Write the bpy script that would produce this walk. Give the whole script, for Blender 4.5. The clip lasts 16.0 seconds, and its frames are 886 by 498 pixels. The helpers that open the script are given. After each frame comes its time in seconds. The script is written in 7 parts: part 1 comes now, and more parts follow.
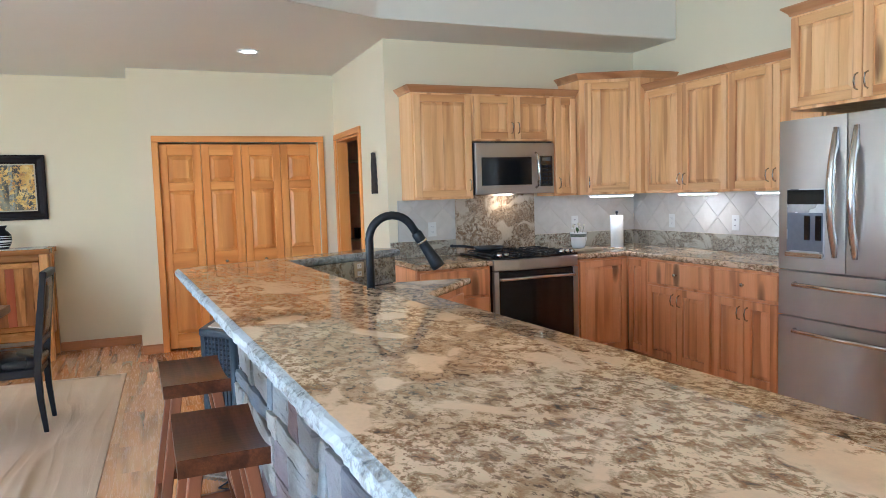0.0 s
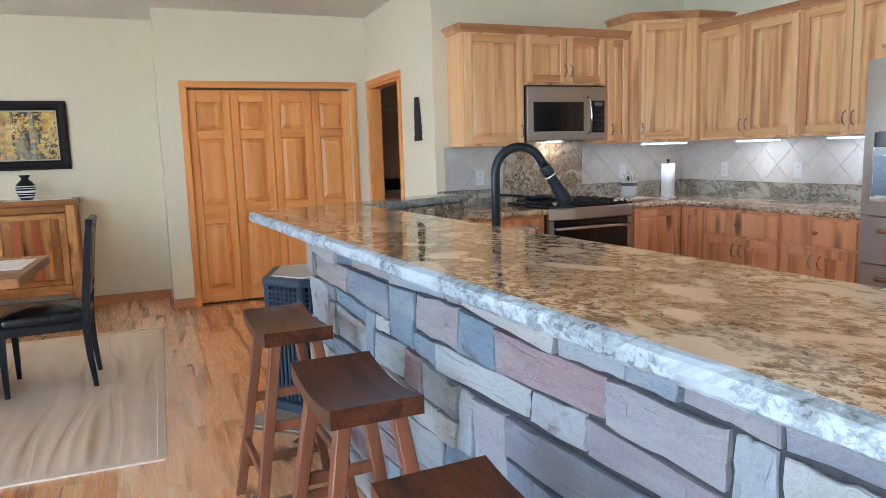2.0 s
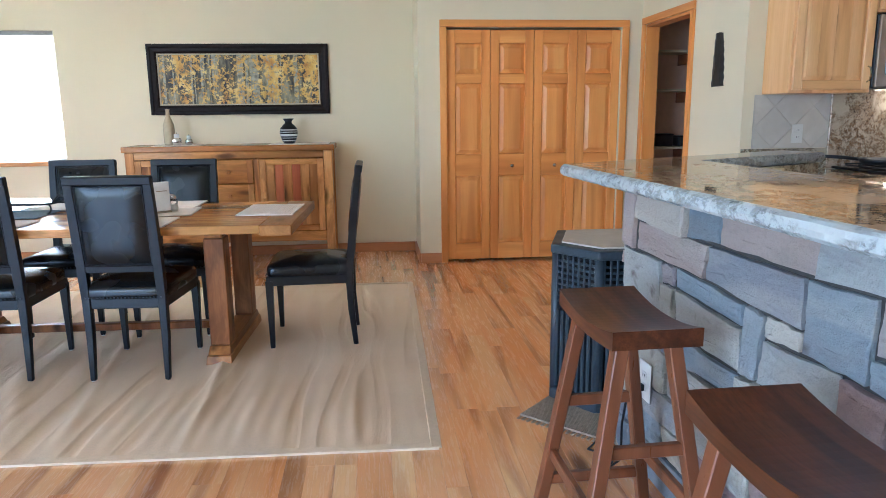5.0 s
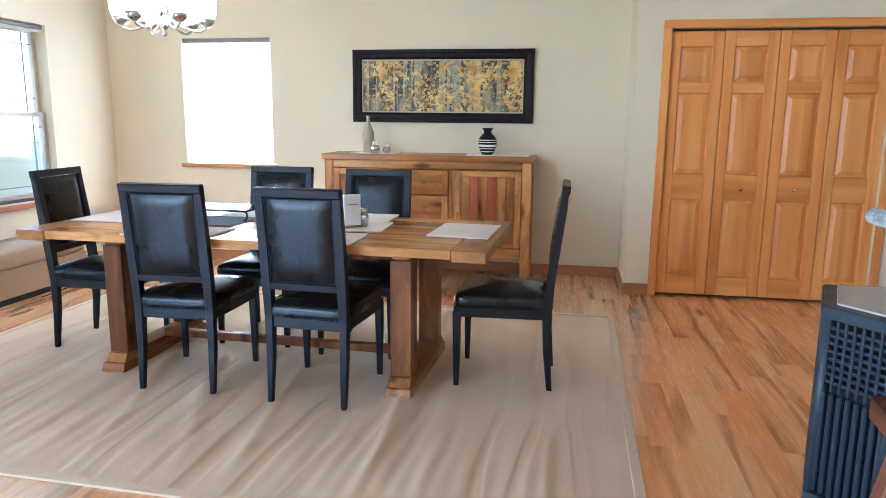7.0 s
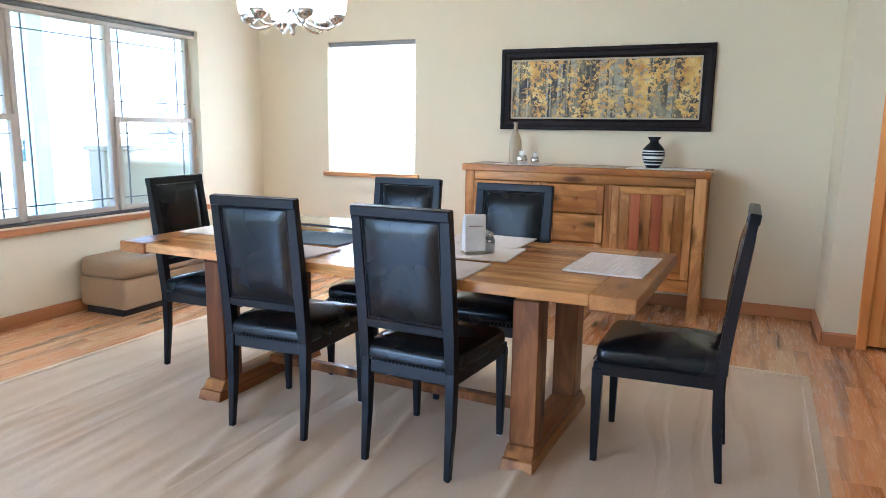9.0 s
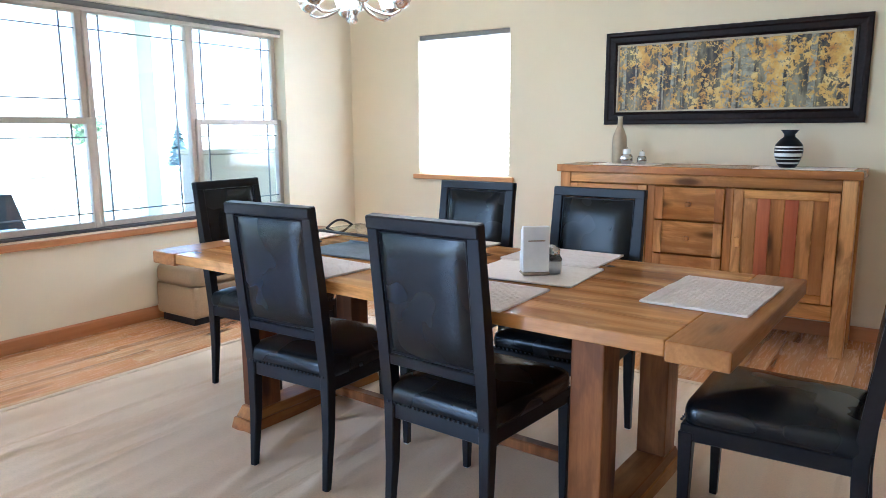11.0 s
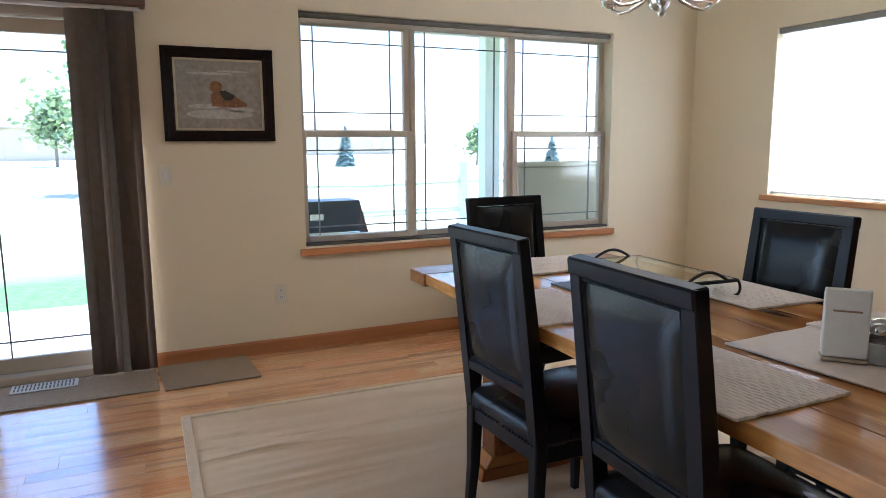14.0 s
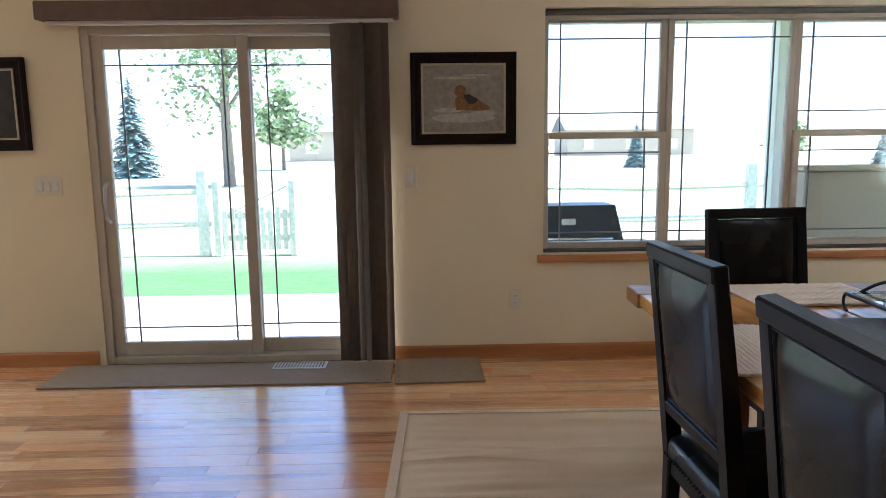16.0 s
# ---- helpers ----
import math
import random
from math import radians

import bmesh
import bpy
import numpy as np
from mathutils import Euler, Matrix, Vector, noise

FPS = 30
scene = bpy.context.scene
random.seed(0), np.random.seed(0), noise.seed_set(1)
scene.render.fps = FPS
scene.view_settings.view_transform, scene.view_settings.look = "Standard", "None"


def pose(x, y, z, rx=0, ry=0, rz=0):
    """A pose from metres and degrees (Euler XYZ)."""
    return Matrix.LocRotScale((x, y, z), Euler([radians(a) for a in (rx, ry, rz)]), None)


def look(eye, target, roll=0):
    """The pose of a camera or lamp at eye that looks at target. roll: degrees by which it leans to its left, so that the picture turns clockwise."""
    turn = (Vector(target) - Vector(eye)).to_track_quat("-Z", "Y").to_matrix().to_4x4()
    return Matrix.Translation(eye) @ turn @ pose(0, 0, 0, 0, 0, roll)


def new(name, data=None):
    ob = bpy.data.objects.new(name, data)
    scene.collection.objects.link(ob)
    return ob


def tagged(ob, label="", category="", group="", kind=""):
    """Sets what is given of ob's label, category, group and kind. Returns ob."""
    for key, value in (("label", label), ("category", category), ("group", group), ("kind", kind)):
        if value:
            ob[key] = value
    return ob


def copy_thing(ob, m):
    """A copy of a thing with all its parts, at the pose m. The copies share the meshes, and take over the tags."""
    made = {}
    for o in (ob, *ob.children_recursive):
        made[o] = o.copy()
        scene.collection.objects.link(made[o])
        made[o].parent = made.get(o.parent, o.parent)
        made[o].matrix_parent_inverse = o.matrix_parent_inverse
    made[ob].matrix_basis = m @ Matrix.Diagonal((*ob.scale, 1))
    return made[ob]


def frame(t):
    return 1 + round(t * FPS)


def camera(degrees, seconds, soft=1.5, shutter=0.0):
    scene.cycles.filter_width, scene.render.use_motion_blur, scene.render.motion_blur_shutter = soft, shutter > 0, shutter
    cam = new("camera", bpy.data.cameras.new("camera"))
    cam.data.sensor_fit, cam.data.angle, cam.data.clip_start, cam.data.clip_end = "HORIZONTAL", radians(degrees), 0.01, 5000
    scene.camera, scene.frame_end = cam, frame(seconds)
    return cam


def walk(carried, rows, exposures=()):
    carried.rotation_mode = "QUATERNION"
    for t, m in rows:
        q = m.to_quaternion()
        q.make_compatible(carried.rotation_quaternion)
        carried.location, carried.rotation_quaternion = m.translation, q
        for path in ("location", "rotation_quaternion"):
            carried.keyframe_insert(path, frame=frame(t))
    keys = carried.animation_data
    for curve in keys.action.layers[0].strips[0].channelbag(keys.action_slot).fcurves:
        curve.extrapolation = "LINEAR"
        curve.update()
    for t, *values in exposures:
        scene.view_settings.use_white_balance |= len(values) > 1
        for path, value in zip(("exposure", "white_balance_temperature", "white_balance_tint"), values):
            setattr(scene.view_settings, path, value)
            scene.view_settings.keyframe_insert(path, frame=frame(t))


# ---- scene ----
cam = camera(65.3, 16.0, soft=0.5)
METRES, EYE, TILT, LEAN, TURN = 4.15, 1.39, 0.0, 0.0, -22.3
EXPOSE = [(0.0, 3.35, 4860, 9), (2.5, 3.25, 4800, 9), (4.5, 3.2, 4820, 9), (7.0, 3.24, 4730, 10), (9.0, 3.17, 4700, 10), (12.0, 3.07, 4700, 11), (13.5, 2.36, 5050, 12), (15.0, 1.98, 5280, 12), (16.0, 1.8, 5400, 12)]
PATH = [
    (0, (0.812, 0.457, 1.46), (1.567, 2.302, 1.303), -1.7),
    (0.5, (0.767, 0.591, 1.426), (1.516, 2.438, 1.26), -2.0),
    (1, (0.686, 0.709, 1.408), (1.433, 2.553, 1.207), -2.3),
    (1.5, (0.586, 0.765, 1.389), (1.34, 2.603, 1.153), -2.1),
    (2, (0.465, 0.81, 1.381), (1.233, 2.636, 1.105), -1.7),
    (2.5, (0.369, 0.902, 1.358), (1.137, 2.723, 1.05), -1.3),
    (3, (0.306, 1.044, 1.329), (1.035, 2.877, 1.001), -0.6),
    (3.5, (0.283, 1.223, 1.313), (0.91, 3.088, 0.958), -0.5),
    (4, (0.249, 1.34, 1.317), (0.737, 3.242, 0.938), -0.6),
    (4.5, (0.229, 1.464, 1.318), (0.564, 3.397, 0.929), -0.7),
    (7, (0.106, 2.109, 1.346), (-0.233, 4.046, 0.982), 0.6),
    (7.5, (0.113, 2.282, 1.335), (-0.362, 4.193, 0.985), 0.6),
    (8, (0.094, 2.457, 1.326), (-0.496, 4.338, 0.986), 0.7),
    (8.5, (0.075, 2.635, 1.324), (-0.617, 4.481, 0.986), 0.9),
    (9, (0.077, 2.793, 1.326), (-0.711, 4.599, 0.984), 0.8),
    (11.5, (0.103, 3.581, 1.288), (-1.092, 5.151, 0.957), -0.2),
    (12, (0.07, 3.737, 1.287), (-1.212, 5.238, 0.963), 0.0),
    (12.5, (0.07, 3.86, 1.293), (-1.335, 5.248, 0.974), 0.0),
    (13, (0.11, 3.957, 1.3), (-1.451, 5.168, 0.989), -0.4),
    (13.5, (0.063, 4.022, 1.287), (-1.63, 5.044, 0.99), -0.2),
    (14, (0.037, 4.067, 1.303), (-1.755, 4.903, 1.0), -0.3),
    (14.5, (0.014, 4.114, 1.303), (-1.851, 4.77, 0.998), -0.2),
    (15, (-0.006, 4.197, 1.313), (-1.927, 4.658, 1.0), -0.4),
    (15.5, (-0.045, 4.324, 1.311), (-2.006, 4.568, 1.005), -0.7),
    (16, (-0.082, 4.413, 1.311), (-2.059, 4.454, 1.017), -0.7),
]
walk(cam, [(t, look(eye, target, roll)) for t, eye, target, roll in PATH], EXPOSE)

# ---- light ----
world = bpy.data.worlds.new("sky")
scene.world = world
world.use_nodes = True
wn = world.node_tree
sky = wn.nodes.new("ShaderNodeTexSky")
sky.ozone_density = 0.6
sky.sky_type, sky.sun_disc, sky.sun_elevation, sky.sun_rotation = "NISHITA", False, radians(74), radians(2)
wn.links.new(sky.outputs[0], wn.nodes["Background"].inputs[0])
wn.nodes["Background"].inputs[1].default_value = 0.15
sun_data = bpy.data.lights.new("sun", "SUN")
sun_data.energy, sun_data.angle, sun_data.color = 5.0, radians(0.5), (1, 0.95, 0.87)
sun = new("sun", sun_data)
sun.matrix_world = look((0, 0, 0), (-0.01, -0.276, -0.961))


def area_lamp(name, m, w, h, power, color):
    d = bpy.data.lights.new(name, "AREA")
    d.shape, d.size, d.size_y, d.energy, d.color = "RECTANGLE", w, h, power, color
    o = new(name, d)
    o.matrix_world = m
    return o


DAY = (0.80, 0.91, 1.0)
WEST = -4.24
LIVING_WINDOW = (-3.6, 1.0, 0.3, 2.55)
area_lamp("living_room_daylight", look((WEST - 0.08, -1.3, 1.425), (0, -1.3, -0.6)), 4.5, 2.2, 42, DAY)
area_lamp("shade_daylight", look((-3.04, 8.5, 1.5), (-3.04, 0, 1.4)), 0.84, 1.1, 8, (1, 0.98, 0.95))

# ---- materials ----


class Mat:
    """A node material under construction."""

    def __init__(self, name, rough=0.5, metal=0.0, color=(0.5, 0.5, 0.5)):
        self.m = bpy.data.materials.new(name)
        self.m.use_nodes = True
        self.n, self.l = self.m.node_tree.nodes, self.m.node_tree.links
        self.b = self.n["Principled BSDF"]
        self.b.inputs["Roughness"].default_value = rough
        self.b.inputs["Metallic"].default_value = metal
        self.b.inputs["Base Color"].default_value = (*color, 1)

    def node(self, kind, **kw):
        x = self.n.new("ShaderNode" + kind)
        for k, v in kw.items():
            if k in x.inputs:
                self.put(v, x.inputs[k])
        return x

    def put(self, v, socket):
        if isinstance(v, bpy.types.NodeSocket):
            self.l.new(v, socket)
        elif isinstance(v, (tuple, list)) and len(v) == 3 and socket.type == "RGBA":
            socket.default_value = (*v, 1)
        else:
            socket.default_value = v

    def coords(self, scale=(1, 1, 1), wander=0.0, rot=(0, 0, 0)):
        """Object coordinates, moved by a chance step for each object and piece."""
        tc = self.node("TexCoord")
        out = tc.outputs["Object"]
        if wander:
            oi, ge = self.node("ObjectInfo"), self.node("NewGeometry")
            add = self.math("ADD", oi.outputs["Random"], ge.outputs["Random Per Island"])
            mul = self.math("MULTIPLY", add, wander)
            comb = self.node("CombineXYZ", X=mul, Y=self.math("MULTIPLY", mul, 1.7), Z=self.math("MULTIPLY", mul, 2.3))
            va = self.node("VectorMath")
            va.operation = "ADD"
            self.l.new(out, va.inputs[0])
            self.l.new(comb.outputs[0], va.inputs[1])
            out = va.outputs[0]
        mp = self.node("Mapping", Vector=out, Scale=scale, Rotation=rot)
        return mp.outputs[0]

    def chance(self):
        oi, ge = self.node("ObjectInfo"), self.node("NewGeometry")
        return self.math("FRACT", self.math("ADD", oi.outputs["Random"], ge.outputs["Random Per Island"]), 0)

    def math(self, op, a, b=0.0):
        x = self.n.new("ShaderNodeMath")
        x.operation = op
        self.put(a, x.inputs[0])
        self.put(b, x.inputs[1])
        return x.outputs[0]

    def noise(self, vec, scale, detail=4, rough=0.55, dist=0.0):
        return self.node("TexNoise", Vector=vec, Scale=scale, Detail=detail, Roughness=rough, Distortion=dist).outputs["Fac"]

    def voronoi(self, vec, scale):
        return self.node("TexVoronoi", Vector=vec, Scale=scale)

    def ramp(self, fac, *stops, smooth=False):
        r = self.node("ValToRGB", Fac=fac)
        e = r.color_ramp.elements
        while len(e) < len(stops):
            e.new(0.5)
        if smooth:
            r.color_ramp.interpolation = "EASE"
        for el, (p, c) in zip(e, stops):
            el.position = p
            el.color = (*(c if isinstance(c, (tuple, list)) else (c, c, c)), 1)
        return r.outputs[0]

    def mix(self, fac, a, b, mode="MIX"):
        x = self.n.new("ShaderNodeMix")
        x.data_type, x.blend_type = "RGBA", mode
        self.put(fac, x.inputs[0])
        self.put(a, x.inputs[6])
        self.put(b, x.inputs[7])
        return x.outputs[2]

    def color(self, v):
        self.put(v, self.b.inputs["Base Color"])
        return self

    def rough(self, v):
        self.put(v, self.b.inputs["Roughness"])
        return self

    def bump(self, height, strength=0.3, dist=0.01):
        bp = self.node("Bump", Height=height, Strength=strength, Distance=dist)
        self.l.new(bp.outputs[0], self.b.inputs["Normal"])
        return self

    def done(self):
        return self.m


def plain(name, color, rough=0.5, metal=0.0, spread=0.12, scale=30, bump=0.05, wander=3.0, spec=None):
    """A quiet surface with fine mottling and relief."""
    m = Mat(name, rough, metal)
    v = m.coords((1, 1, 1), wander)
    n = m.noise(v, scale, 5)
    big = m.noise(v, scale * 0.08, 3)
    lo, hi = tuple(c * (1 - spread) for c in color), tuple(min(1, c * (1 + spread)) for c in color)
    m.color(m.mix(m.math("MULTIPLY", big, 0.6), m.ramp(n, (0.3, lo), (0.7, hi)), color))
    if not spec:
        m.rough(m.ramp(big, (0.3, max(0.03, rough - 0.06)), (0.7, min(1, rough + 0.06))))
    else:
        m.b.inputs["Specular IOR Level"].default_value = spec
    return m.bump(n, bump, 0.004).done()


def paint(name, color, rough=0.75):
    """Lightly textured wall paint."""
    m = Mat(name, rough)
    v = m.coords()
    fine, big = m.noise(v, 90, 4), m.noise(v, 0.8, 3)
    m.color(m.ramp(big, (0.3, tuple(c * 0.96 for c in color)), (0.7, color)))
    lump = m.noise(v, 26, 3)
    return m.bump(m.math("ADD", m.math("MULTIPLY", fine, 0.4), lump), 0.12, 0.006).done()


def wood(name, pale, mid, dark, axis="Z", rough=0.35, knots=0.5, streak=1.0, spread=0.5, gloss=0.0, grain=0.14, rustic=0.0, relief=0.10):
    """Boards with long grain, heart streaks and knots; each board differs."""
    m = Mat(name, rough)
    along = {"X": (0.07, 1, 1), "Y": (1, 0.07, 1), "Z": (1, 1, 0.07)}[axis]
    less = {"X": (0.3, 1, 1), "Y": (1, 0.3, 1), "Z": (1, 1, 0.3)}[axis]
    v, w = m.coords(along, 9.0), m.coords(less, 9.0)
    broad = m.noise(v, 7, 2, 0.45, 0.6)
    fine = m.noise(v, 95, 5, 0.7)
    heart = m.noise(v, 5 * streak, 2, 0.4, 1.2)
    c = m.ramp(broad, (0.18, dark), (0.42, mid), (0.62, pale))
    c = m.mix(m.ramp(heart, (0.55, 0.0), (0.66, 0.6)), c, dark)
    c = m.mix(m.math("MULTIPLY", m.ramp(fine, (0.35, 1.0), (0.6, 0.0)), grain), c, dark)
    if rustic:
        c = m.mix(m.math("MULTIPLY", m.ramp(m.noise(w, 6, 4, 0.65, 1.0), (0.42, 1.0), (0.56, 0.0)), rustic), c, m.mix(0.4, dark, mid))
    board = m.chance()
    c = m.mix(m.math("MULTIPLY", board, spread), c, m.mix(0.5, c, mid, "MULTIPLY"))
    if knots:
        k = m.voronoi(w, 6.5 if rustic else 3.2)
        wide = 0.2 if rustic else 0.03 + 0.12 * knots
        spot = m.ramp(k.outputs["Distance"], (0.0, 1.0), (wide * 0.5, 0.85), (wide, 0.0))
        c = m.mix(m.math("MULTIPLY", spot, 0.85), c, tuple(x * 0.3 for x in dark))
    m.color(c)
    if relief > 0.01:
        m.rough(m.ramp(fine, (0.3, rough + 0.08), (0.7, max(0.05, rough - 0.04))))
    if gloss:
        m.b.inputs["Coat Weight"].default_value, m.b.inputs["Coat Roughness"].default_value = gloss, 0.18
        m.b.inputs["Coat IOR"].default_value = 2.3
    m.b.inputs["Specular IOR Level"].default_value = 0.22 if rustic else 0.35 if relief < 0.01 else 0.4
    return m.bump(m.math("ADD", fine, broad), relief, 0.002).done()


def granite(name, light, tan, grey, dark, rough=0.035):
    """Pale islands in a busy field of drawn-out brown, olive and dark flecks."""
    m = Mat(name, rough)
    v = m.coords((1, 1, 1))
    drawn = m.coords((1.0, 0.72, 1), rot=(0, 0, 0.75))
    busy = m.ramp(m.noise(drawn, 6.0, 4, 0.55, 0.9), (0.405, 0.0), (0.475, 1.0))
    drift = m.noise(drawn, 2.6, 3, 0.5, 0.6)
    pale = m.ramp(m.noise(v, 60, 4, 0.7), (0.3, tuple(x * 0.9 for x in light)), (0.7, light))
    field = m.ramp(m.noise(drawn, 36, 5, 0.74, 0.4), (0.36, dark), (0.42, tan), (0.48, grey), (0.53, light), (0.72, tuple(min(0.9, x * 1.1) for x in light)))
    c = m.mix(m.math("MULTIPLY", busy, 0.92), pale, field)
    c = m.mix(m.math("MULTIPLY", m.ramp(drift, (0.46, 0.0), (0.60, 0.62)), busy), c, m.mix(0.5, tan, grey))
    spot = m.ramp(m.noise(drawn, 80, 4, 0.7, 0.3), (0.55, 0.0), (0.60, 0.9))
    c = m.mix(m.math("MULTIPLY", spot, m.math("ADD", m.math("MULTIPLY", busy, 0.9), 0.05)), c, m.mix(m.ramp(drift, (0.4, 0.0), (0.6, 1.0)), tan, dark))
    m.color(c)
    return m.done()


WALL = paint("wall_paint", (0.815, 0.71, 0.51))
CEIL = paint("ceiling_paint", (0.80, 0.76, 0.67), 0.85)
OAK = wood("floor_wood", (0.93, 0.575, 0.29), (0.88, 0.47, 0.20), (0.24, 0.08, 0.026), "Y", 0.24, 0.9, 1.1, 0.95, 1.0, 0.16, relief=0.03)
HICK = wood("hickory", (0.92, 0.58, 0.28), (0.84, 0.475, 0.195), (0.46, 0.17, 0.055), "Z", 0.32, 1.0, 1.3, 0.2)
HICK_LOW = wood("hickory_toned", (0.95, 0.49, 0.235), (0.88, 0.41, 0.175), (0.48, 0.17, 0.06), "Z", 0.32, 0.9, 1.3, 0.22)
HICK_X = wood("hickory_rail", (0.84, 0.50, 0.22), (0.74, 0.40, 0.155), (0.42, 0.16, 0.05), "X", 0.32, 0.3, 1.0, 0.4)
PINE = wood("pine", (0.92, 0.44, 0.12), (0.86, 0.365, 0.085), (0.60, 0.215, 0.045), "Z", 0.34, 0.3, 0.7, 0.3)
PINE_Y = wood("pine_head", (0.82, 0.37, 0.095), (0.72, 0.295, 0.065), (0.50, 0.175, 0.035), "Y", 0.34, 0.2, 0.7, 0.3)
PINE_X = wood("pine_rail", (0.92, 0.435, 0.115), (0.82, 0.345, 0.078), (0.56, 0.20, 0.042), "X", 0.34, 0.25, 0.7, 0.3)
TRIM = wood("trim_wood", (0.58, 0.26, 0.10), (0.48, 0.20, 0.07), (0.30, 0.105, 0.035), "Y", 0.38, 0.15, 0.8, 0.3)
TRIM_X = wood("trim_wood_x", (0.58, 0.26, 0.10), (0.48, 0.20, 0.07), (0.30, 0.105, 0.035), "X", 0.38, 0.15, 0.8, 0.3)
RUSTIC_X = wood("reclaimed_wood_x", (0.80, 0.43, 0.135), (0.58, 0.265, 0.066), (0.13, 0.048, 0.016), "X", 0.2, 0.9, 1.3, 0.9, 0.0, 0.2, 0.6)
RUSTIC_Z = wood("reclaimed_wood_z", (0.88, 0.52, 0.19), (0.62, 0.295, 0.085), (0.13, 0.045, 0.014), "Z", 0.36, 0.9, 1.3, 0.9, 0.0, 0.2, 0.6)
RUSTIC_Y = wood("reclaimed_wood_y", (0.56, 0.27, 0.08), (0.40, 0.17, 0.045), (0.11, 0.038, 0.012), "Y", 0.32, 0.9, 1.3, 0.7, 0.0, 0.2, 0.5)
POSTW = wood("dark_reclaimed_wood", (0.36, 0.145, 0.048), (0.21, 0.075, 0.024), (0.04, 0.014, 0.006), "Z", 0.36, 1.0, 1.2, 0.6, 0.0, 0.2, 0.5)
RED_BOARD = wood("reclaimed_red_wood", (0.58, 0.18, 0.06), (0.42, 0.10, 0.032), (0.14, 0.038, 0.014), "Z", 0.4, 0.5, 1.2, 0.5)
STOOLW = wood("stool_wood", (0.17, 0.054, 0.020), (0.085, 0.027, 0.010), (0.020, 0.007, 0.004), "Y", 0.3, 0.0, 1.6, 0.5, 0.0, 0.5, 0.0, 0.004)
STOOLLEG = wood("stool_leg_wood", (0.26, 0.095, 0.040), (0.19, 0.066, 0.027), (0.08, 0.028, 0.012), "Z", 0.3, 0.1, 1.0, 0.3)
GRAN = granite("granite", (0.92, 0.70, 0.48), (0.34, 0.165, 0.066), (0.46, 0.345, 0.205), (0.035, 0.022, 0.014))
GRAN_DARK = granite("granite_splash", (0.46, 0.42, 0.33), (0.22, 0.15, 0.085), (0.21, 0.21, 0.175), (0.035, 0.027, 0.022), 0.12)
GRAN_EDGE = granite("granite_chiselled", (0.42, 0.45, 0.46), (0.25, 0.25, 0.23), (0.25, 0.28, 0.30), (0.06, 0.065, 0.07), 0.5)
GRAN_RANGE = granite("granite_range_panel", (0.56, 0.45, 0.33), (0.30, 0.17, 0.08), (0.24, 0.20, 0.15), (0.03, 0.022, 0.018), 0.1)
EBONY = plain("black_lacquered_wood", (0.007, 0.007, 0.009), 0.36, 0, 0.3, 60, 0.05, spec=0.25)
IRON = plain("black_iron", (0.018, 0.020, 0.024), 0.42, 0.3, 0.3, 120, 0.1)
STOVE = plain("blue_black_enamel", (0.035, 0.048, 0.062), 0.45, 0.1, 0.2, 80, 0.08)
GLASSY = plain("black_glass", (0.010, 0.010, 0.011), 0.06, 0, 0.1, 10, 0.0)
CHROME = plain("brushed_nickel", (0.62, 0.60, 0.57), 0.22, 1.0, 0.06, 50, 0.02)
WHITE = plain("white_plastic", (0.72, 0.71, 0.67), 0.4, 0, 0.03, 30, 0.02)
CERAMIC = plain("white_ceramic", (0.78, 0.77, 0.74), 0.15, 0, 0.03, 20, 0.02)
VINYL = plain("almond_vinyl", (0.52, 0.45, 0.36), 0.45, 0, 0.05, 20, 0.02)
GRILLE = plain("grey_grille", (0.19, 0.195, 0.195), 0.5, 0.2, 0.1, 40, 0.02)
ALMOND = plain("almond_plastic", (0.74, 0.67, 0.53), 0.4, 0, 0.03, 30, 0.02)
CREAM = plain("cream_ceramic", (0.45, 0.36, 0.235), 0.5, 0, 0.1, 25, 0.05)
PAPER = plain("white_paper", (0.86, 0.84, 0.79), 0.8, 0, 0.04, 60, 0.1)
TAN_LEATHER = plain("tan_leather", (0.36, 0.25, 0.14), 0.42, 0, 0.12, 90, 0.2)
FRAMEW = plain("dark_frame_wood", (0.014, 0.008, 0.007), 0.40, 0, 0.4, 40, 0.05, spec=0.12)
LINER = plain("frame_liner", (0.50, 0.42, 0.28), 0.5, 0, 0.1, 40, 0.05)


def leather(name, color, rough):
    """Smooth hide with a slightly uneven polish."""
    m = Mat(name, rough, 0, color)
    v = m.coords((1, 1, 1), 4.0)
    wide = m.noise(v, 5, 2, 0.4)
    m.color(m.ramp(wide, (0.3, tuple(c * 0.8 for c in color)), (0.7, tuple(c * 1.2 for c in color))))
    m.rough(m.ramp(wide, (0.2, rough - 0.012), (0.8, rough + 0.012)))
    m.b.inputs["Specular IOR Level"].default_value = 0.3
    return m.done()


LEATHER = leather("black_leather", (0.008, 0.009, 0.010), 0.27)


def stainless():
    m = Mat("stainless_steel", 0.24, 1.0)
    v = m.coords((1, 1, 1))
    n, big = m.noise(v, 300, 3, 0.6), m.noise(v, 2.5, 3)
    m.color(m.ramp(big, (0.3, (0.42, 0.395, 0.37)), (0.7, (0.48, 0.45, 0.42))))
    m.rough(m.ramp(big, (0.3, 0.33), (0.7, 0.39)))
    m.b.inputs["Anisotropic"].default_value = 0.4
    return m.bump(n, 0.008, 0.0005).done()


STEEL = stainless()


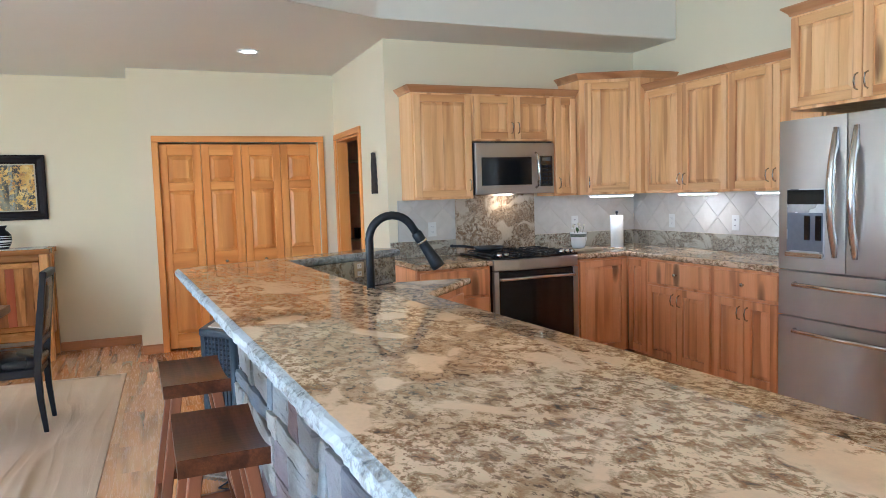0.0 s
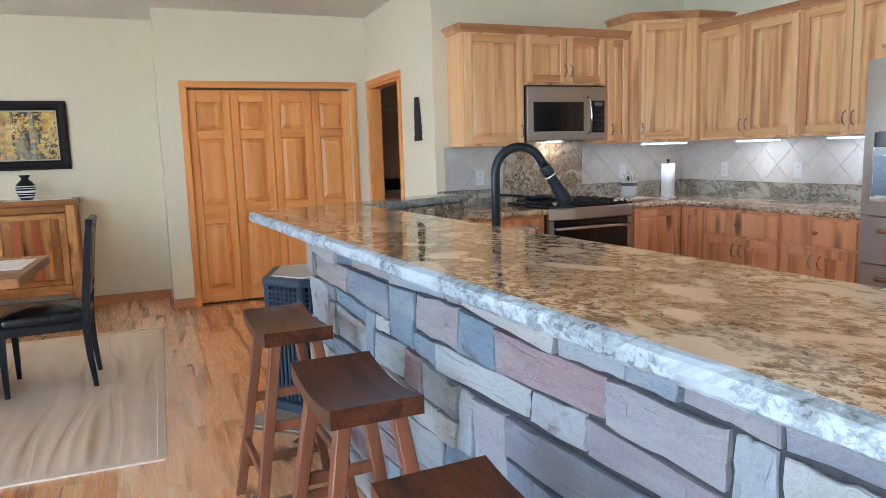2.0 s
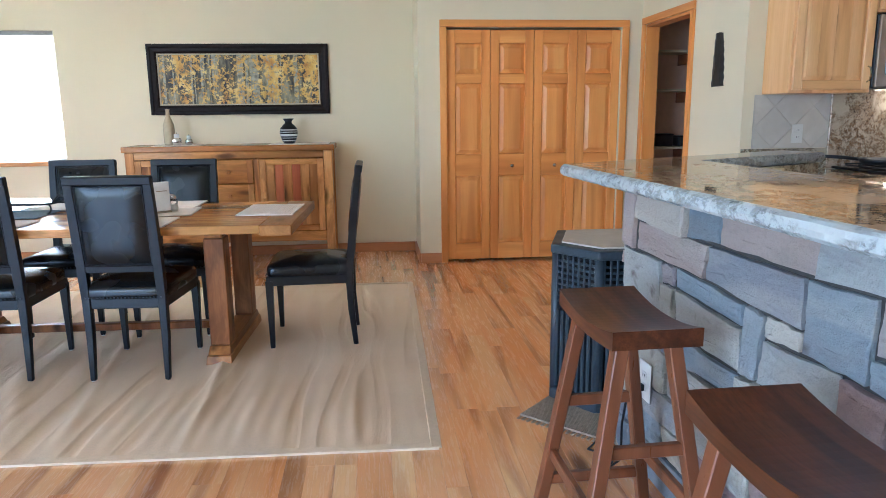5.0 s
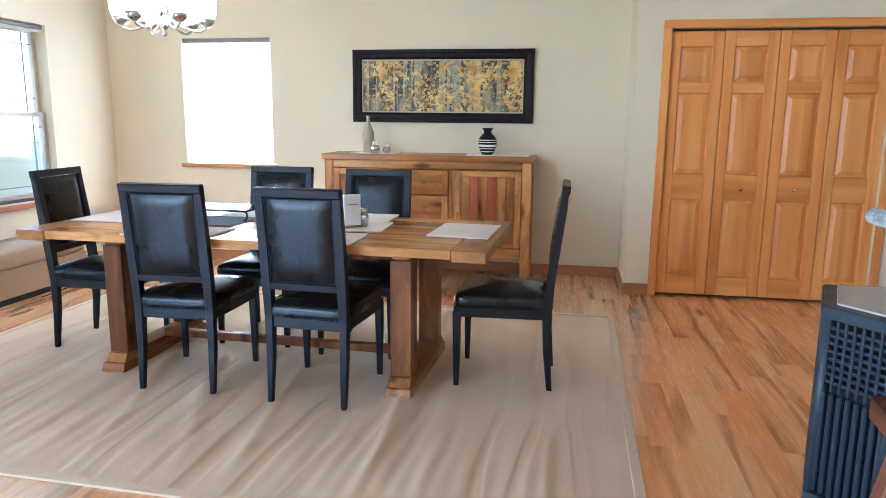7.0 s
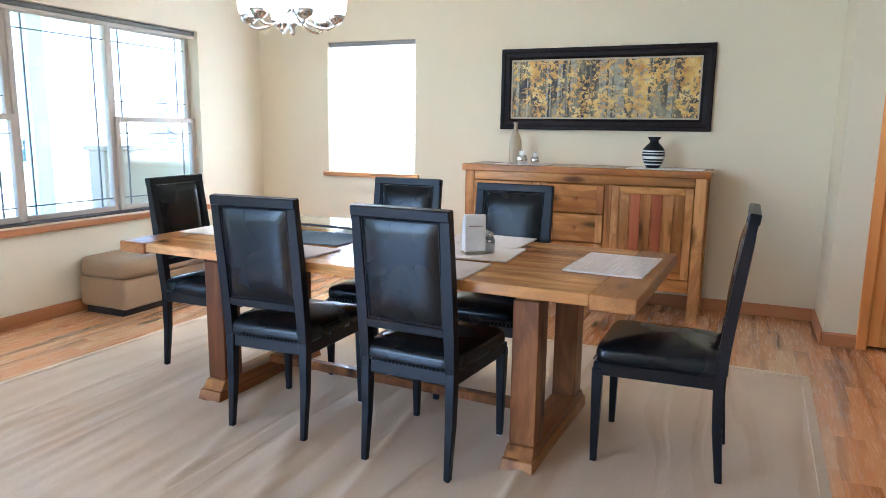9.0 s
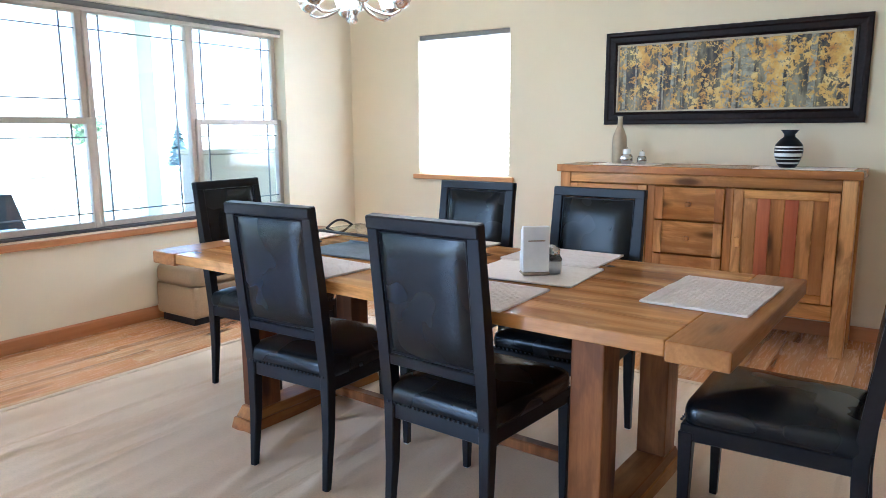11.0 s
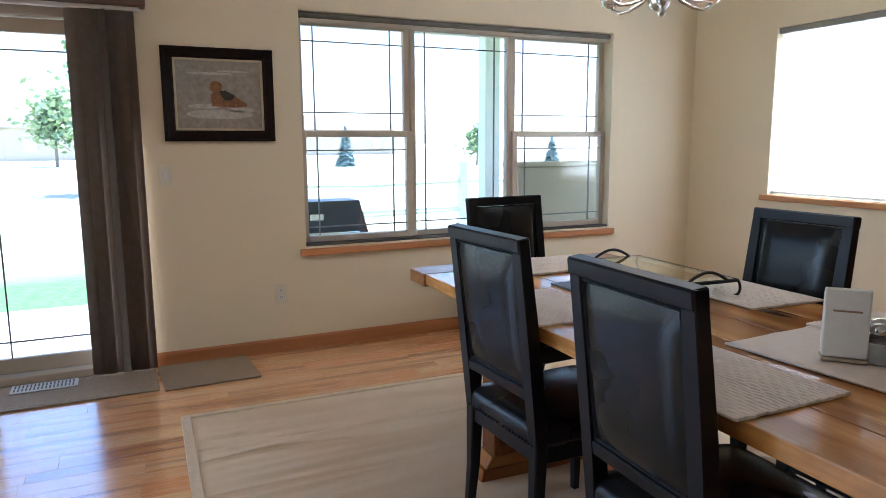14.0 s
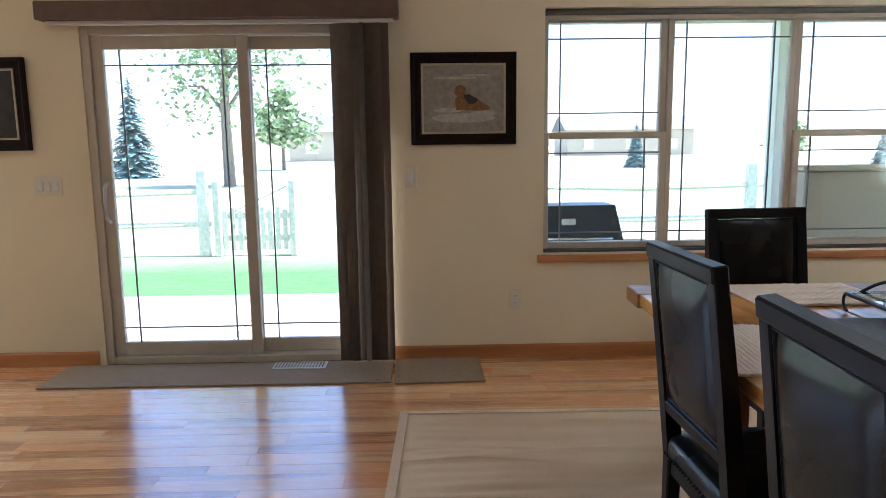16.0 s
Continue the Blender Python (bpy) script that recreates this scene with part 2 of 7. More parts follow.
def stone_mat():
    m = Mat("ledge_stone", 0.8)
    v = m.coords((1, 1, 1), 7.0)
    bedded = m.coords((1, 0.35, 1.3), 7.0)
    tone = m.chance()
    base = m.ramp(tone, (0.0, (0.46, 0.43, 0.37)), (0.18, (0.215, 0.25, 0.29)), (0.32, (0.48, 0.45, 0.38)), (0.46, (0.29, 0.20, 0.195)),
                  (0.60, (0.35, 0.355, 0.345)), (0.74, (0.18, 0.215, 0.255)), (0.86, (0.31, 0.225, 0.21)), (1.0, (0.44, 0.40, 0.33)))
    n, big = m.noise(v, 70, 6, 0.7), m.noise(bedded, 5, 4, 0.55, 0.5)
    c = m.mix(m.ramp(big, (0.50, 0.0), (0.66, 0.45)), base, (0.42, 0.40, 0.365))
    c = m.mix(m.ramp(big, (0.30, 0.4), (0.42, 0.0)), c, (0.19, 0.175, 0.175))
    c = m.mix(m.ramp(m.noise(v, 2.6, 4, 0.6, 0.8), (0.64, 0.0), (0.71, 0.85)), c, (0.09, 0.06, 0.045))
    c = m.mix(0.16, c, m.ramp(n, (0.34, 0.35), (0.55, 1.0)), "MULTIPLY")
    m.color(c)
    return m.bump(m.math("ADD", n, m.math("MULTIPLY", big, 2.5)), 0.7, 0.014).done()


STONE = stone_mat()
JOINT = plain("dark_joint", (0.05, 0.045, 0.042), 0.9, 0, 0.3, 60, 0.3)


def rug_mat():
    m = Mat("jute_rug", 0.95)
    v = m.coords()
    weave = m.node("TexWave", Vector=m.coords((1, 0.15, 1)), Scale=130, Distortion=1.5, Detail=2)
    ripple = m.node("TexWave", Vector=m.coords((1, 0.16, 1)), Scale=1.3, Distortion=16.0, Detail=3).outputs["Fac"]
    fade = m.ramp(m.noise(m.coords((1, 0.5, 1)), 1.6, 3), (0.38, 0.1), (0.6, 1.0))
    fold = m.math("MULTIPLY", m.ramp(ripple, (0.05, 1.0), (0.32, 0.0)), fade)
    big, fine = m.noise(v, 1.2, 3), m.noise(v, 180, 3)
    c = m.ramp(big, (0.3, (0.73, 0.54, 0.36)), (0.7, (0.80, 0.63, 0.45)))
    # Crease shade of the folds, painted into the colour as darker orange.
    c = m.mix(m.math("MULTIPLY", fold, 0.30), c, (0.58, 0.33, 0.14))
    c = m.mix(0.22, c, m.ramp(fine, (0.3, 0.5), (0.6, 1.0)), "MULTIPLY")
    m.color(c)
    h = m.math("ADD", m.math("MULTIPLY", weave.outputs["Fac"], 0.15), fine)
    return m.bump(m.math("SUBTRACT", m.math("MULTIPLY", h, 0.5), m.math("MULTIPLY", fold, 1.8)), 0.6, 0.006).done()


RUG = rug_mat()


def woven(name, a, b, scale=90):
    m = Mat(name, 0.9)
    w1 = m.node("TexWave", Vector=m.coords((1, 1, 1), 2.0), Scale=scale, Distortion=2.5, Detail=2).outputs["Fac"]
    w2 = m.node("TexWave", Vector=m.coords((1, 1, 1), 2.0, (0, 0, 1.571)), Scale=scale * 0.6, Distortion=2.5, Detail=2).outputs["Fac"]
    n = m.noise(m.coords((1, 1, 1), 2.0), 40, 4)
    h = m.math("MULTIPLY", w1, w2)
    m.color(m.mix(m.ramp(n, (0.35, 0.0), (0.65, 0.7)), m.ramp(h, (0.05, b), (0.5, a)), a))
    return m.bump(h, 0.35, 0.004).done()


MAT_CLOTH = woven("woven_placemat", (0.90, 0.82, 0.76), (0.82, 0.70, 0.63), 160)
DOORMAT = woven("taupe_mat", (0.36, 0.27, 0.185), (0.25, 0.18, 0.12), 60)
BLUE_CLOTH = woven("blue_grey_cloth", (0.22, 0.26, 0.31), (0.14, 0.17, 0.21), 60)


def tile_mat():
    m = Mat("stone_tile", 0.5)
    v = m.coords((1, 1, 1), 5.0)
    n, f = m.noise(v, 9, 4, 0.6, 0.6), m.noise(v, 60, 4)
    c = m.ramp(n, (0.3, (0.55, 0.50, 0.43)), (0.55, (0.61, 0.56, 0.49)), (0.75, (0.66, 0.61, 0.54)))
    m.color(m.mix(m.math("MULTIPLY", m.chance(), 0.35), c, (0.46, 0.45, 0.43)))
    return m.bump(f, 0.15, 0.004).done()


TILE = tile_mat()


def glow(name, color, strength):
    m = Mat(name, 0.4)
    m.b.inputs["Base Color"].default_value = (*color, 1)
    m.b.inputs["Emission Color"].default_value = (*color, 1)
    m.b.inputs["Emission Strength"].default_value = strength
    return m.done()


def glass(name, tint=(1, 1, 1), ior=1.45):
    m = Mat(name, 0.0)
    m.b.inputs["Base Color"].default_value = (*tint, 1)
    m.b.inputs["Transmission Weight"].default_value = 1
    m.b.inputs["IOR"].default_value = ior
    return m.done()


PANE = glass("window_glass")
CLEAR = glass("clear_glass")
SHADE_LAMP = glow("lit_frosted_glass", (1, 0.92, 0.8), 2.2)
LAMP_ON = glow("lamp_lens", (1, 0.93, 0.82), 5)
STRIP_ON = glow("strip_lens", (1, 0.94, 0.84), 1.7)
HOOD_ON = glow("hood_lens", (1, 0.78, 0.5), 6.0)

# ---- building tools ----


def part(name, bm, material, parent=None, label="", m=None, smooth=False):
    """Links a bmesh as one mesh object, under a thing or a part."""
    me = bpy.data.meshes.new(name)
    bmesh.ops.recalc_face_normals(bm, faces=bm.faces)
    bm.to_mesh(me)
    bm.free()
    me.materials.append(material)
    if smooth:
        for p in me.polygons:
            p.use_smooth = True
    return place(name, me, parent, label, m)


def place(name, me, parent=None, label="", m=None):
    o = new(name, me)
    if parent is not None:
        o.parent = parent
    if m is not None:
        o.matrix_basis = m
    if label:
        o["label"] = label
    return o


def thing(name, label, category, m=None, group="", kind=""):
    o = new(name)
    o.empty_display_size = 0.1
    if m is not None:
        o.matrix_basis = m
    return tagged(o, label, category, group, kind)


def box(lo, hi, bevel=0.0, seg=1, bm=None):
    bm = bm or bmesh.new()
    r = bmesh.ops.create_cube(bm, size=1.0)
    c, s = [(a + b) / 2 for a, b in zip(lo, hi)], [abs(b - a) for a, b in zip(lo, hi)]
    for v in r["verts"]:
        v.co = Vector([v.co[i] * s[i] + c[i] for i in range(3)])
    if bevel:
        es = list({e for v in r["verts"] for e in v.link_edges})
        bmesh.ops.bevel(bm, geom=es, offset=min(bevel, min(s) * 0.45), segments=seg, affect="EDGES", profile=0.5)
    return bm


def prism(pts, z0, z1, bevel=0.0, seg=2):
    """An upright prism over a polygon given counterclockwise from above."""
    bm = bmesh.new()
    lo = [bm.verts.new((x, y, z0)) for x, y in pts]
    hi = [bm.verts.new((x, y, z1)) for x, y in pts]
    bm.faces.new(hi)
    bm.faces.new(lo[::-1])
    for i in range(len(pts)):
        j = (i + 1) % len(pts)
        bm.faces.new((lo[i], lo[j], hi[j], hi[i]))
    if bevel:
        bmesh.ops.bevel(bm, geom=list(bm.edges), offset=bevel, segments=seg, affect="EDGES", profile=0.5)
    return bm


def lathe(profile, n=24, bm=None, c=(0, 0, 0)):
    """A turned body round z from (radius, height) pairs."""
    bm = bm or bmesh.new()
    rings = []
    for r, z in profile:
        if r < 1e-5:
            rings.append([bm.verts.new((c[0], c[1], c[2] + z))])
        else:
            rings.append([bm.verts.new((c[0] + r * math.cos(2 * math.pi * i / n), c[1] + r * math.sin(2 * math.pi * i / n), c[2] + z)) for i in range(n)])
    for a, b in zip(rings, rings[1:]):
        for i in range(n):
            j = (i + 1) % n
            if len(a) == 1 and len(b) > 1:
                bm.faces.new((a[0], b[i], b[j]))
            elif len(b) == 1 and len(a) > 1:
                bm.faces.new((a[i], b[0], a[j]))
            elif len(a) > 1:
                bm.faces.new((a[i], b[i], b[j], a[j]))
    return bm


def tube(points, radius, n=10, bm=None):
    """A round rod along a line of points; radius may be a list."""
    bm = bm or bmesh.new()
    pts = [Vector(p) for p in points]
    rs = radius if isinstance(radius, (list, tuple)) else [radius] * len(pts)
    rings, up = [], Vector((0.13, 0.21, 0.97))
    for i, p in enumerate(pts):
        d = (pts[min(i + 1, len(pts) - 1)] - pts[max(i - 1, 0)]).normalized()
        side = d.cross(up)
        if side.length < 0.05:
            side = d.cross(Vector((1, 0, 0)))
        side.normalize()
        other = side.cross(d)
        rings.append([bm.verts.new(p + rs[i] * (math.cos(2 * math.pi * k / n) * side + math.sin(2 * math.pi * k / n) * other)) for k in range(n)])
    for a, b in zip(rings, rings[1:]):
        for k in range(n):
            bm.faces.new((a[k], a[(k + 1) % n], b[(k + 1) % n], b[k]))
    bm.faces.new(rings[0][::-1])
    bm.faces.new(rings[-1])
    return bm


def taper(lo, hi, a0, a1, b0, b1):
    """A leg from a rectangle a0..a1 at height lo to a rectangle b0..b1 at height hi."""
    bm = bmesh.new()
    q = [bm.verts.new(c) for c in ((a0[0], a0[1], lo), (a1[0], a0[1], lo), (a1[0], a1[1], lo), (a0[0], a1[1], lo),
                                   (b0[0], b0[1], hi), (b1[0], b0[1], hi), (b1[0], b1[1], hi), (b0[0], b1[1], hi))]
    for f in ((3, 2, 1, 0), (4, 5, 6, 7), (0, 1, 5, 4), (1, 2, 6, 5), (2, 3, 7, 6), (3, 0, 4, 7)):
        bm.faces.new([q[i] for i in f])
    bmesh.ops.bevel(bm, geom=list(bm.edges), offset=0.003, segments=1, affect="EDGES")
    return bm


def wall(name, axis, face, back, u0, u1, z0, z1, holes=(), material=None):
    """A wall with thickness from face to back; holes (u0, u1, z0, z1) go through it."""
    bm = bmesh.new()
    us = sorted({u0, u1, *(h[0] for h in holes), *(h[1] for h in holes)})
    zs = sorted({z0, z1, *(h[2] for h in holes), *(h[3] for h in holes)})
    cache = {}

    def vert(u, z, d):
        k = (round(u, 4), round(z, 4), d)
        if k not in cache:
            cache[k] = bm.verts.new((d, u, z) if axis == "x" else (u, d, z))
        return cache[k]

    def solid(i, j):
        if not (0 <= i < len(us) - 1 and 0 <= j < len(zs) - 1):
            return False
        u, z = (us[i] + us[i + 1]) / 2, (zs[j] + zs[j + 1]) / 2
        return not any(h[0] < u < h[1] and h[2] < z < h[3] for h in holes)

    for i in range(len(us) - 1):
        for j in range(len(zs) - 1):
            if not solid(i, j):
                continue
            a, b, c, d = us[i], us[i + 1], zs[j], zs[j + 1]
            for dep in (face, back):
                bm.faces.new([vert(a, c, dep), vert(b, c, dep), vert(b, d, dep), vert(a, d, dep)])
            for di, dj, p, q in ((-1, 0, (a, c), (a, d)), (1, 0, (b, c), (b, d)), (0, -1, (a, c), (b, c)), (0, 1, (a, d), (b, d))):
                if not solid(i + di, j + dj):
                    bm.faces.new([vert(*p, face), vert(*q, face), vert(*q, back), vert(*p, back)])
    return tagged(part(name, bm, material or WALL), kind="structure")


# ---- the shell ----
NORTH, CLOSET, JOG, PANTRY, KITCH, EAST, SOUTH = 8.28, 7.667, 0.60, 2.565, 5.90, 5.03, -4.0
LOW, HIGH = 2.73, 3.6
SLIDER = (2.42, 4.12, 0.0, 2.02)
BIG = (5.11, 7.47, 0.66, 2.10)
SMALL = (-3.48, -2.60, 0.93, 2.08)
wall_w = wall("wall_west", "x", WEST, WEST - 0.16, SOUTH, NORTH + 0.16, 0, HIGH, (SLIDER, BIG, LIVING_WINDOW))
wall_n = wall("wall_north", "y", NORTH, NORTH + 0.16, WEST, JOG + 0.1, 0, HIGH, (SMALL,))
wall_j = wall("wall_jog", "x", JOG, JOG + 0.1, CLOSET, NORTH, 0, HIGH)
wall_c = wall("wall_closet", "y", CLOSET, CLOSET + 0.1, JOG + 0.1, PANTRY, 0, HIGH, ((0.845, 2.385, 0, 2.04),))
wall_p = wall("wall_pantry", "x", PANTRY, PANTRY + 0.11, KITCH, CLOSET + 0.1, 0, HIGH, ((6.70, 7.575, 0, 2.05),))
wall_k = wall("wall_kitchen", "y", KITCH, KITCH + 0.12, PANTRY + 0.11, EAST, 0, HIGH)
wall_e = wall("wall_east", "x", EAST, EAST + 0.16, SOUTH, NORTH + 0.16, 0, HIGH)
wall_s = wall("wall_south", "y", SOUTH, SOUTH - 0.16, WEST, EAST, 0, HIGH)
wall_b = wall("wall_closet_back", "y", NORTH + 0.06, NORTH + 0.16, JOG + 0.1, EAST, 0, HIGH)

bm = box((WEST - 0.16, SOUTH - 0.16, -0.12), (EAST + 0.16, NORTH + 0.16, -0.014))
floor = tagged(part("floor", bm, JOINT), kind="structure")
bm = box((WEST - 0.16, SOUTH - 0.16, HIGH), (EAST + 0.16, NORTH + 0.16, HIGH + 0.15))
tagged(part("ceiling_high", bm, CEIL), kind="structure")
edge = [(EAST, 5.30), (EAST, NORTH), (WEST, NORTH), (WEST, SOUTH), (0.85, SOUTH), (0.85, 4.45), (1.15, 4.86), (2.35, 5.32)]
tagged(part("ceiling", prism(edge, LOW, HIGH, 0.02, 3), CEIL), kind="structure")


def baseboard(a, b, normal, h=0.09):
    """A skirting board along the wall from a to b."""
    d = Vector((b[0] - a[0], b[1] - a[1], 0))
    along, n = d.normalized(), Vector((*normal, 0))
    bm = bmesh.new()
    prof = [(0.002, 0.002), (0.016, 0.002), (0.016, h - 0.012), (0.010, h), (0.002, h)]
    rows = []
    for base in (Vector((*a, 0)), Vector((*b, 0))):
        rows.append([bm.verts.new(base + n * p + Vector((0, 0, z))) for p, z in prof])
    for i in range(len(prof)):
        j = (i + 1) % len(prof)
        bm.faces.new((rows[0][i], rows[0][j], rows[1][j], rows[1][i]))
    bm.faces.new(rows[0])
    bm.faces.new(rows[1][::-1])
    tagged(part("baseboard", bm, TRIM_X if abs(d.x) > abs(d.y) else TRIM), kind="structure")


baseboard((WEST, 4.14), (WEST, NORTH), (1, 0))
baseboard((WEST, SOUTH), (WEST, 2.38), (1, 0))
baseboard((WEST + 0.016, NORTH), (JOG - 0.016, NORTH), (0, -1))
baseboard((JOG, NORTH), (JOG, CLOSET - 0.016), (-1, 0))
baseboard((JOG, CLOSET), (0.785, CLOSET), (0, -1))
baseboard((2.445, CLOSET), (PANTRY - 0.016, CLOSET), (0, -1))
baseboard((PANTRY, 6.63), (PANTRY, KITCH), (-1, 0))
baseboard((EAST, SOUTH), (EAST, 2.7), (-1, 0))
baseboard((WEST, SOUTH), (EAST, SOUTH), (0, 1))


def casing(name, axis, face, out, u0, u1, top, w=0.06, mats=None, depth=0.02):
    """Door casing of two legs and a head round an opening."""
    zm, xm = mats
    root = thing(name, "", "", kind="structure")
    def piece(n, a, b, c, d, mat):
        lo, hi = ((face, a, c), (face + out * depth, b, d)) if axis == "x" else ((a, face, c), (b, face + out * depth, d))
        lo, hi = [min(p) for p in zip(lo, hi)], [max(p) for p in zip(lo, hi)]
        part(n, box(lo, hi, 0.005, 2), mat, root)
    piece("casing_leg", u0 - w, u0, 0, top, zm)
    piece("casing_leg", u1, u1 + w, 0, top, zm)
    piece("casing_head", u0 - w, u1 + w, top + 0.001, top + w, xm)
    return root


def panel_door(root, w, h, panels, mat, mat_x, t=0.035):
    """A door leaf with raised panels, in the plane y = 0 (front towards -y); panels are (z0, z1) bands."""
    stile = 0.075 if w < 0.5 else 0.11
    zs = [0.0]
    for z0, z1 in panels:
        zs += [z0, z1]
    zs.append(h)
    for x0, x1 in ((0, stile), (w - stile, w)):
        part("stile", box((x0, 0, 0), (x1, t, h), 0.004), mat, root)
    for a, b in zip(zs[0::2], zs[1::2]):
        part("rail", box((stile, 0.001, a), (w - stile, t - 0.001, b), 0.003), mat_x, root)
    for z0, z1 in panels:
        bm = bmesh.new()
        d = 0.042
        ring = []
        for inset, y in ((0.0, 0.012), (0.006, 0.022), (0.010, 0.020), (d, 0.004), (d + 0.001, 0.004)):
            ring.append([bm.verts.new((x, y, z)) for x, z in ((stile + inset, z0 + inset), (w - stile - inset, z0 + inset), (w - stile - inset, z1 - inset), (stile + inset, z1 - inset))])
        for r0, r1 in zip(ring, ring[1:]):
            for i in range(4):
                bm.faces.new((r0[i], r0[(i + 1) % 4], r1[(i + 1) % 4], r1[i]))
        bm.faces.new(ring[-1])
        back = [bm.verts.new((v.co.x, t - 0.008, v.co.z)) for v in ring[0]]
        for i in range(4):
            bm.faces.new((ring[0][i], back[i], back[(i + 1) % 4], ring[0][(i + 1) % 4]))
        bm.faces.new(back[::-1])
        part("panel", bm, mat, root)


# the bifold closet
casing("closet_casing", "y", CLOSET, -1, 0.845, 2.385, 2.04, 0.06, (PINE, PINE_X))
leaf_w = 1.54 / 4
for i in range(4):
    leaf = thing("bifold_door", "honey pine six panel bifold closet door, closed", "closet door", pose(0.845 + i * leaf_w + 0.002, CLOSET + 0.03, 0.018), "closet doors")
    panel_door(leaf, leaf_w - 0.004, 2.005, ((0.145, 0.755), (0.945, 1.555), (1.635, 1.895)), PINE, PINE_X)
    if i in (1, 2):
        part("knob", lathe([(0, 0), (0.008, 0), (0.008, 0.012), (0.016, 0.018), (0.016, 0.026), (0, 0.03)], 12), CHROME, leaf, "small metal knob",
             pose(leaf_w / 2, 0.0, 0.84, 90, 0, 0), True)

# the pantry opening, its jambs and shelves
casing("pantry_casing", "x", PANTRY, -1, 6.70, 7.575, 2.05, 0.06, (PINE, PINE_Y))
for y0, y1 in ((6.70, 6.72), (7.555, 7.575)):
    tagged(part("trim", box((PANTRY, y0, 0), (PANTRY + 0.11, y1, 2.03)), PINE), kind="structure")
tagged(part("trim", box((PANTRY, 6.70, 2.03), (PANTRY + 0.11, 7.575, 2.05)), PINE_Y), kind="structure")
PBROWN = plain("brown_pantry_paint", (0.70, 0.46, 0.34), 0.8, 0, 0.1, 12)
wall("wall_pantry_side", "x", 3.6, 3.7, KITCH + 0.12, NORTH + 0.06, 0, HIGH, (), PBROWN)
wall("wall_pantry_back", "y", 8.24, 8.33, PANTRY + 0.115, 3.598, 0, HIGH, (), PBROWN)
for z in (0.42, 0.97, 1.50, 1.85):
    shelf = thing("pantry_shelf", "dark wooden pantry shelf fixed to the wall", "shelf", None, "pantry shelves")
    part("board", box((2.68, 7.92, z), (3.595, 8.236, z + 0.022), 0.003), LINER, shelf)
    for x in (2.75, 3.15, 3.55):
        part("bracket", box((x, 8.0, z - 0.10), (x + 0.02, 8.235, z - 0.001), 0.003), STOOLLEG, shelf)
for x, w, h, zz in ((2.95, 0.16, 0.10, 0.994), (3.15, 0.13, 0.08, 0.994), (3.35, 0.2, 0.09, 0.994), (3.30, 0.12, 0.20, 1.524)):
    b = thing("storage_box", "dark storage box on a pantry shelf", "box", pose(x, 8.06, zz), "pantry boxes")
    part("body", box((-w / 2, -0.09, 0), (w / 2, 0.09, h), 0.006), IRON, b)
    part("lid", box((-w / 2 - 0.004, -0.095, h), (w / 2 + 0.004, 0.095, h + 0.018), 0.005), EBONY, b)


# windows


def sash(root, y0, y1, z0, z1, x, grille, t=0.05, w=0.045, name="window_frame"):
    """A vinyl frame with a pane and prairie bars; plane x, bars inset from the edges."""
    bm = bmesh.new()
    for lo, hi in (((x - t, y0, z0), (x, y0 + w, z1)), ((x - t, y1 - w, z0), (x, y1, z1)),
                   ((x - t, y0 + w, z0), (x, y1 - w, z0 + w)), ((x - t, y0 + w, z1 - w), (x, y1 - w, z1))):
        box(lo, hi, 0.004, 1, bm)
    fr = part(name, bm, VINYL, root, "almond vinyl frame")
    g = part("pane", box((x - t / 2 - 0.002, y0 + w - 0.005, z0 + w - 0.005), (x - t / 2 + 0.002, y1 - w + 0.005, z1 - w + 0.005)), PANE, root)
    g.visible_shadow = False
    b = 0.004
    for k, v in grille:
        lo, hi = ((y0 + w, v - b), (y1 - w, v + b)) if k == "z" else ((v - b, z0 + w), (v + b, z1 - w))
        part("grille_bar", box((x - t / 2 - 0.006, lo[0], lo[1]), (x - t / 2 + 0.006, hi[0], hi[1])), GRILLE, root)
    return fr


win = thing("window_1", "triple almond vinyl window with thin dark prairie bars", "window", None, kind="structure")
xg = WEST - 0.085
a, b, c, d = BIG[0], 5.87, 6.65, BIG[1]
zr = 1.365
bars = lambda y0, y1, z: [("y", y0 + 0.115), ("y", y1 - 0.13), ("z", z)]
for y0, y1 in ((a, b), (c, d)):
    sash(win, y0, y1, zr - 0.02, BIG[3] - 0.03, xg - 0.02, bars(y0, y1, 1.94) + [("z", 1.50)], 0.05, 0.04)
    sash(win, y0, y1, BIG[2] + 0.015, zr + 0.02, xg + 0.02, bars(y0, y1, 1.26) + [("z", 0.77)], 0.05, 0.04)
sash(win, b, c, BIG[2] + 0.015, BIG[3] - 0.03, xg, bars(b, c, 1.94) + [("z", 0.77)], 0.06, 0.035)
# Near-black base colour stands in for the shade on the backlit sill.
part("window_sill", box((WEST - 0.16, BIG[0] + 0.002, BIG[2] - 0.0), (WEST - 0.001, BIG[1] - 0.002, BIG[2] + 0.014), 0.003), plain("backlit_sill_shade", (0.07, 0.062, 0.058), 0.5), win, "window sill coloured dark for its backlit shade")
tagged(part("window_stool", box((WEST + 0.001, BIG[0] - 0.04, BIG[2] - 0.055), (WEST + 0.035, BIG[1] + 0.04, BIG[2] - 0.012), 0.006, 2), TRIM), kind="structure")
shade = thing("roller_shade", "grey roller shade drawn up to the window head", "shade")
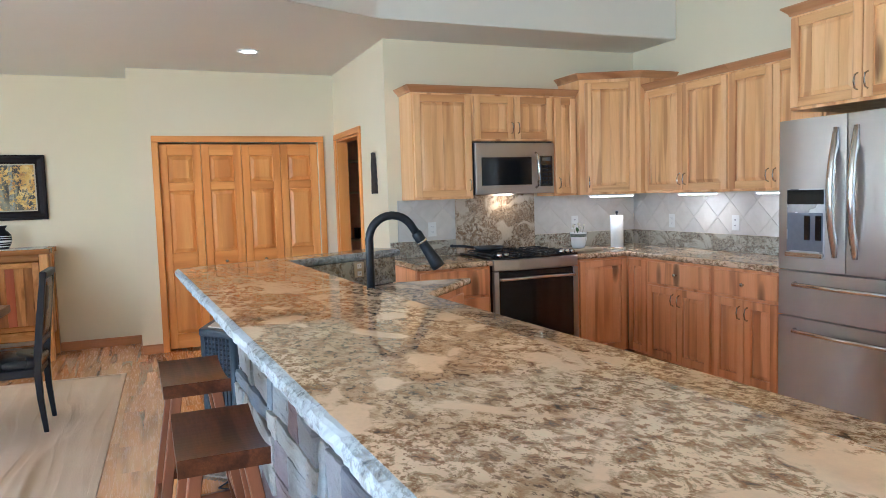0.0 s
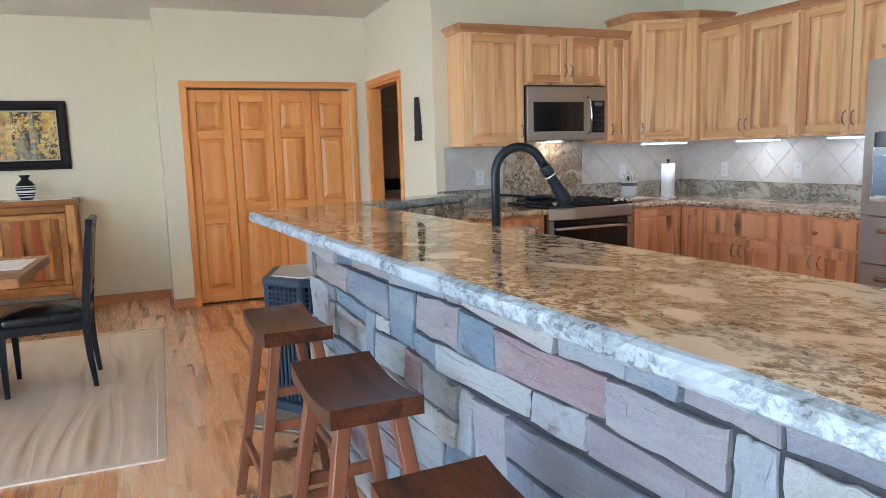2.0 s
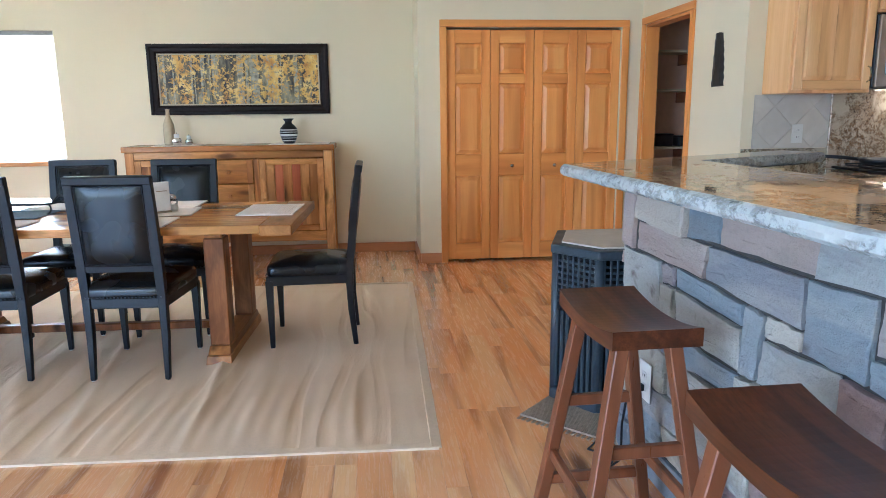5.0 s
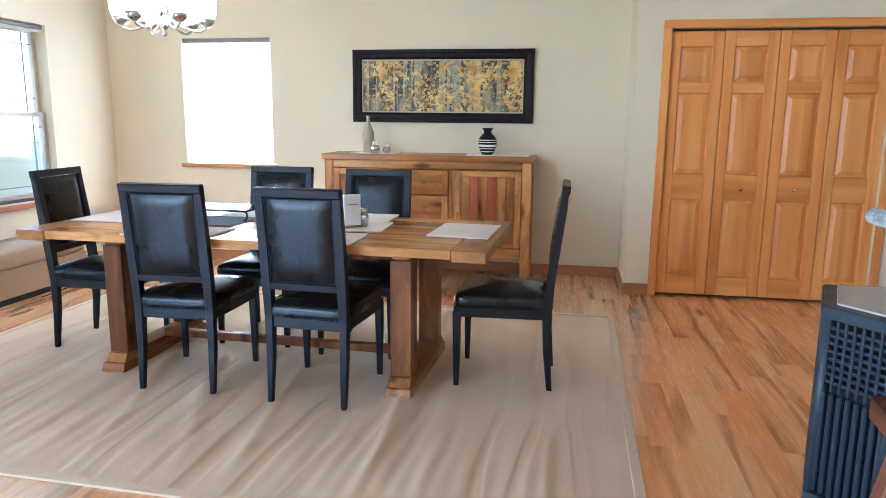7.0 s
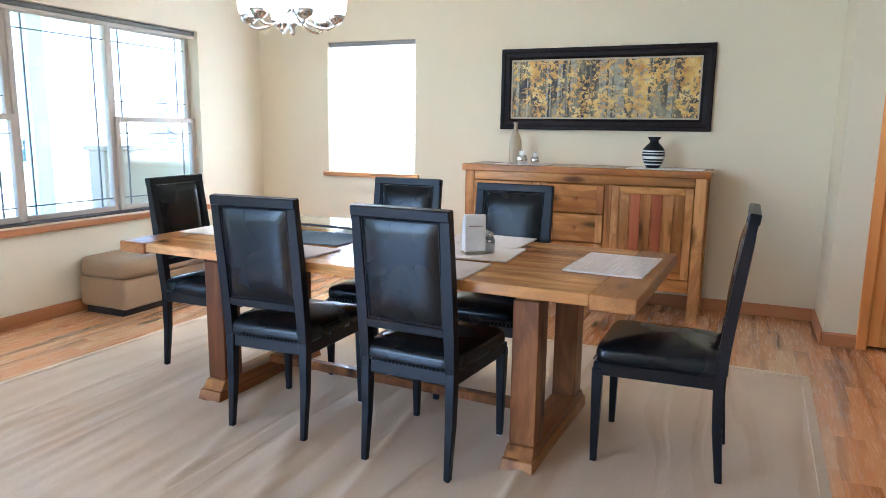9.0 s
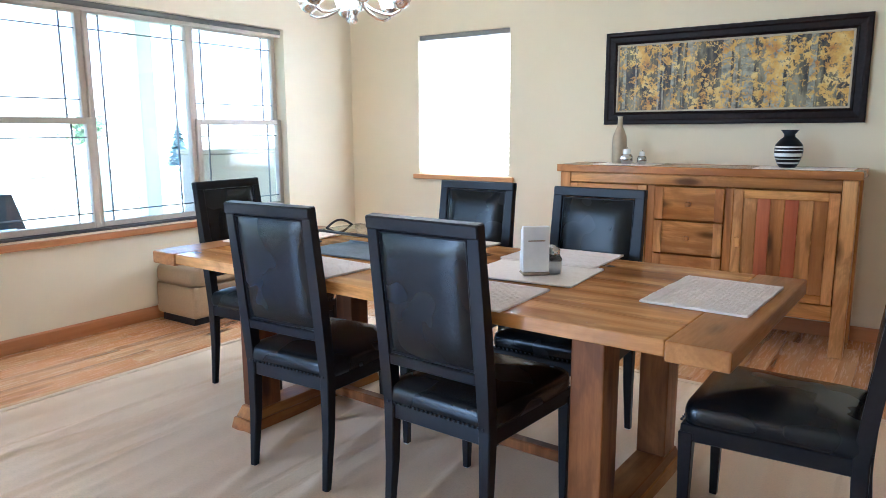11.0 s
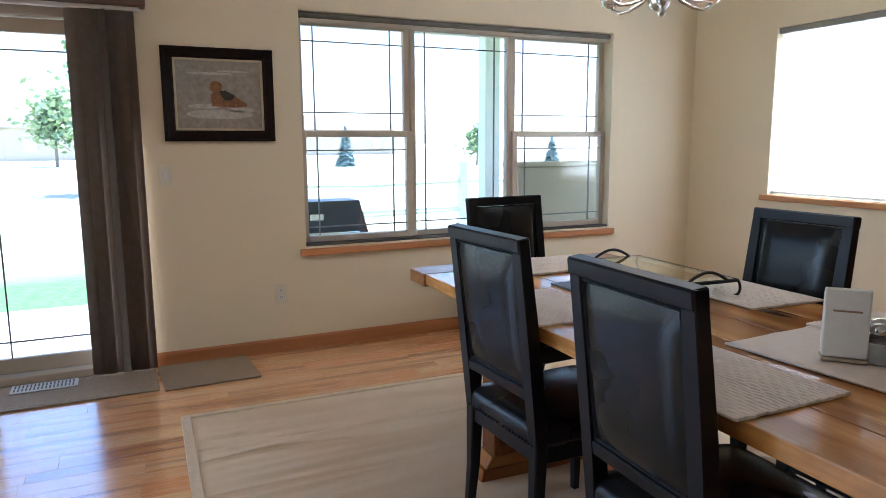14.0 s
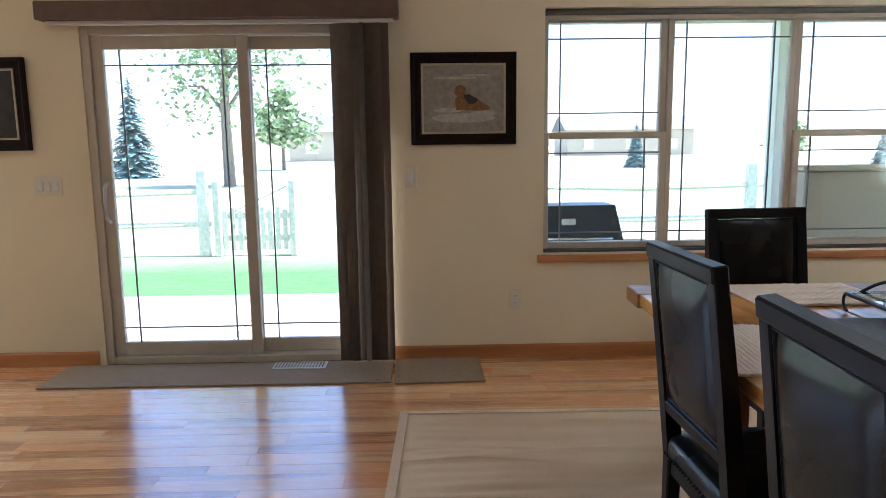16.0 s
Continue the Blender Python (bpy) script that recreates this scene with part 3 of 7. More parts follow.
part("roll", tube([(WEST - 0.04, BIG[0] + 0.01, BIG[3] - 0.022), (WEST - 0.04, BIG[1] - 0.01, BIG[3] - 0.022)], 0.02, 12), plain("grey_fabric", (0.20, 0.19, 0.17), 0.8), shade, smooth=True)
part("bottom_bar", box((WEST - 0.03, BIG[0] + 0.012, BIG[3] - 0.065), (WEST - 0.018, BIG[1] - 0.012, BIG[3] - 0.042), 0.003), VINYL, shade)

win2 = thing("window_2", "narrow window behind a closed white cellular shade", "window", None, kind="structure")
bm = bmesh.new()
for lo, hi in (((SMALL[0], NORTH + 0.09, SMALL[2]), (SMALL[0] + 0.045, NORTH + 0.14, SMALL[3])), ((SMALL[1] - 0.045, NORTH + 0.09, SMALL[2]), (SMALL[1], NORTH + 0.14, SMALL[3])),
               ((SMALL[0] + 0.045, NORTH + 0.09, SMALL[2]), (SMALL[1] - 0.045, NORTH + 0.14, SMALL[2] + 0.045)), ((SMALL[0] + 0.045, NORTH + 0.09, SMALL[3] - 0.045), (SMALL[1] - 0.045, NORTH + 0.14, SMALL[3]))):
    box(lo, hi, 0.004, 1, bm)
part("window_frame", bm, VINYL, win2)
g = part("pane", box((SMALL[0] + 0.04, NORTH + 0.113, SMALL[2] + 0.04), (SMALL[1] - 0.04, NORTH + 0.117, SMALL[3] - 0.04)), PANE, win2)
g.visible_shadow = False
tagged(part("window_stool", box((SMALL[0] - 0.05, NORTH - 0.03, SMALL[2] - 0.045), (SMALL[1] + 0.05, NORTH - 0.001, SMALL[2] - 0.004), 0.006, 2), HICK_X), kind="structure")


def shade_cloth():
    m = Mat("white_shade_cloth", 0.9, 0, (0.85, 0.85, 0.83))
    tr = m.node("BsdfTranslucent", Color=(0.95, 0.95, 0.93))
    mx = m.node("MixShader", Fac=0.7)
    m.l.new(m.b.outputs[0], mx.inputs[1])
    m.l.new(tr.outputs[0], mx.inputs[2])
    m.l.new(mx.outputs[0], m.n["Material Output"].inputs[0])
    return m.done()


cell = thing("cellular_shade", "closed white pleated window shade", "shade")
bm = bmesh.new()
n = 56
rows = []
for i in range(n + 1):
    z = SMALL[2] + 0.02 + (SMALL[3] - SMALL[2] - 0.06) * i / n
    y = NORTH + 0.045 + (0.006 if i % 2 else -0.006)
    rows.append((bm.verts.new((SMALL[0] + 0.006, y, z)), bm.verts.new((SMALL[1] - 0.006, y, z))))
for p, q in zip(rows, rows[1:]):
    bm.faces.new((p[0], p[1], q[1], q[0]))
part("pleats", bm, shade_cloth(), cell)
part("head_rail", box((SMALL[0] + 0.003, NORTH + 0.012, SMALL[3] - 0.042), (SMALL[1] - 0.003, NORTH + 0.07, SMALL[3] - 0.002), 0.004), plain("grey_rail", (0.25, 0.24, 0.22), 0.5), cell)
part("bottom_rail", box((SMALL[0] + 0.004, NORTH + 0.025, SMALL[2] + 0.004), (SMALL[1] - 0.004, NORTH + 0.065, SMALL[2] + 0.02), 0.003), WHITE, cell)

# the sliding door
sl = thing("door_1", "sliding glass patio door in an almond vinyl frame, closed", "patio door", None, kind="structure")
y0, y1 = SLIDER[0], SLIDER[1]
bm = bmesh.new()
for lo, hi in (((WEST - 0.13, y0, 0), (WEST - 0.005, y0 + 0.05, 2.02)), ((WEST - 0.13, y1 - 0.05, 0), (WEST - 0.005, y1, 2.02)),
               ((WEST - 0.13, y0 + 0.05, 1.97), (WEST - 0.005, y1 - 0.05, 2.02)), ((WEST - 0.13, y0 + 0.05, 0.0), (WEST - 0.005, y1 - 0.05, 0.045))):
    box(lo, hi, 0.004, 1, bm)
part("door_frame", bm, VINYL, sl)
for p0, p1, xx in ((y0 + 0.05, 3.375, WEST - 0.02), (3.31, y1 - 0.05, WEST - 0.07)):
    leaf = part("door_leaf", box((xx - 0.04, p0, 0.05), (xx, p0 + 0.065, 1.965), 0.004), VINYL, sl)
    for lo, hi in (((xx - 0.04, p1 - 0.065, 0.05), (xx, p1, 1.965)), ((xx - 0.04, p0 + 0.065, 0.05), (xx, p1 - 0.065, 0.135)), ((xx - 0.04, p0 + 0.065, 1.89), (xx, p1 - 0.065, 1.965))):
        part("rail", box(lo, hi, 0.004), VINYL, leaf)
    g = part("pane", box((xx - 0.022, p0 + 0.06, 0.13), (xx - 0.018, p1 - 0.06, 1.895)), PANE, leaf)
    g.visible_shadow = False
    for k in (p0 + 0.155, p1 - 0.155):
        part("grille_bar", box((xx - 0.026, k - 0.004, 0.135), (xx - 0.014, k + 0.004, 1.89)), GRILLE, leaf)
    for z in (0.225, 1.80):
        part("grille_bar", box((xx - 0.0255, p0 + 0.065, z - 0.004), (xx - 0.0145, p1 - 0.065, z + 0.004)), GRILLE, leaf)
part("door_handle", tube([(WEST - 0.02, y0 + 0.085, 0.88), (WEST + 0.025, y0 + 0.085, 0.91), (WEST + 0.035, y0 + 0.085, 1.0), (WEST + 0.025, y0 + 0.085, 1.09), (WEST - 0.02, y0 + 0.085, 1.12)], 0.011, 8), WHITE, sl, "white pull handle", smooth=True)
BLIND = plain("taupe_blind", (0.27, 0.225, 0.185), 0.6, 0, 0.15, 25, 0.05)
vb = thing("vertical_blind", "taupe vertical blind gathered at the side of a patio door", "blind")
part("valance", box((WEST + 0.002, 2.235, 2.035), (WEST + 0.12, 4.26, 2.135), 0.006), plain("mauve_brown_valance", (0.14, 0.085, 0.065), 0.5, 0, 0.15, 20), vb, "brown valance")
part("track", box((WEST + 0.03, 2.27, 2.012), (WEST + 0.075, 4.23, 2.034), 0.003), WHITE, vb)
for i in range(7):
    yy = 3.905 + i * 0.042
    bm = bmesh.new()
    a = radians(16 if i != 3 else 50)
    pr = []
    for k in range(5):
        s = (k / 4 - 0.5) * 0.088
        bow = 0.008 * (1 - (k / 2 - 1) ** 2)
        pr.append((math.sin(a) * s + math.cos(a) * bow, math.cos(a) * s - math.sin(a) * bow))
    lo = [bm.verts.new((WEST + 0.047 + 0.012 * (i % 2) + p, yy + q, 0.02)) for p, q in pr]
    hi = [bm.verts.new((WEST + 0.047 + 0.012 * (i % 2) + p, yy + q, 2.012)) for p, q in pr]
    for k in range(4):
        bm.faces.new((lo[k], lo[k + 1], hi[k + 1], hi[k]))
    bmesh.ops.solidify(bm, geom=list(bm.faces), thickness=0.0012)
    part("vane", bm, BLIND, vb, smooth=True)

# ---- the bar ----
BAR = pose(0.875, 4.03, 0, 0, 0, 3.2)
BAR_TOP, LOW_TOP = 1.14, 0.94
TOP_PTS = [(0, 0), (0, -4.7), (0.56, -4.7), (0.56, 0.02), (1.30, 0.34), (1.227, 0.535)]


def slab(name, pts, z0, z1, root, lip=0.012, rim_mat=None):
    """A granite slab with a rough, rounded and slightly wavy edge, and its polished face."""
    bm = bmesh.new()
    line = []
    n = len(pts)
    for i in range(n):
        p, q = Vector(pts[i]), Vector(pts[(i + 1) % n])
        k = max(1, int((q - p).length / (0.016 if rim_mat else 0.03)))
        line += [p.lerp(q, j / k) for j in range(k)]
    cnt = len(line)
    cen = sum(line, Vector((0, 0))) / cnt
    ring = []
    prof = [(0.006, 0.0), (-0.004, 0.2), (-0.006, 0.5), (-0.002, 0.8), (lip * 0.5, 0.94), (lip, 1.0)]
    for inset, f in prof:
        row = []
        for i, p in enumerate(line):
            d = (line[(i + 1) % cnt] - line[i - 1]).normalized()
            nrm = Vector((d.y, -d.x))
            chip = 0.004 * noise.noise(Vector((p.x * 90, p.y * 90, f * 5))) if rim_mat else 0.0
            wob = chip + 0.005 * noise.noise(Vector((p.x * 11, p.y * 11, f * 3))) + 0.003 * noise.noise(Vector((p.x * 40, p.y * 40, f * 7)))
            q = p - nrm * inset + nrm * (wob if f < 0.99 else wob * 0.4)
            row.append(bm.verts.new((q.x, q.y, z0 + (z1 - z0) * f)))
        ring.append(row)
    for a, b in zip(ring, ring[1:]):
        for i in range(cnt):
            j = (i + 1) % cnt
            bm.faces.new((a[i], a[j], b[j], b[i]))
    bm.faces.new(ring[0][::-1])
    rim = part("slab_edge", bm, rim_mat or GRAN, root, "rough chiselled pale granite edge" if rim_mat else "", smooth=not rim_mat)
    bm = bmesh.new()
    top = [bm.verts.new((v.x, v.y, z1)) for v in [Vector((line[i].x, line[i].y)) - Vector(((line[(i + 1) % cnt] - line[i - 1]).normalized().y, -(line[(i + 1) % cnt] - line[i - 1]).normalized().x)) * (lip + 0.0) for i in range(cnt)]]
    low = [bm.verts.new((v.co.x, v.co.y, z1 - 0.01)) for v in top]
    bm.faces.new(top)
    for i in range(cnt):
        j = (i + 1) % cnt
        bm.faces.new((low[i], low[j], top[j], top[i]))
    part("polished_face", bm, GRAN, root, "polished cream and brown speckled granite")
    return rim


bar = thing("bar_counter", "polished cream and brown granite bar top with a chiselled edge", "countertop", BAR)
slab("bar_top", TOP_PTS, BAR_TOP - 0.042, BAR_TOP, bar, rim_mat=GRAN_EDGE)

# the wall that carries it, stone on the room side
core = [(0.285, 0.06), (0.285, -4.65), (0.515, -4.65), (0.515, 0.0), (1.25, 0.33), (1.17, 0.48)]
wall_bar = tagged(part("wall_bar", prism(core, 0, BAR_TOP - 0.044), JOINT, m=BAR), kind="structure")
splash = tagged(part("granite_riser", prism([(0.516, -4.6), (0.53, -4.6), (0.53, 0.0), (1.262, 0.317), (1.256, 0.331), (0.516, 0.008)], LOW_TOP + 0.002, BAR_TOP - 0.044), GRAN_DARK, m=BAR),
                "dark speckled granite riser between counter and bar", "backsplash")


def plate(name, label, cat, m, kind, w=0.075, h=0.12, mat=None):
    """A wall plate with a socket or a rocker, in the plane x-z, front towards -y."""
    root = thing(name, label, cat, m)
    part("cover", box((-w / 2, -0.006, -h / 2), (w / 2, -0.0005, h / 2), 0.003, 2), mat or WHITE, root)
    if kind == "outlet":
        for z in (-0.022, 0.022):
            part("socket", box((-0.016, -0.009, z - 0.014), (0.016, -0.0062, z + 0.014), 0.003), CERAMIC, root)
            for x in (-0.006, 0.006):
                part("slot", box((x - 0.0012, -0.0102, z - 0.005), (x + 0.0012, -0.0092, z + 0.006)), IRON, root)
    else:
        k = max(1, round(w / 0.06) - 0)
        for i in range(k):
            x = (i - (k - 1) / 2) * 0.046
            part("rocker", box((x - 0.015, -0.011, -0.033), (x + 0.015, -0.0062, 0.033), 0.003), CERAMIC, root)
    return root


plate("outlet", "almond outlet plate on a granite riser", "outlet", BAR @ pose(0.99, 0.198, 1.045, 0, 0, 23.4), "outlet", 0.075, 0.085, CREAM)

plate("outlet", "white outlet plate low on a stone bar with a plugged cord", "outlet", BAR @ pose(0.253, -0.225, 0.385, 0, 0, -90), "outlet", 0.085, 0.14)
cord = thing("power_cord", "black heater cord plugged into a stone wall outlet", "cord", BAR @ pose(0.243, -0.225, 0.363))
part("plug", box((-0.035, -0.013, -0.012), (0.0, 0.013, 0.012), 0.004, 2), IRON, cord)
part("cable", tube([(-0.034, 0, 0), (-0.055, 0.005, -0.02), (-0.06, 0.03, -0.15), (-0.05, 0.05, -0.30), (-0.07, 0.10, -0.357), (-0.02, 0.17, -0.357), (-0.10, 0.25, -0.357), (-0.02, 0.33, -0.357), (0.08, 0.40, -0.357)], 0.0045, 6), IRON, cord, smooth=True)

# sink counter
SINK_PTS = [(0.531, -4.6), (1.22, -4.6), (1.22, -0.25), (1.72, 0.22), (1.265, 0.315), (0.531, 0.0)]
low = thing("sink_counter", "polished granite counter behind the bar", "countertop", BAR)
slab("sink_counter", SINK_PTS, LOW_TOP - 0.04, LOW_TOP, low)
base = thing("sink_cabinet", "orange toned hickory base cabinet under granite", "cabinet", BAR)
part("body", prism([(0.52, -4.55), (1.17, -4.55), (1.17, -0.27), (1.66, 0.2), (1.27, 0.29), (0.52, -0.02)], 0.0, LOW_TOP - 0.042), HICK_LOW, base)
d = Vector((1.66 - 1.17, 0.2 + 0.27, 0)).normalized()
for z0, z1 in ((0.12, 0.34), (0.36, 0.58), (0.60, 0.86)):
    dr = part("drawer", box((0.04, -0.02, z0), (0.64, 0.0, z1), 0.006, 2), HICK_LOW, base, m=pose(1.17, -0.27, 0, 0, 0, math.degrees(math.atan2(d.y, d.x))))
    part("knob", lathe([(0, 0), (0.006, 0), (0.006, 0.014), (0.015, 0.02), (0.012, 0.028), (0, 0.03)], 12), CHROME, dr, "nickel knob", pose(0.34, -0.02, (z0 + z1) / 2, 90, 0, 0), True)

# faucet
fau = thing("kitchen_faucet", "oil-rubbed black gooseneck pull-down kitchen faucet", "faucet", pose(1.492, 2.80, LOW_TOP, 0, 0, -10))
part("base", lathe([(0, 0), (0.032, 0), (0.032, 0.006), (0.026, 0.014), (0.020, 0.02), (0.019, 0.09), (0.016, 0.10), (0, 0.10)], 20), IRON, fau, smooth=True)
arc = [(0, 0, 0.09), (0, 0, 0.37)] + [(0.082 - 0.082 * math.cos(a), 0, 0.37 + 0.082 * math.sin(a)) for a in [math.pi * k / 14 for k in range(1, 13)]]
end = Vector(arc[-1])
dirn = (end - Vector(arc[-2])).normalized()
arc.append(tuple(end + dirn * 0.02))
part("neck", tube(arc, 0.0145, 14), IRON, fau, smooth=True)
e = Vector(arc[-1])
head = part("spray_head", tube([e + dirn * s for s in (0, 0.004, 0.03, 0.045, 0.1, 0.135, 0.15)], [0.017, 0.019, 0.019, 0.017, 0.021, 0.025, 0.024], 16), IRON, fau, smooth=True)
part("ring", tube([e + dirn * 0.036, e + dirn * 0.042], 0.0205, 16), CHROME, head, "bright worn ring", smooth=True)
lev = part("lever", tube([(0, -0.018, 0.06), (0, -0.05, 0.066), (0.0, -0.10, 0.085)], [0.012, 0.009, 0.007], 10), IRON, fau, smooth=True)
part("knob", lathe([(0, -0.014), (0.012, -0.01), (0.016, 0), (0.012, 0.012), (0, 0.016)], 12), IRON, lev, m=pose(0.0, -0.105, 0.088), smooth=True)


# ---- stools ----
def stool(m):
    s = thing("bar_stool", "dark brown wooden bar stool with a curved saddle seat", "stool", m, "stools along the bar")
    H, W, L = 0.775, 0.245, 0.45
    bm = bmesh.new()
    nx, ny = 8, 16
    g = []
    for lay in (0, 1):
        rows = []
        for i in range(nx + 1):
            r = []
            for j in range(ny + 1):
                x, y = (i / nx - 0.5) * W, (j / ny - 0.5) * L
                dip = 0.028 * (1 - (2 * j / ny - 1) ** 2)
                r.append(bm.verts.new((x, y, H - dip if lay else H - 0.05 - dip * 0.55)))
            rows.append(r)
        g.append(rows)
    for i in range(nx):
        for j in range(ny):
            bm.faces.new((g[1][i][j], g[1][i + 1][j], g[1][i + 1][j + 1], g[1][i][j + 1]))
            bm.faces.new((g[0][i][j], g[0][i][j + 1], g[0][i + 1][j + 1], g[0][i + 1][j]))
    for i in range(nx):
        for j in (0, ny):
            bm.faces.new((g[0][i][j], g[0][i + 1][j], g[1][i + 1][j], g[1][i][j]))
    for j in range(ny):
        for i in (0, nx):
            bm.faces.new((g[0][i][j], g[0][i][j + 1], g[1][i][j + 1], g[1][i][j]))
    hard = [e for e in bm.edges if len(e.link_faces) == 2 and e.calc_face_angle(0) > 0.9]
    bmesh.ops.bevel(bm, geom=hard, offset=0.006, segments=2, affect="EDGES")
    part("seat", bm, STOOLW, s)
    legs = {}
    for sx in (-1, 1):
        for sy in (-1, 1):
            t = Vector((sx * 0.072, sy * 0.155, H - 0.055))
            b = Vector((sx * 0.185, sy * 0.215, 0.0))
            legs[sx, sy] = (b, t)
            w = 0.019
            part("leg", taper(0.004, H - 0.05, (b.x - w, b.y - w), (b.x + w, b.y + w), (t.x - w, t.y - w - 0.003), (t.x + w, t.y + w + 0.003)), STOOLLEG, s)
            part("glide", lathe([(0, 0), (0.012, 0), (0.012, 0.006), (0, 0.006)], 10), WHITE, s, m=pose(b.x, b.y, 0))

    def at(k, z):
        b, t = legs[k]
        return b.lerp(t, z / t.z)

    def rung(p, q):
        d = (q - p).normalized()
        mid, half = (p + q) / 2, (q - p).length / 2 - 0.012
        bm = box((-half, -0.011, -0.018), (half, 0.011, 0.018), 0.003)
        part("rung", bm, STOOLLEG, s, m=Matrix.Translation(mid) @ d.to_track_quat("X", "Z").to_matrix().to_4x4())

    for sy in (-1, 1):
        rung(at((-1, sy), 0.42), at((1, sy), 0.42))
        rung(at((-1, sy), 0.14), at((1, sy), 0.14))
    for sx in (-1, 1):
        rung(at((sx, -1), 0.24), at((sx, 1), 0.24))
    return s


s0 = stool(pose(0.905, 3.435, 0, 0, 0, 2))
copy_thing(s0, pose(0.938, 2.61, 0, 0, 0, 1))
copy_thing(s0, pose(0.935, 1.77, 0, 0, 0, 3))
copy_thing(s0, pose(0.97, 0.93, 0, 0, 0, 2))

# ---- pellet stove ----
st = thing("parlour_stove", "blue-black cast parlour heater with a tiled top and slatted front", "stove", pose(1.33, 4.66, 0, 0, 0, 0))
R = [(-0.34, -0.08), (-0.19, -0.29), (0.19, -0.29), (0.34, -0.08), (0.22, 0.27), (-0.22, 0.27)]
part("plinth", prism([(x * 1.0, y * 1.0) for x, y in R], 0.0, 0.06, 0.008), STOVE, st)
part("body", prism([(x * 0.88, y * 0.88) for x, y in R], 0.06, 0.70, 0.006), IRON, st)
lid = part("lid", prism([(x * 1.02, y * 1.02) for x, y in R], 0.70, 0.742, 0.010), STOVE, st)
part("tile_inlay", prism([(x * 0.86, y * 0.84) for x, y in R], 0.742, 0.750, 0.003), TILE, lid, "beige stone tile inlay")
for i in range(len(R)):
    p, q = Vector((*R[i], 0)) * 0.93, Vector((*R[(i + 1) % len(R)], 0)) * 0.93
    n = max(3, int((q - p).length / 0.028))
    ang = math.degrees(math.atan2(q.y - p.y, q.x - p.x))
    for k in range(n):
        c = p.lerp(q, (k + 0.5) / n)
        part("slat", box((-0.009, -0.014, 0.07), (0.009, 0.01, 0.44), 0.005), STOVE, st, m=pose(c.x, c.y, 0, 0, 0, ang))
    L = (q - p).length / 2
    mid = (p + q) / 2
    for k in range(8):
        part("lattice_bar", box((-L, -0.012, 0.475 + k * 0.027), (L, -0.004, 0.487 + k * 0.027), 0.002), STOVE, st, m=pose(mid.x, mid.y, 0, 0, 0, ang))
    for k in range(n):
        c = p.lerp(q, (k + 0.5) / n)
        part("lattice_post", box((-0.005, -0.016, 0.45), (0.005, -0.008, 0.70), 0.002), STOVE, st, m=pose(c.x, c.y, 0, 0, 0, ang))
    part("corner_post", tube([(p.x, p.y, 0.06), (p.x, p.y, 0.70)], 0.022, 8), STOVE, st, smooth=True)
hearth = thing("hearth_rug", "small beige fringed rug under a parlour stove", "rug", pose(1.20, 4.45, 0.0, 0, 0, -44))
part("weave", box((-0.25, -0.30, 0.001), (0.25, 0.30, 0.012), 0.004), woven("hearth_weave", (0.40, 0.33, 0.25), (0.18, 0.14, 0.10), 50), hearth)
for i in range(21):
    part("fringe", box((-0.245 + i * 0.024, -0.33, 0.001), (-0.234 + i * 0.024, -0.30, 0.006)), DOORMAT, hearth)

# ---- kitchen ----


def cab_door(root, w, h, mat, mat_x, name="door", style="raised", handle=None, x0=0.0, z0=0.0, y=0.0):
    """A frame and panel cabinet door; front towards -y. handle: (x, z) inside the leaf."""
    t, s = 0.02, 0.055
    dr = part(name, box((x0, y - t, z0), (x0 + s, y, z0 + h), 0.003), mat, root)
    part("stile", box((x0 + w - s, y - t, z0), (x0 + w, y, z0 + h), 0.003), mat, dr)
    part("rail", box((x0 + s, y - t, z0), (x0 + w - s, y - 0.001, z0 + s), 0.003), mat_x, dr)
    part("rail", box((x0 + s, y - t, z0 + h - s), (x0 + w - s, y - 0.001, z0 + h), 0.003), mat_x, dr)
    a, b, c, d = x0 + s, x0 + w - s, z0 + s, z0 + h - s
    k = max(2, round((b - a) / 0.085))
    for i in range(k):
        p, q = a + (b - a) * i / k, a + (b - a) * (i + 1) / k
        bm = bmesh.new()
        lo = [bm.verts.new(v) for v in ((p, y - 0.003, c), (q, y - 0.003, c), (q, y - 0.003, d), (p, y - 0.003, d))]
        m0, m1 = (0.026 if i == 0 else 0.0008), (0.026 if i == k - 1 else 0.0008)
        hi = [bm.verts.new(v) for v in ((p + m0, y - 0.0145, c + 0.026), (q - m1, y - 0.0145, c + 0.026), (q - m1, y - 0.0145, d - 0.026), (p + m0, y - 0.0145, d - 0.026))]
        bm.faces.new(hi)
        for e in range(4):
            bm.faces.new((lo[e], lo[(e + 1) % 4], hi[(e + 1) % 4], hi[e]))
        part("board", bm, mat, dr)
    if handle:
        hx, hz = x0 + handle[0], z0 + handle[1]
        yy = y - t
        part("handle", tube([(hx, yy, hz - 0.045), (hx, yy - 0.022, hz - 0.035), (hx, yy - 0.03, hz), (hx, yy - 0.022, hz + 0.035), (hx, yy, hz + 0.045)], 0.005, 8), CHROME, dr, "nickel pull", smooth=True)
    return dr


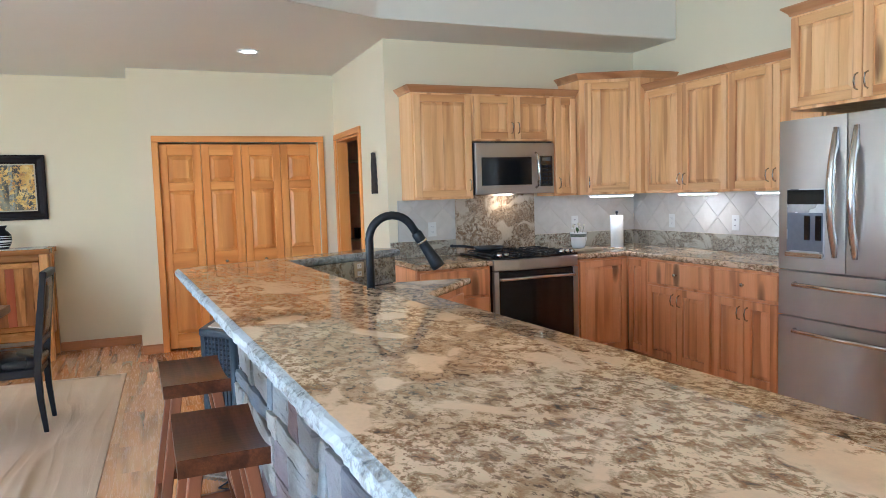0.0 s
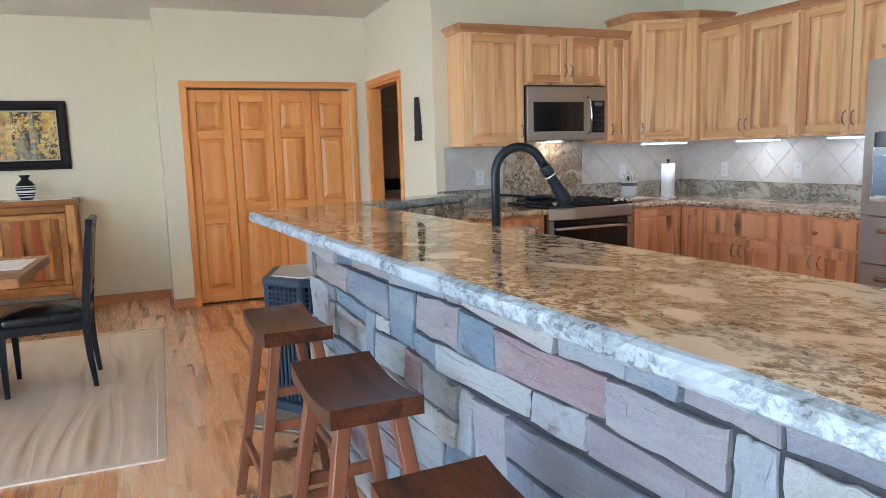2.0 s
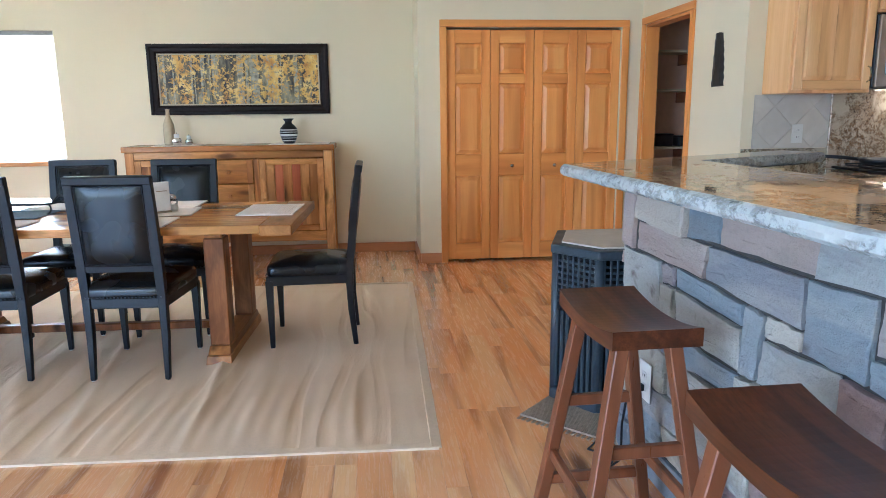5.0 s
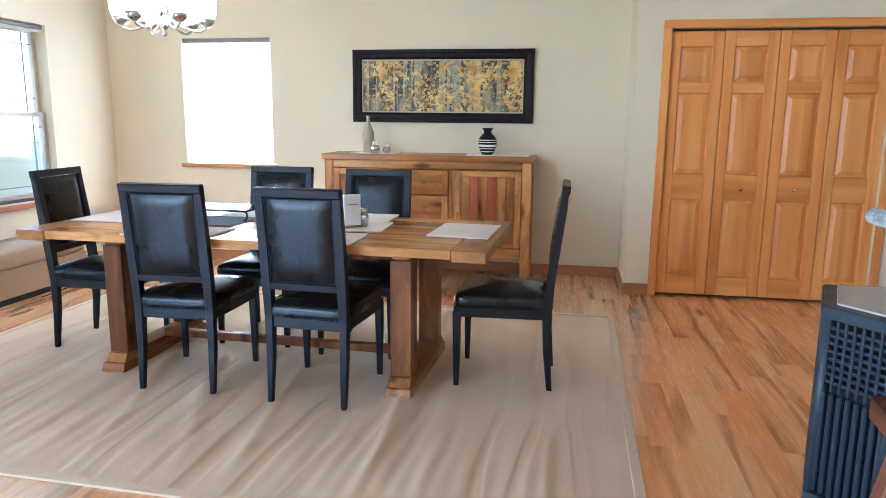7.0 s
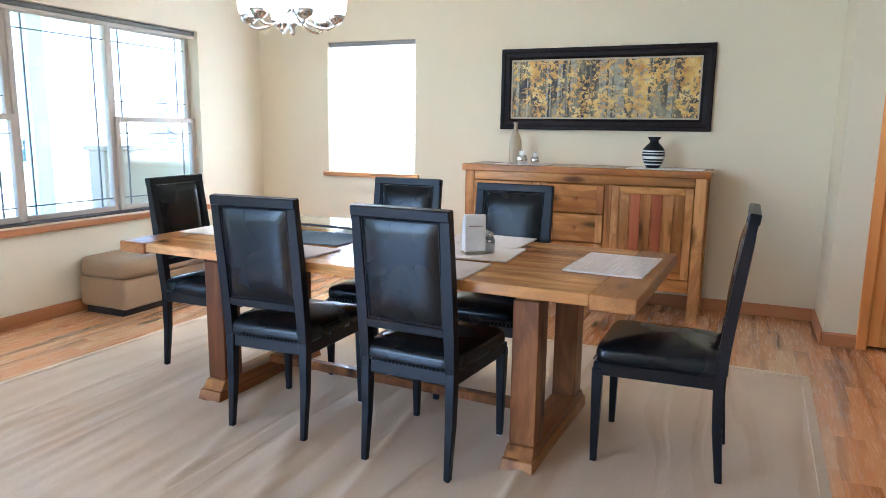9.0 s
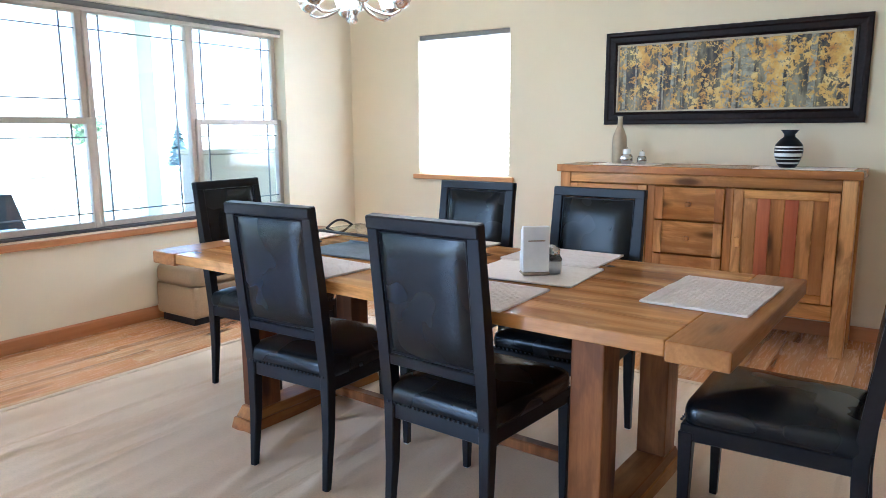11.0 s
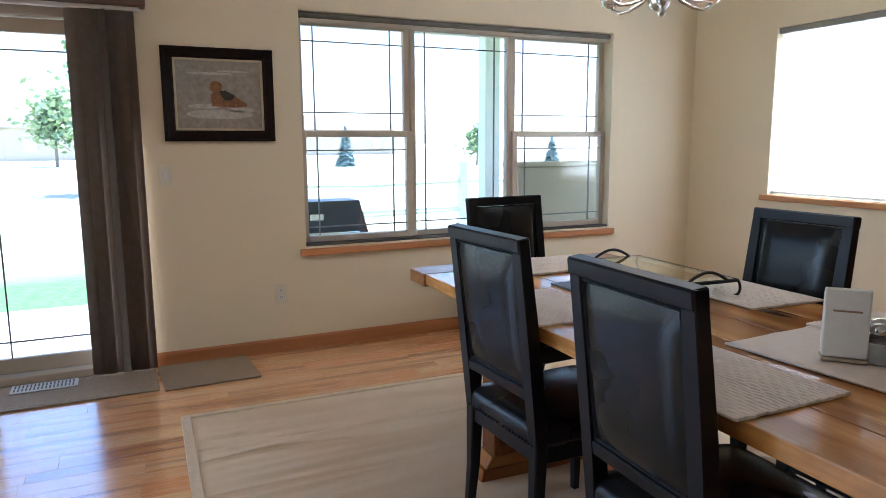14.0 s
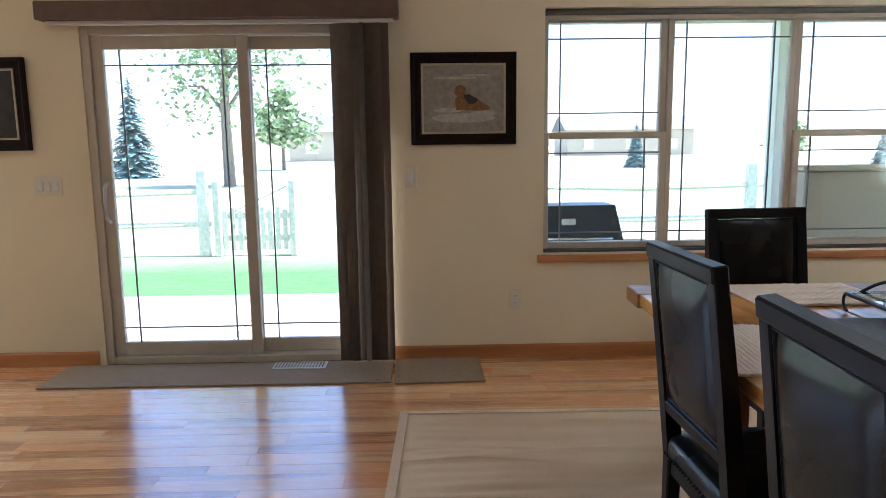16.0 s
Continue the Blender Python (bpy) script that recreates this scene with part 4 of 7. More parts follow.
def crown(root, pts, z, mat, h=0.055):
    """Crown moulding that flares along a line of points (outside to the right of travel)."""
    bm = bmesh.new()
    prof = [(0.0, 0.0), (0.008, 0.0), (0.012, 0.014), (0.040, h - 0.012), (0.045, h - 0.01), (0.045, h), (0.0, h)]
    rows = []
    P = [Vector(p) for p in pts]
    for i, p in enumerate(P):
        ns = []
        for a, b in ((i - 1, i), (i, i + 1)):
            if 0 <= a and b < len(P):
                d = (P[b] - P[a]).normalized()
                ns.append(Vector((d.y, -d.x)))
        n = sum(ns, Vector((0, 0))).normalized()
        k = 1 / max(0.3, n.dot(ns[0]))
        rows.append([bm.verts.new((p.x + n.x * o * k, p.y + n.y * o * k, z + dz)) for o, dz in prof])
    for a, b in zip(rows, rows[1:]):
        for i in range(len(prof)):
            j = (i + 1) % len(prof)
            bm.faces.new((a[i], a[j], b[j], b[i]))
    bm.faces.new(rows[0])
    bm.faces.new(rows[-1][::-1])
    return part("crown", bm, mat, root, "dark toned crown moulding")


CROWN = wood("crown_wood", (0.66, 0.35, 0.155), (0.56, 0.27, 0.11), (0.36, 0.15, 0.055), "X", 0.35, 0.1, 1.0, 0.3)
UB, UT = 1.42, 2.265
YF, XF = KITCH - 0.29, EAST - 0.33


def upper(label, x0, x1, z0, z1, doors, rz=0, origin=(0, 0), depth=0.33, crown_sides=(False, False)):
    """An upper cabinet; its own frame has the front at y = 0 facing -y and x along the wall."""
    root = thing("upper_cabinet", label, "cabinet", pose(origin[0], origin[1], 0, 0, 0, rz), "upper kitchen cabinets")
    part("body", box((x0, 0.0, z0), (x1, depth - 0.003, z1), 0.002), HICK, root)
    n = len(doors)
    w = (x1 - x0 - 0.02) / n
    for i, hs in enumerate(doors):
        hx = w - 0.03 if hs == "r" else 0.03
        cab_door(root, w - 0.008, z1 - z0 - 0.035, HICK, HICK_X, handle=(hx, 0.09), x0=x0 + 0.014 + i * w, z0=z0 + 0.018, y=-0.001)
    pts = [(x0, 0), (x1, 0)]
    if crown_sides[0]:
        pts = [(x0, depth - 0.003)] + pts
    if crown_sides[1]:
        pts = pts + [(x1, depth - 0.003)]
    crown(root, pts, z1, CROWN)
    return root


upper("knotty hickory upper cabinet with one raised panel door", 2.685, 3.205, UB, UT, ("r",), 0, (0, YF), 0.29, crown_sides=(True, False))
upper("short hickory cabinet above the microwave with two doors", 3.207, 3.965, 1.885, UT, ("r", "l"), 0, (0, YF), 0.29)
upper("narrow hickory upper cabinet beside the corner unit", 3.967, 4.20, UB, UT, ("l",), 0, (0, YF), 0.29)
# corner cabinet, taller and set forward
cc = thing("corner_cabinet", "tall angled hickory corner wall cabinet", "cabinet", pose(0, 0, 0), "upper kitchen cabinets")
P0, P1 = Vector((4.205, YF - 0.045)), Vector((XF - 0.045, 5.32))
part("body", prism([(P0.x, KITCH - 0.003), (P0.x, P0.y), (P1.x, P1.y), (EAST - 0.003, P1.y), (EAST - 0.003, KITCH - 0.003)], UB, 2.40), HICK, cc)
dd = P1 - P0
face = part("face_frame", box((0.001, -0.004, UB + 0.002), (dd.length - 0.001, -0.0005, 2.398)), HICK, cc, m=pose(P0.x, P0.y, 0, 0, 0, math.degrees(math.atan2(dd.y, dd.x))))
cab_door(face, dd.length - 0.09, 0.93, HICK, HICK_X, handle=(0.03, 0.09), x0=0.045, z0=UB + 0.02, y=-0.005)
crown(cc, [(P0.x, KITCH - 0.003), (P0.x, P0.y), (P1.x, P1.y), (EAST - 0.003, P1.y)], 2.40, CROWN)
# east run: local x runs south along the wall
E0 = (XF, 5.315)
upper("pale hickory upper cabinet with two raised panel doors", 0.0, 0.945, UB, UT + 0.02, ("r", "l"), -90, E0)
upper("pale hickory upper cabinet beside the refrigerator", 0.947, 1.735, UB, UT + 0.02, ("r", "l"), -90, E0)
upper("deep hickory cabinet above the refrigerator", 0.0, 0.95, 1.90, 2.46, ("r", "l"), -90, (4.39, 3.575), depth=0.64, crown_sides=(True, False))

# under cabinet lamps
for x, y, ax in ((4.45, 5.46, 0), (4.85, 4.86, 1), (4.85, 4.05, 1)):
    lamp = thing("under_cabinet_light", "lit slim under-cabinet lamp", "lamp", pose(x, y, UB - 0.022, 0, 0, -90 if ax else -20), "under cabinet lights")
    part("housing", box((-0.19, -0.04, 0.006), (0.19, 0.04, 0.021), 0.003), WHITE, lamp)
    part("lens", box((-0.18, -0.034, 0.0), (0.18, 0.034, 0.006), 0.002), STRIP_ON, lamp, "glowing lens")

# base cabinets
FY, FX = KITCH - 0.65, EAST - 0.57


def base_unit(label, w, m, layout, mat=None):
    """A base cabinet, front at y = 0 towards -y, x from 0 to w."""
    root = thing("base_cabinet", label, "cabinet", m, "base kitchen cabinets")
    part("body", box((0, 0, 0.10), (w, 0.55, 0.898), 0.002), HICK_LOW, root)
    part("toe_kick", box((0.0, 0.06, 0.0), (w, 0.54, 0.099)), TRIM_X, root, "recessed toe kick")
    for kind, x0, x1, z0, z1, hs in layout:
        if kind == "door":
            hx = {"r": x1 - x0 - 0.03, "l": 0.03, "": None}[hs]
            cab_door(root, x1 - x0, z1 - z0, HICK_LOW, HICK_LOW, handle=(hx, z1 - z0 - 0.09) if hs else None, x0=x0, z0=z0, y=-0.001)
        else:
            dr = part("drawer", box((x0, -0.021, z0), (x1, -0.001, z1), 0.007, 2), HICK_LOW, root)
            part("knob", lathe([(0, 0), (0.006, 0), (0.006, 0.014), (0.015, 0.02), (0.012, 0.028), (0, 0.03)], 12), CHROME, dr, "nickel knob", pose((x0 + x1) / 2, -0.021, (z0 + z1) / 2, 90, 0, 0), True)
    return root


base_unit("orange toned hickory drawer unit beside the range", 0.60, pose(2.56, FY, 0), [("drawer", 0.02, 0.58, 0.68, 0.88, ""), ("drawer", 0.02, 0.58, 0.42, 0.66, ""), ("drawer", 0.02, 0.58, 0.13, 0.40, "")])
base_unit("orange toned hickory corner cabinet with a folding door", FX - 3.95 - 0.002, pose(3.95, FY, 0), [("door", 0.02, FX - 3.95 - 0.025, 0.12, 0.88, "")])
base_unit("orange toned hickory corner cabinet door on the return", 0.27, pose(FX, FY, 0, 0, 0, -90), [("door", 0.025, 0.25, 0.12, 0.88, "")])
for k, (y0, w) in enumerate(((FY - 0.275, 0.72), (FY - 0.997, 0.585))):
    base_unit("orange toned hickory base cabinet with a drawer and two doors", w, pose(FX - 0.02, y0, 0, 0, 0, -90),
              [("drawer", 0.02, w - 0.02, 0.71, 0.88, ""), ("door", 0.02, w / 2 - 0.004, 0.12, 0.69, "r"), ("door", w / 2 + 0.004, w - 0.02, 0.12, 0.69, "l")])

c1 = thing("range_counter", "polished granite counter beside the range", "countertop", pose(0, 0, 0))
slab("range_counter", [(2.56, KITCH - 0.003), (2.56, FY - 0.03), (3.17, FY - 0.03), (3.17, KITCH - 0.003)], 0.90, 0.942, c1)
c2 = thing("corner_counter", "polished granite counter that turns the kitchen corner", "countertop", pose(0, 0, 0))
slab("corner_counter", [(3.94, KITCH - 0.003), (3.94, FY - 0.03), (FX - 0.04, FY - 0.03), (FX - 0.04, 3.675), (EAST - 0.003, 3.675), (EAST - 0.003, KITCH - 0.003)], 0.90, 0.942, c2)

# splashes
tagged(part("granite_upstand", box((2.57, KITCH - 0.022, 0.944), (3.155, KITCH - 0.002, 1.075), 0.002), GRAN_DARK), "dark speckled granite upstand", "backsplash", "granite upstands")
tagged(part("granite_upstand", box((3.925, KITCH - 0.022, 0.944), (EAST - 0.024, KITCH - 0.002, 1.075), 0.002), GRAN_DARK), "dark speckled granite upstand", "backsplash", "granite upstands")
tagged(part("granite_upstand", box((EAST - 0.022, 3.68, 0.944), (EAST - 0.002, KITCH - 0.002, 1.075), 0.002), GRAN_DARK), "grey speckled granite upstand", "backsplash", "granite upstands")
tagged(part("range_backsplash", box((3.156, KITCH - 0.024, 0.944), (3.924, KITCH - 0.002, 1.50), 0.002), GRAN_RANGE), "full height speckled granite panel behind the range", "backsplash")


def diamond_tiles(root, w, h, size=0.19):
    """Square tiles set on their corners, clipped to a rectangle w by h in the x-z plane."""
    r = size / math.sqrt(2)
    for i in range(-1, int(w / r) + 3):
        for j in range(-1, int(h / r) + 3):
            if (i + j) % 2:
                continue
            poly = [Vector((i * r + a * (r - 0.003), j * r + b * (r - 0.003))) for a, b in ((-1, 0), (0, -1), (1, 0), (0, 1))]
            for ax, lim, sg in ((0, 0.0, 1), (0, w, -1), (1, 0.0, 1), (1, h, -1)):
                out = []
                for k in range(len(poly)):
                    p, q = poly[k], poly[(k + 1) % len(poly)]
                    ip, iq = (p[ax] - lim) * sg >= 0, (q[ax] - lim) * sg >= 0
                    if ip:
                        out.append(p)
                    if ip != iq:
                        out.append(p.lerp(q, (lim - p[ax]) / (q[ax] - p[ax])))
                poly = out
                if not poly:
                    break
            if len(poly) < 3:
                continue
            area = abs(sum(poly[k].x * poly[(k + 1) % len(poly)].y - poly[k].y * poly[(k + 1) % len(poly)].x for k in range(len(poly))) / 2)
            if area < 0.0006:
                continue
            bm = bmesh.new()
            f = [bm.verts.new((p.x, -0.007, p.y)) for p in poly]
            g = [bm.verts.new((p.x, 0.0, p.y)) for p in poly]
            bm.faces.new(f)
            for k in range(len(poly)):
                bm.faces.new((f[k], f[(k + 1) % len(poly)], g[(k + 1) % len(poly)], g[k]))
            part("tile", bm, TILE, root)


GROUT = plain("grout", (0.585, 0.535, 0.465), 0.9)
for x0, w, m in ((2.64, 0.515, pose(2.64, KITCH - 0.006, 1.077)), (3.926, EAST - 3.94, pose(3.926, KITCH - 0.006, 1.077)), (0, 2.16, pose(EAST - 0.006, KITCH - 0.012, 1.077, 0, 0, -90))):
    sp = thing("tile_backsplash", "beige stone tile backsplash set diagonally", "backsplash", m, "tile backsplashes")
    part("grout", box((0, -0.003, 0), (w, 0.004, UB - 1.079)), GROUT, sp)
    diamond_tiles(sp, w, UB - 1.079)
for x, y, rz in ((2.94, KITCH - 0.0135, 0), (4.35, KITCH - 0.0135, 0), (EAST - 0.0135, 5.35, -90), (EAST - 0.0135, 4.62, -90)):
    plate("outlet", "white outlet plate on a tiled backsplash", "outlet", pose(x, y, 1.17, 0, 0, rz), "outlet")

# microwave
mw = thing("microwave", "stainless over-the-range microwave with a black window", "microwave", pose(3.215, KITCH - 0.315, 1.447))
part("body", box((0, 0.022, 0), (0.742, 0.288, 0.425), 0.004), IRON, mw)
part("fascia", box((0.0, -0.004, 0.0), (0.742, 0.02, 0.425), 0.008, 2), STEEL, mw)
part("window", box((0.055, -0.009, 0.075), (0.52, -0.0045, 0.305), 0.004), GLASSY, mw, "black glass window")
pn = part("control_panel", box((0.60, -0.009, 0.06), (0.722, -0.0045, 0.315), 0.004), GLASSY, mw, "black control panel")
for i in range(3):
    for j in range(5):
        part("button", box((0.618 + i * 0.033, -0.0105, 0.08 + j * 0.034), (0.642 + i * 0.033, -0.0088, 0.1 + j * 0.034)), IRON, pn)
part("display", box((0.622, -0.0105, 0.27), (0.70, -0.0088, 0.30)), plain("dim_display", (0.10, 0.12, 0.12), 0.2), pn)
part("handle", tube([(0.562, -0.004, 0.05), (0.562, -0.04, 0.065), (0.562, -0.055, 0.19), (0.562, -0.04, 0.325), (0.562, -0.004, 0.34)], 0.011, 10), CHROME, mw, "curved bright handle", smooth=True)
part("vent", box((0.02, 0.0, 0.426), (0.72, 0.06, 0.433)), IRON, mw)
part("hood_lamp", box((0.31, 0.18, -0.006), (0.43, 0.23, -0.0005), 0.002), HOOD_ON, mw, "lit hood lamp")

# range
rg = thing("range", "stainless slide-in range with a black oven window", "range", pose(3.175, FY - 0.03, 0))
part("body", box((0, 0.03, 0.04), (0.76, 0.60, 0.915), 0.004), IRON, rg)
part("cooktop", prism([(-0.008, 0.0), (0.2, -0.035), (0.56, -0.035), (0.768, 0.0), (0.768, 0.62), (-0.008, 0.62)], 0.945, 0.962, 0.005), GLASSY, rg, "black cooktop")
part("control_front", prism([(0, -0.012), (0.2, -0.05), (0.56, -0.05), (0.76, -0.012), (0.76, 0.03), (0, 0.03)], 0.855, 0.944, 0.008), STEEL, rg, "curved stainless control front")
for x in (0.06, 0.12, 0.62, 0.67, 0.72):
    part("burner_knob", lathe([(0, 0), (0.022, 0), (0.021, 0.02), (0.015, 0.03), (0, 0.031)], 14), CHROME, rg, "bright knob", pose(x, 0.012, 0.962, 14, 0, 0), True)
od = part("oven_door", box((0.045, -0.012, 0.235), (0.715, 0.029, 0.85), 0.006, 2), GLASSY, rg, "black glass oven door")
for x0, x1 in ((0.0, 0.045), (0.715, 0.76)):
    part("door_stile", box((x0, -0.014, 0.235), (x1, 0.029, 0.85), 0.005), STEEL, od)
part("handle", tube([(0.05, -0.014, 0.79), (0.055, -0.05, 0.79), (0.38, -0.06, 0.793), (0.705, -0.05, 0.79), (0.71, -0.014, 0.79)], 0.013, 10), CHROME, od, "bright bar handle", smooth=True)
part("warming_drawer", box((0.0, -0.012, 0.06), (0.76, 0.029, 0.222), 0.006, 2), STEEL, rg)
for gx in (0.03, 0.275, 0.52):
    gr = part("grate", box((gx, 0.06, 0.976), (gx + 0.215, 0.072, 0.984), 0.002), IRON, rg)
    for yy in (0.17, 0.29, 0.41, 0.53):
        part("bar", box((gx, yy, 0.976), (gx + 0.215, yy + 0.011, 0.984), 0.002), IRON, gr)
    for xx in (gx, gx + 0.1, gx + 0.201):
        part("bar", box((xx, 0.06, 0.968), (xx + 0.012, 0.545, 0.9758), 0.002), IRON, gr)
        part("foot", box((xx, 0.07, 0.9622), (xx + 0.012, 0.09, 0.9678)), IRON, gr)
pan = thing("frying_pan", "black frying pan on the range", "pan", pose(3.33, FY + 0.36, 0.984, 0, 0, 150))
part("bowl", lathe([(0, 0), (0.10, 0.0), (0.125, 0.035), (0.129, 0.036), (0.103, 0.004), (0, 0.004)], 24), IRON, pan, smooth=True)
part("handle", tube([(0.12, 0, 0.03), (0.2, 0, 0.04), (0.32, 0, 0.045)], 0.011, 8), IRON, pan, smooth=True)

# refrigerator
fr = thing("refrigerator", "stainless french door refrigerator with a water dispenser", "refrigerator", pose(4.39, 3.65, 0, 0, 0, -90))
part("body", box((0.0, 0.06, 0.02), (0.91, 0.635, 1.83), 0.006), plain("grey_side", (0.12, 0.12, 0.12), 0.5), fr)
def curved(x0, x1, z0, z1, bow=0.012):
    bm = bmesh.new()
    n = 8
    ring = []
    for i in range(n + 1):
        x = x0 + (x1 - x0) * i / n
        y = -bow * (1 - (2 * i / n - 1) ** 2)
        ring.append([bm.verts.new(p) for p in ((x, y, z0), (x, y, z1), (x, 0.055, z1), (x, 0.055, z0))])
    for a, b in zip(ring, ring[1:]):
        for k in range(4):
            bm.faces.new((a[k], b[k], b[(k + 1) % 4], a[(k + 1) % 4]))
    bm.faces.new(ring[0])
    bm.faces.new(ring[-1][::-1])
    hard = [e for e in bm.edges if len(e.link_faces) == 2 and e.calc_face_angle(0) > 0.9]
    bmesh.ops.bevel(bm, geom=hard, offset=0.006, segments=2, affect="EDGES")
    return bm


def bow_handle(x, z0, z1, n=28):
    """A flat bowed bar: broad feet on the door, a long gap behind its middle."""
    bm = bmesh.new()
    ring = []
    for i in range(n + 1):
        f = i / n
        bow = math.sin(math.pi * f)
        out = -0.022 - 0.050 * bow
        gap = max(0.0, min(1.0, (0.36 - abs(f - 0.5)) / 0.06))
        back = -0.006 + (out + 0.020 + 0.006) * gap
        w = 0.015 + 0.008 * bow
        ring.append([bm.verts.new(p) for p in ((x - w, back, z0 + (z1 - z0) * f), (x - w * 0.75, out + 0.004, z0 + (z1 - z0) * f), (x, out, z0 + (z1 - z0) * f), (x + w * 0.75, out + 0.004, z0 + (z1 - z0) * f), (x + w, back, z0 + (z1 - z0) * f))])
    for a, b in zip(ring, ring[1:]):
        for k in range(5):
            bm.faces.new((a[k], b[k], b[(k + 1) % 5], a[(k + 1) % 5]))
    bm.faces.new(ring[0])
    bm.faces.new(ring[-1][::-1])
    return bm


for k, (x0, x1) in enumerate(((0.0, 0.4515), (0.4585, 0.91))):
    dr = part("door", curved(x0, x1, 0.94, 1.845), STEEL, fr, "stainless upper door")
    hx = 0.392 if k == 0 else 0.518
    part("handle", bow_handle(hx, 1.03, 1.775), CHROME, dr, "long bowed bright handle", smooth=True)
    if k == 0:
        dp = part("dispenser", box((0.068, -0.0165, 1.015), (0.332, -0.009, 1.43), 0.003), plain("silver_dispenser", (0.46, 0.47, 0.49), 0.3, 0.6), dr, "ice and water dispenser")
        part("display", box((0.074, -0.019, 1.338), (0.326, -0.0168, 1.424), 0.001), GLASSY, dp, "black display")
        part("recess", box((0.078, -0.018, 1.06), (0.322, -0.0168, 1.288), 0.001), plain("recess_blue_grey", (0.24, 0.27, 0.33), 0.18, 0.5), dp, "shiny blue-grey recess")
        for xx in (0.20, 0.275):
            part("paddle", box((xx, -0.028, 1.125), (xx + 0.040, -0.0182, 1.272), 0.004), GLASSY, dp, "dark dispenser paddle")
        part("tray", box((0.072, -0.038, 1.022), (0.328, -0.0182, 1.052), 0.004), CHROME, dp)
for z0, z1 in ((0.655, 0.93), (0.05, 0.645)):
    dr = part("drawer", curved(0.0, 0.91, z0, z1), STEEL, fr, "stainless freezer drawer")
    part("handle", tube([(0.13, -0.008, z1 - 0.075), (0.15, -0.05, z1 - 0.075), (0.455, -0.066, z1 - 0.075), (0.76, -0.05, z1 - 0.075), (0.78, -0.008, z1 - 0.075)], 0.014, 10), CHROME, dr, "long bright handle", smooth=True)
for x in (0.05, 0.85):
    part("foot", lathe([(0, 0), (0.02, 0), (0.02, 0.02), (0, 0.02)], 10), IRON, fr, m=pose(x, 0.1, 0))

# counter things
pt = thing("paper_towel_holder", "white paper towel roll on a metal stand", "paper towel", pose(4.55, 5.52, 0.942))
part("base", lathe([(0, 0), (0.075, 0), (0.075, 0.012), (0, 0.014)], 24), CHROME, pt, smooth=True)
part("roll", lathe([(0.02, 0.016), (0.055, 0.016), (0.056, 0.29), (0.02, 0.29)], 28), PAPER, pt, "white paper roll", smooth=True)
part("pole", tube([(0, 0, 0.01), (0, 0, 0.31)], 0.007, 8), IRON, pt, smooth=True)
part("knob", lathe([(0, 0.305), (0.012, 0.308), (0.012, 0.325), (0, 0.33)], 12), IRON, pt, smooth=True)
mug = thing("planted_mug", "large white mug with a leafy pattern and flowers", "mug", pose(4.16, 5.54, 0.964, 0, 0, 20))
part("cup", lathe([(0, 0), (0.05, 0.0), (0.062, 0.03), (0.066, 0.11), (0.075, 0.135), (0.071, 0.135), (0.060, 0.1), (0.055, 0.03), (0, 0.02)], 24), CERAMIC, mug, smooth=True)
part("handle", tube([(0.06, 0, 0.105), (0.095, 0, 0.11), (0.115, 0, 0.075), (0.095, 0, 0.035), (0.06, 0, 0.03)], 0.008, 8), CERAMIC, mug, smooth=True)
part("band", lathe([(0.0672, 0.098), (0.0735, 0.124), (0.0740, 0.124), (0.0677, 0.098)], 24), plain("leaf_pattern", (0.10, 0.11, 0.08), 0.3, 0, 0.9, 60), mug, "dark painted leaf band", smooth=True)
PETAL, LEAF = plain("pale_petal", (0.70, 0.66, 0.52), 0.7), plain("plant_leaf", (0.07, 0.12, 0.04), 0.6)
rr = random.Random(4)
for i in range(6):
    a, r, h = rr.uniform(0, 6.28), rr.uniform(0.01, 0.06), rr.uniform(0.14, 0.21)
    part("stem", tube([(0.3 * r * math.cos(a), 0.3 * r * math.sin(a), 0.03), (r * math.cos(a), r * math.sin(a), h)], 0.0018, 5), LEAF, mug)
    bm = bmesh.new()
    bmesh.ops.create_icosphere(bm, subdivisions=1, radius=0.011 + 0.006 * rr.random())
    part("flower", bm, PETAL if i % 3 else LEAF, mug, m=pose(r * math.cos(a), r * math.sin(a), h))
bd = thing("cutting_board", "pale cutting board lying on the counter", "board", pose(4.16, 5.53, 0.942, 0, 0, 8))
part("board", box((-0.17, -0.12, 0.0005), (0.17, 0.12, 0.021), 0.006, 2), CREAM, bd)
pf = thing("photo_frame", "small dark picture leaning by the refrigerator", "picture", pose(4.93, 3.83, 0.943, -10, 0, -90))
part("frame", box((-0.10, 0, 0), (0.10, 0.015, 0.17), 0.003), IRON, pf)
part("print", box((-0.088, -0.002, 0.012), (0.088, 0.0, 0.158)), plain("brown_print", (0.30, 0.19, 0.13), 0.4, 0, 0.8, 20), pf)

# recessed ceiling lamp
rl = thing("recessed_ceiling_light", "lit round recessed ceiling light with a white trim", "lamp", pose(1.605, 6.635, LOW))
part("trim_ring", lathe([(0.062, -0.001), (0.095, -0.001), (0.093, -0.008), (0.066, -0.012), (0.062, -0.001)], 28), WHITE, rl, smooth=True)
part("lens", lathe([(0, -0.004), (0.062, -0.004), (0.062, -0.0015), (0, -0.0015)], 28), LAMP_ON, rl, "glowing lens")
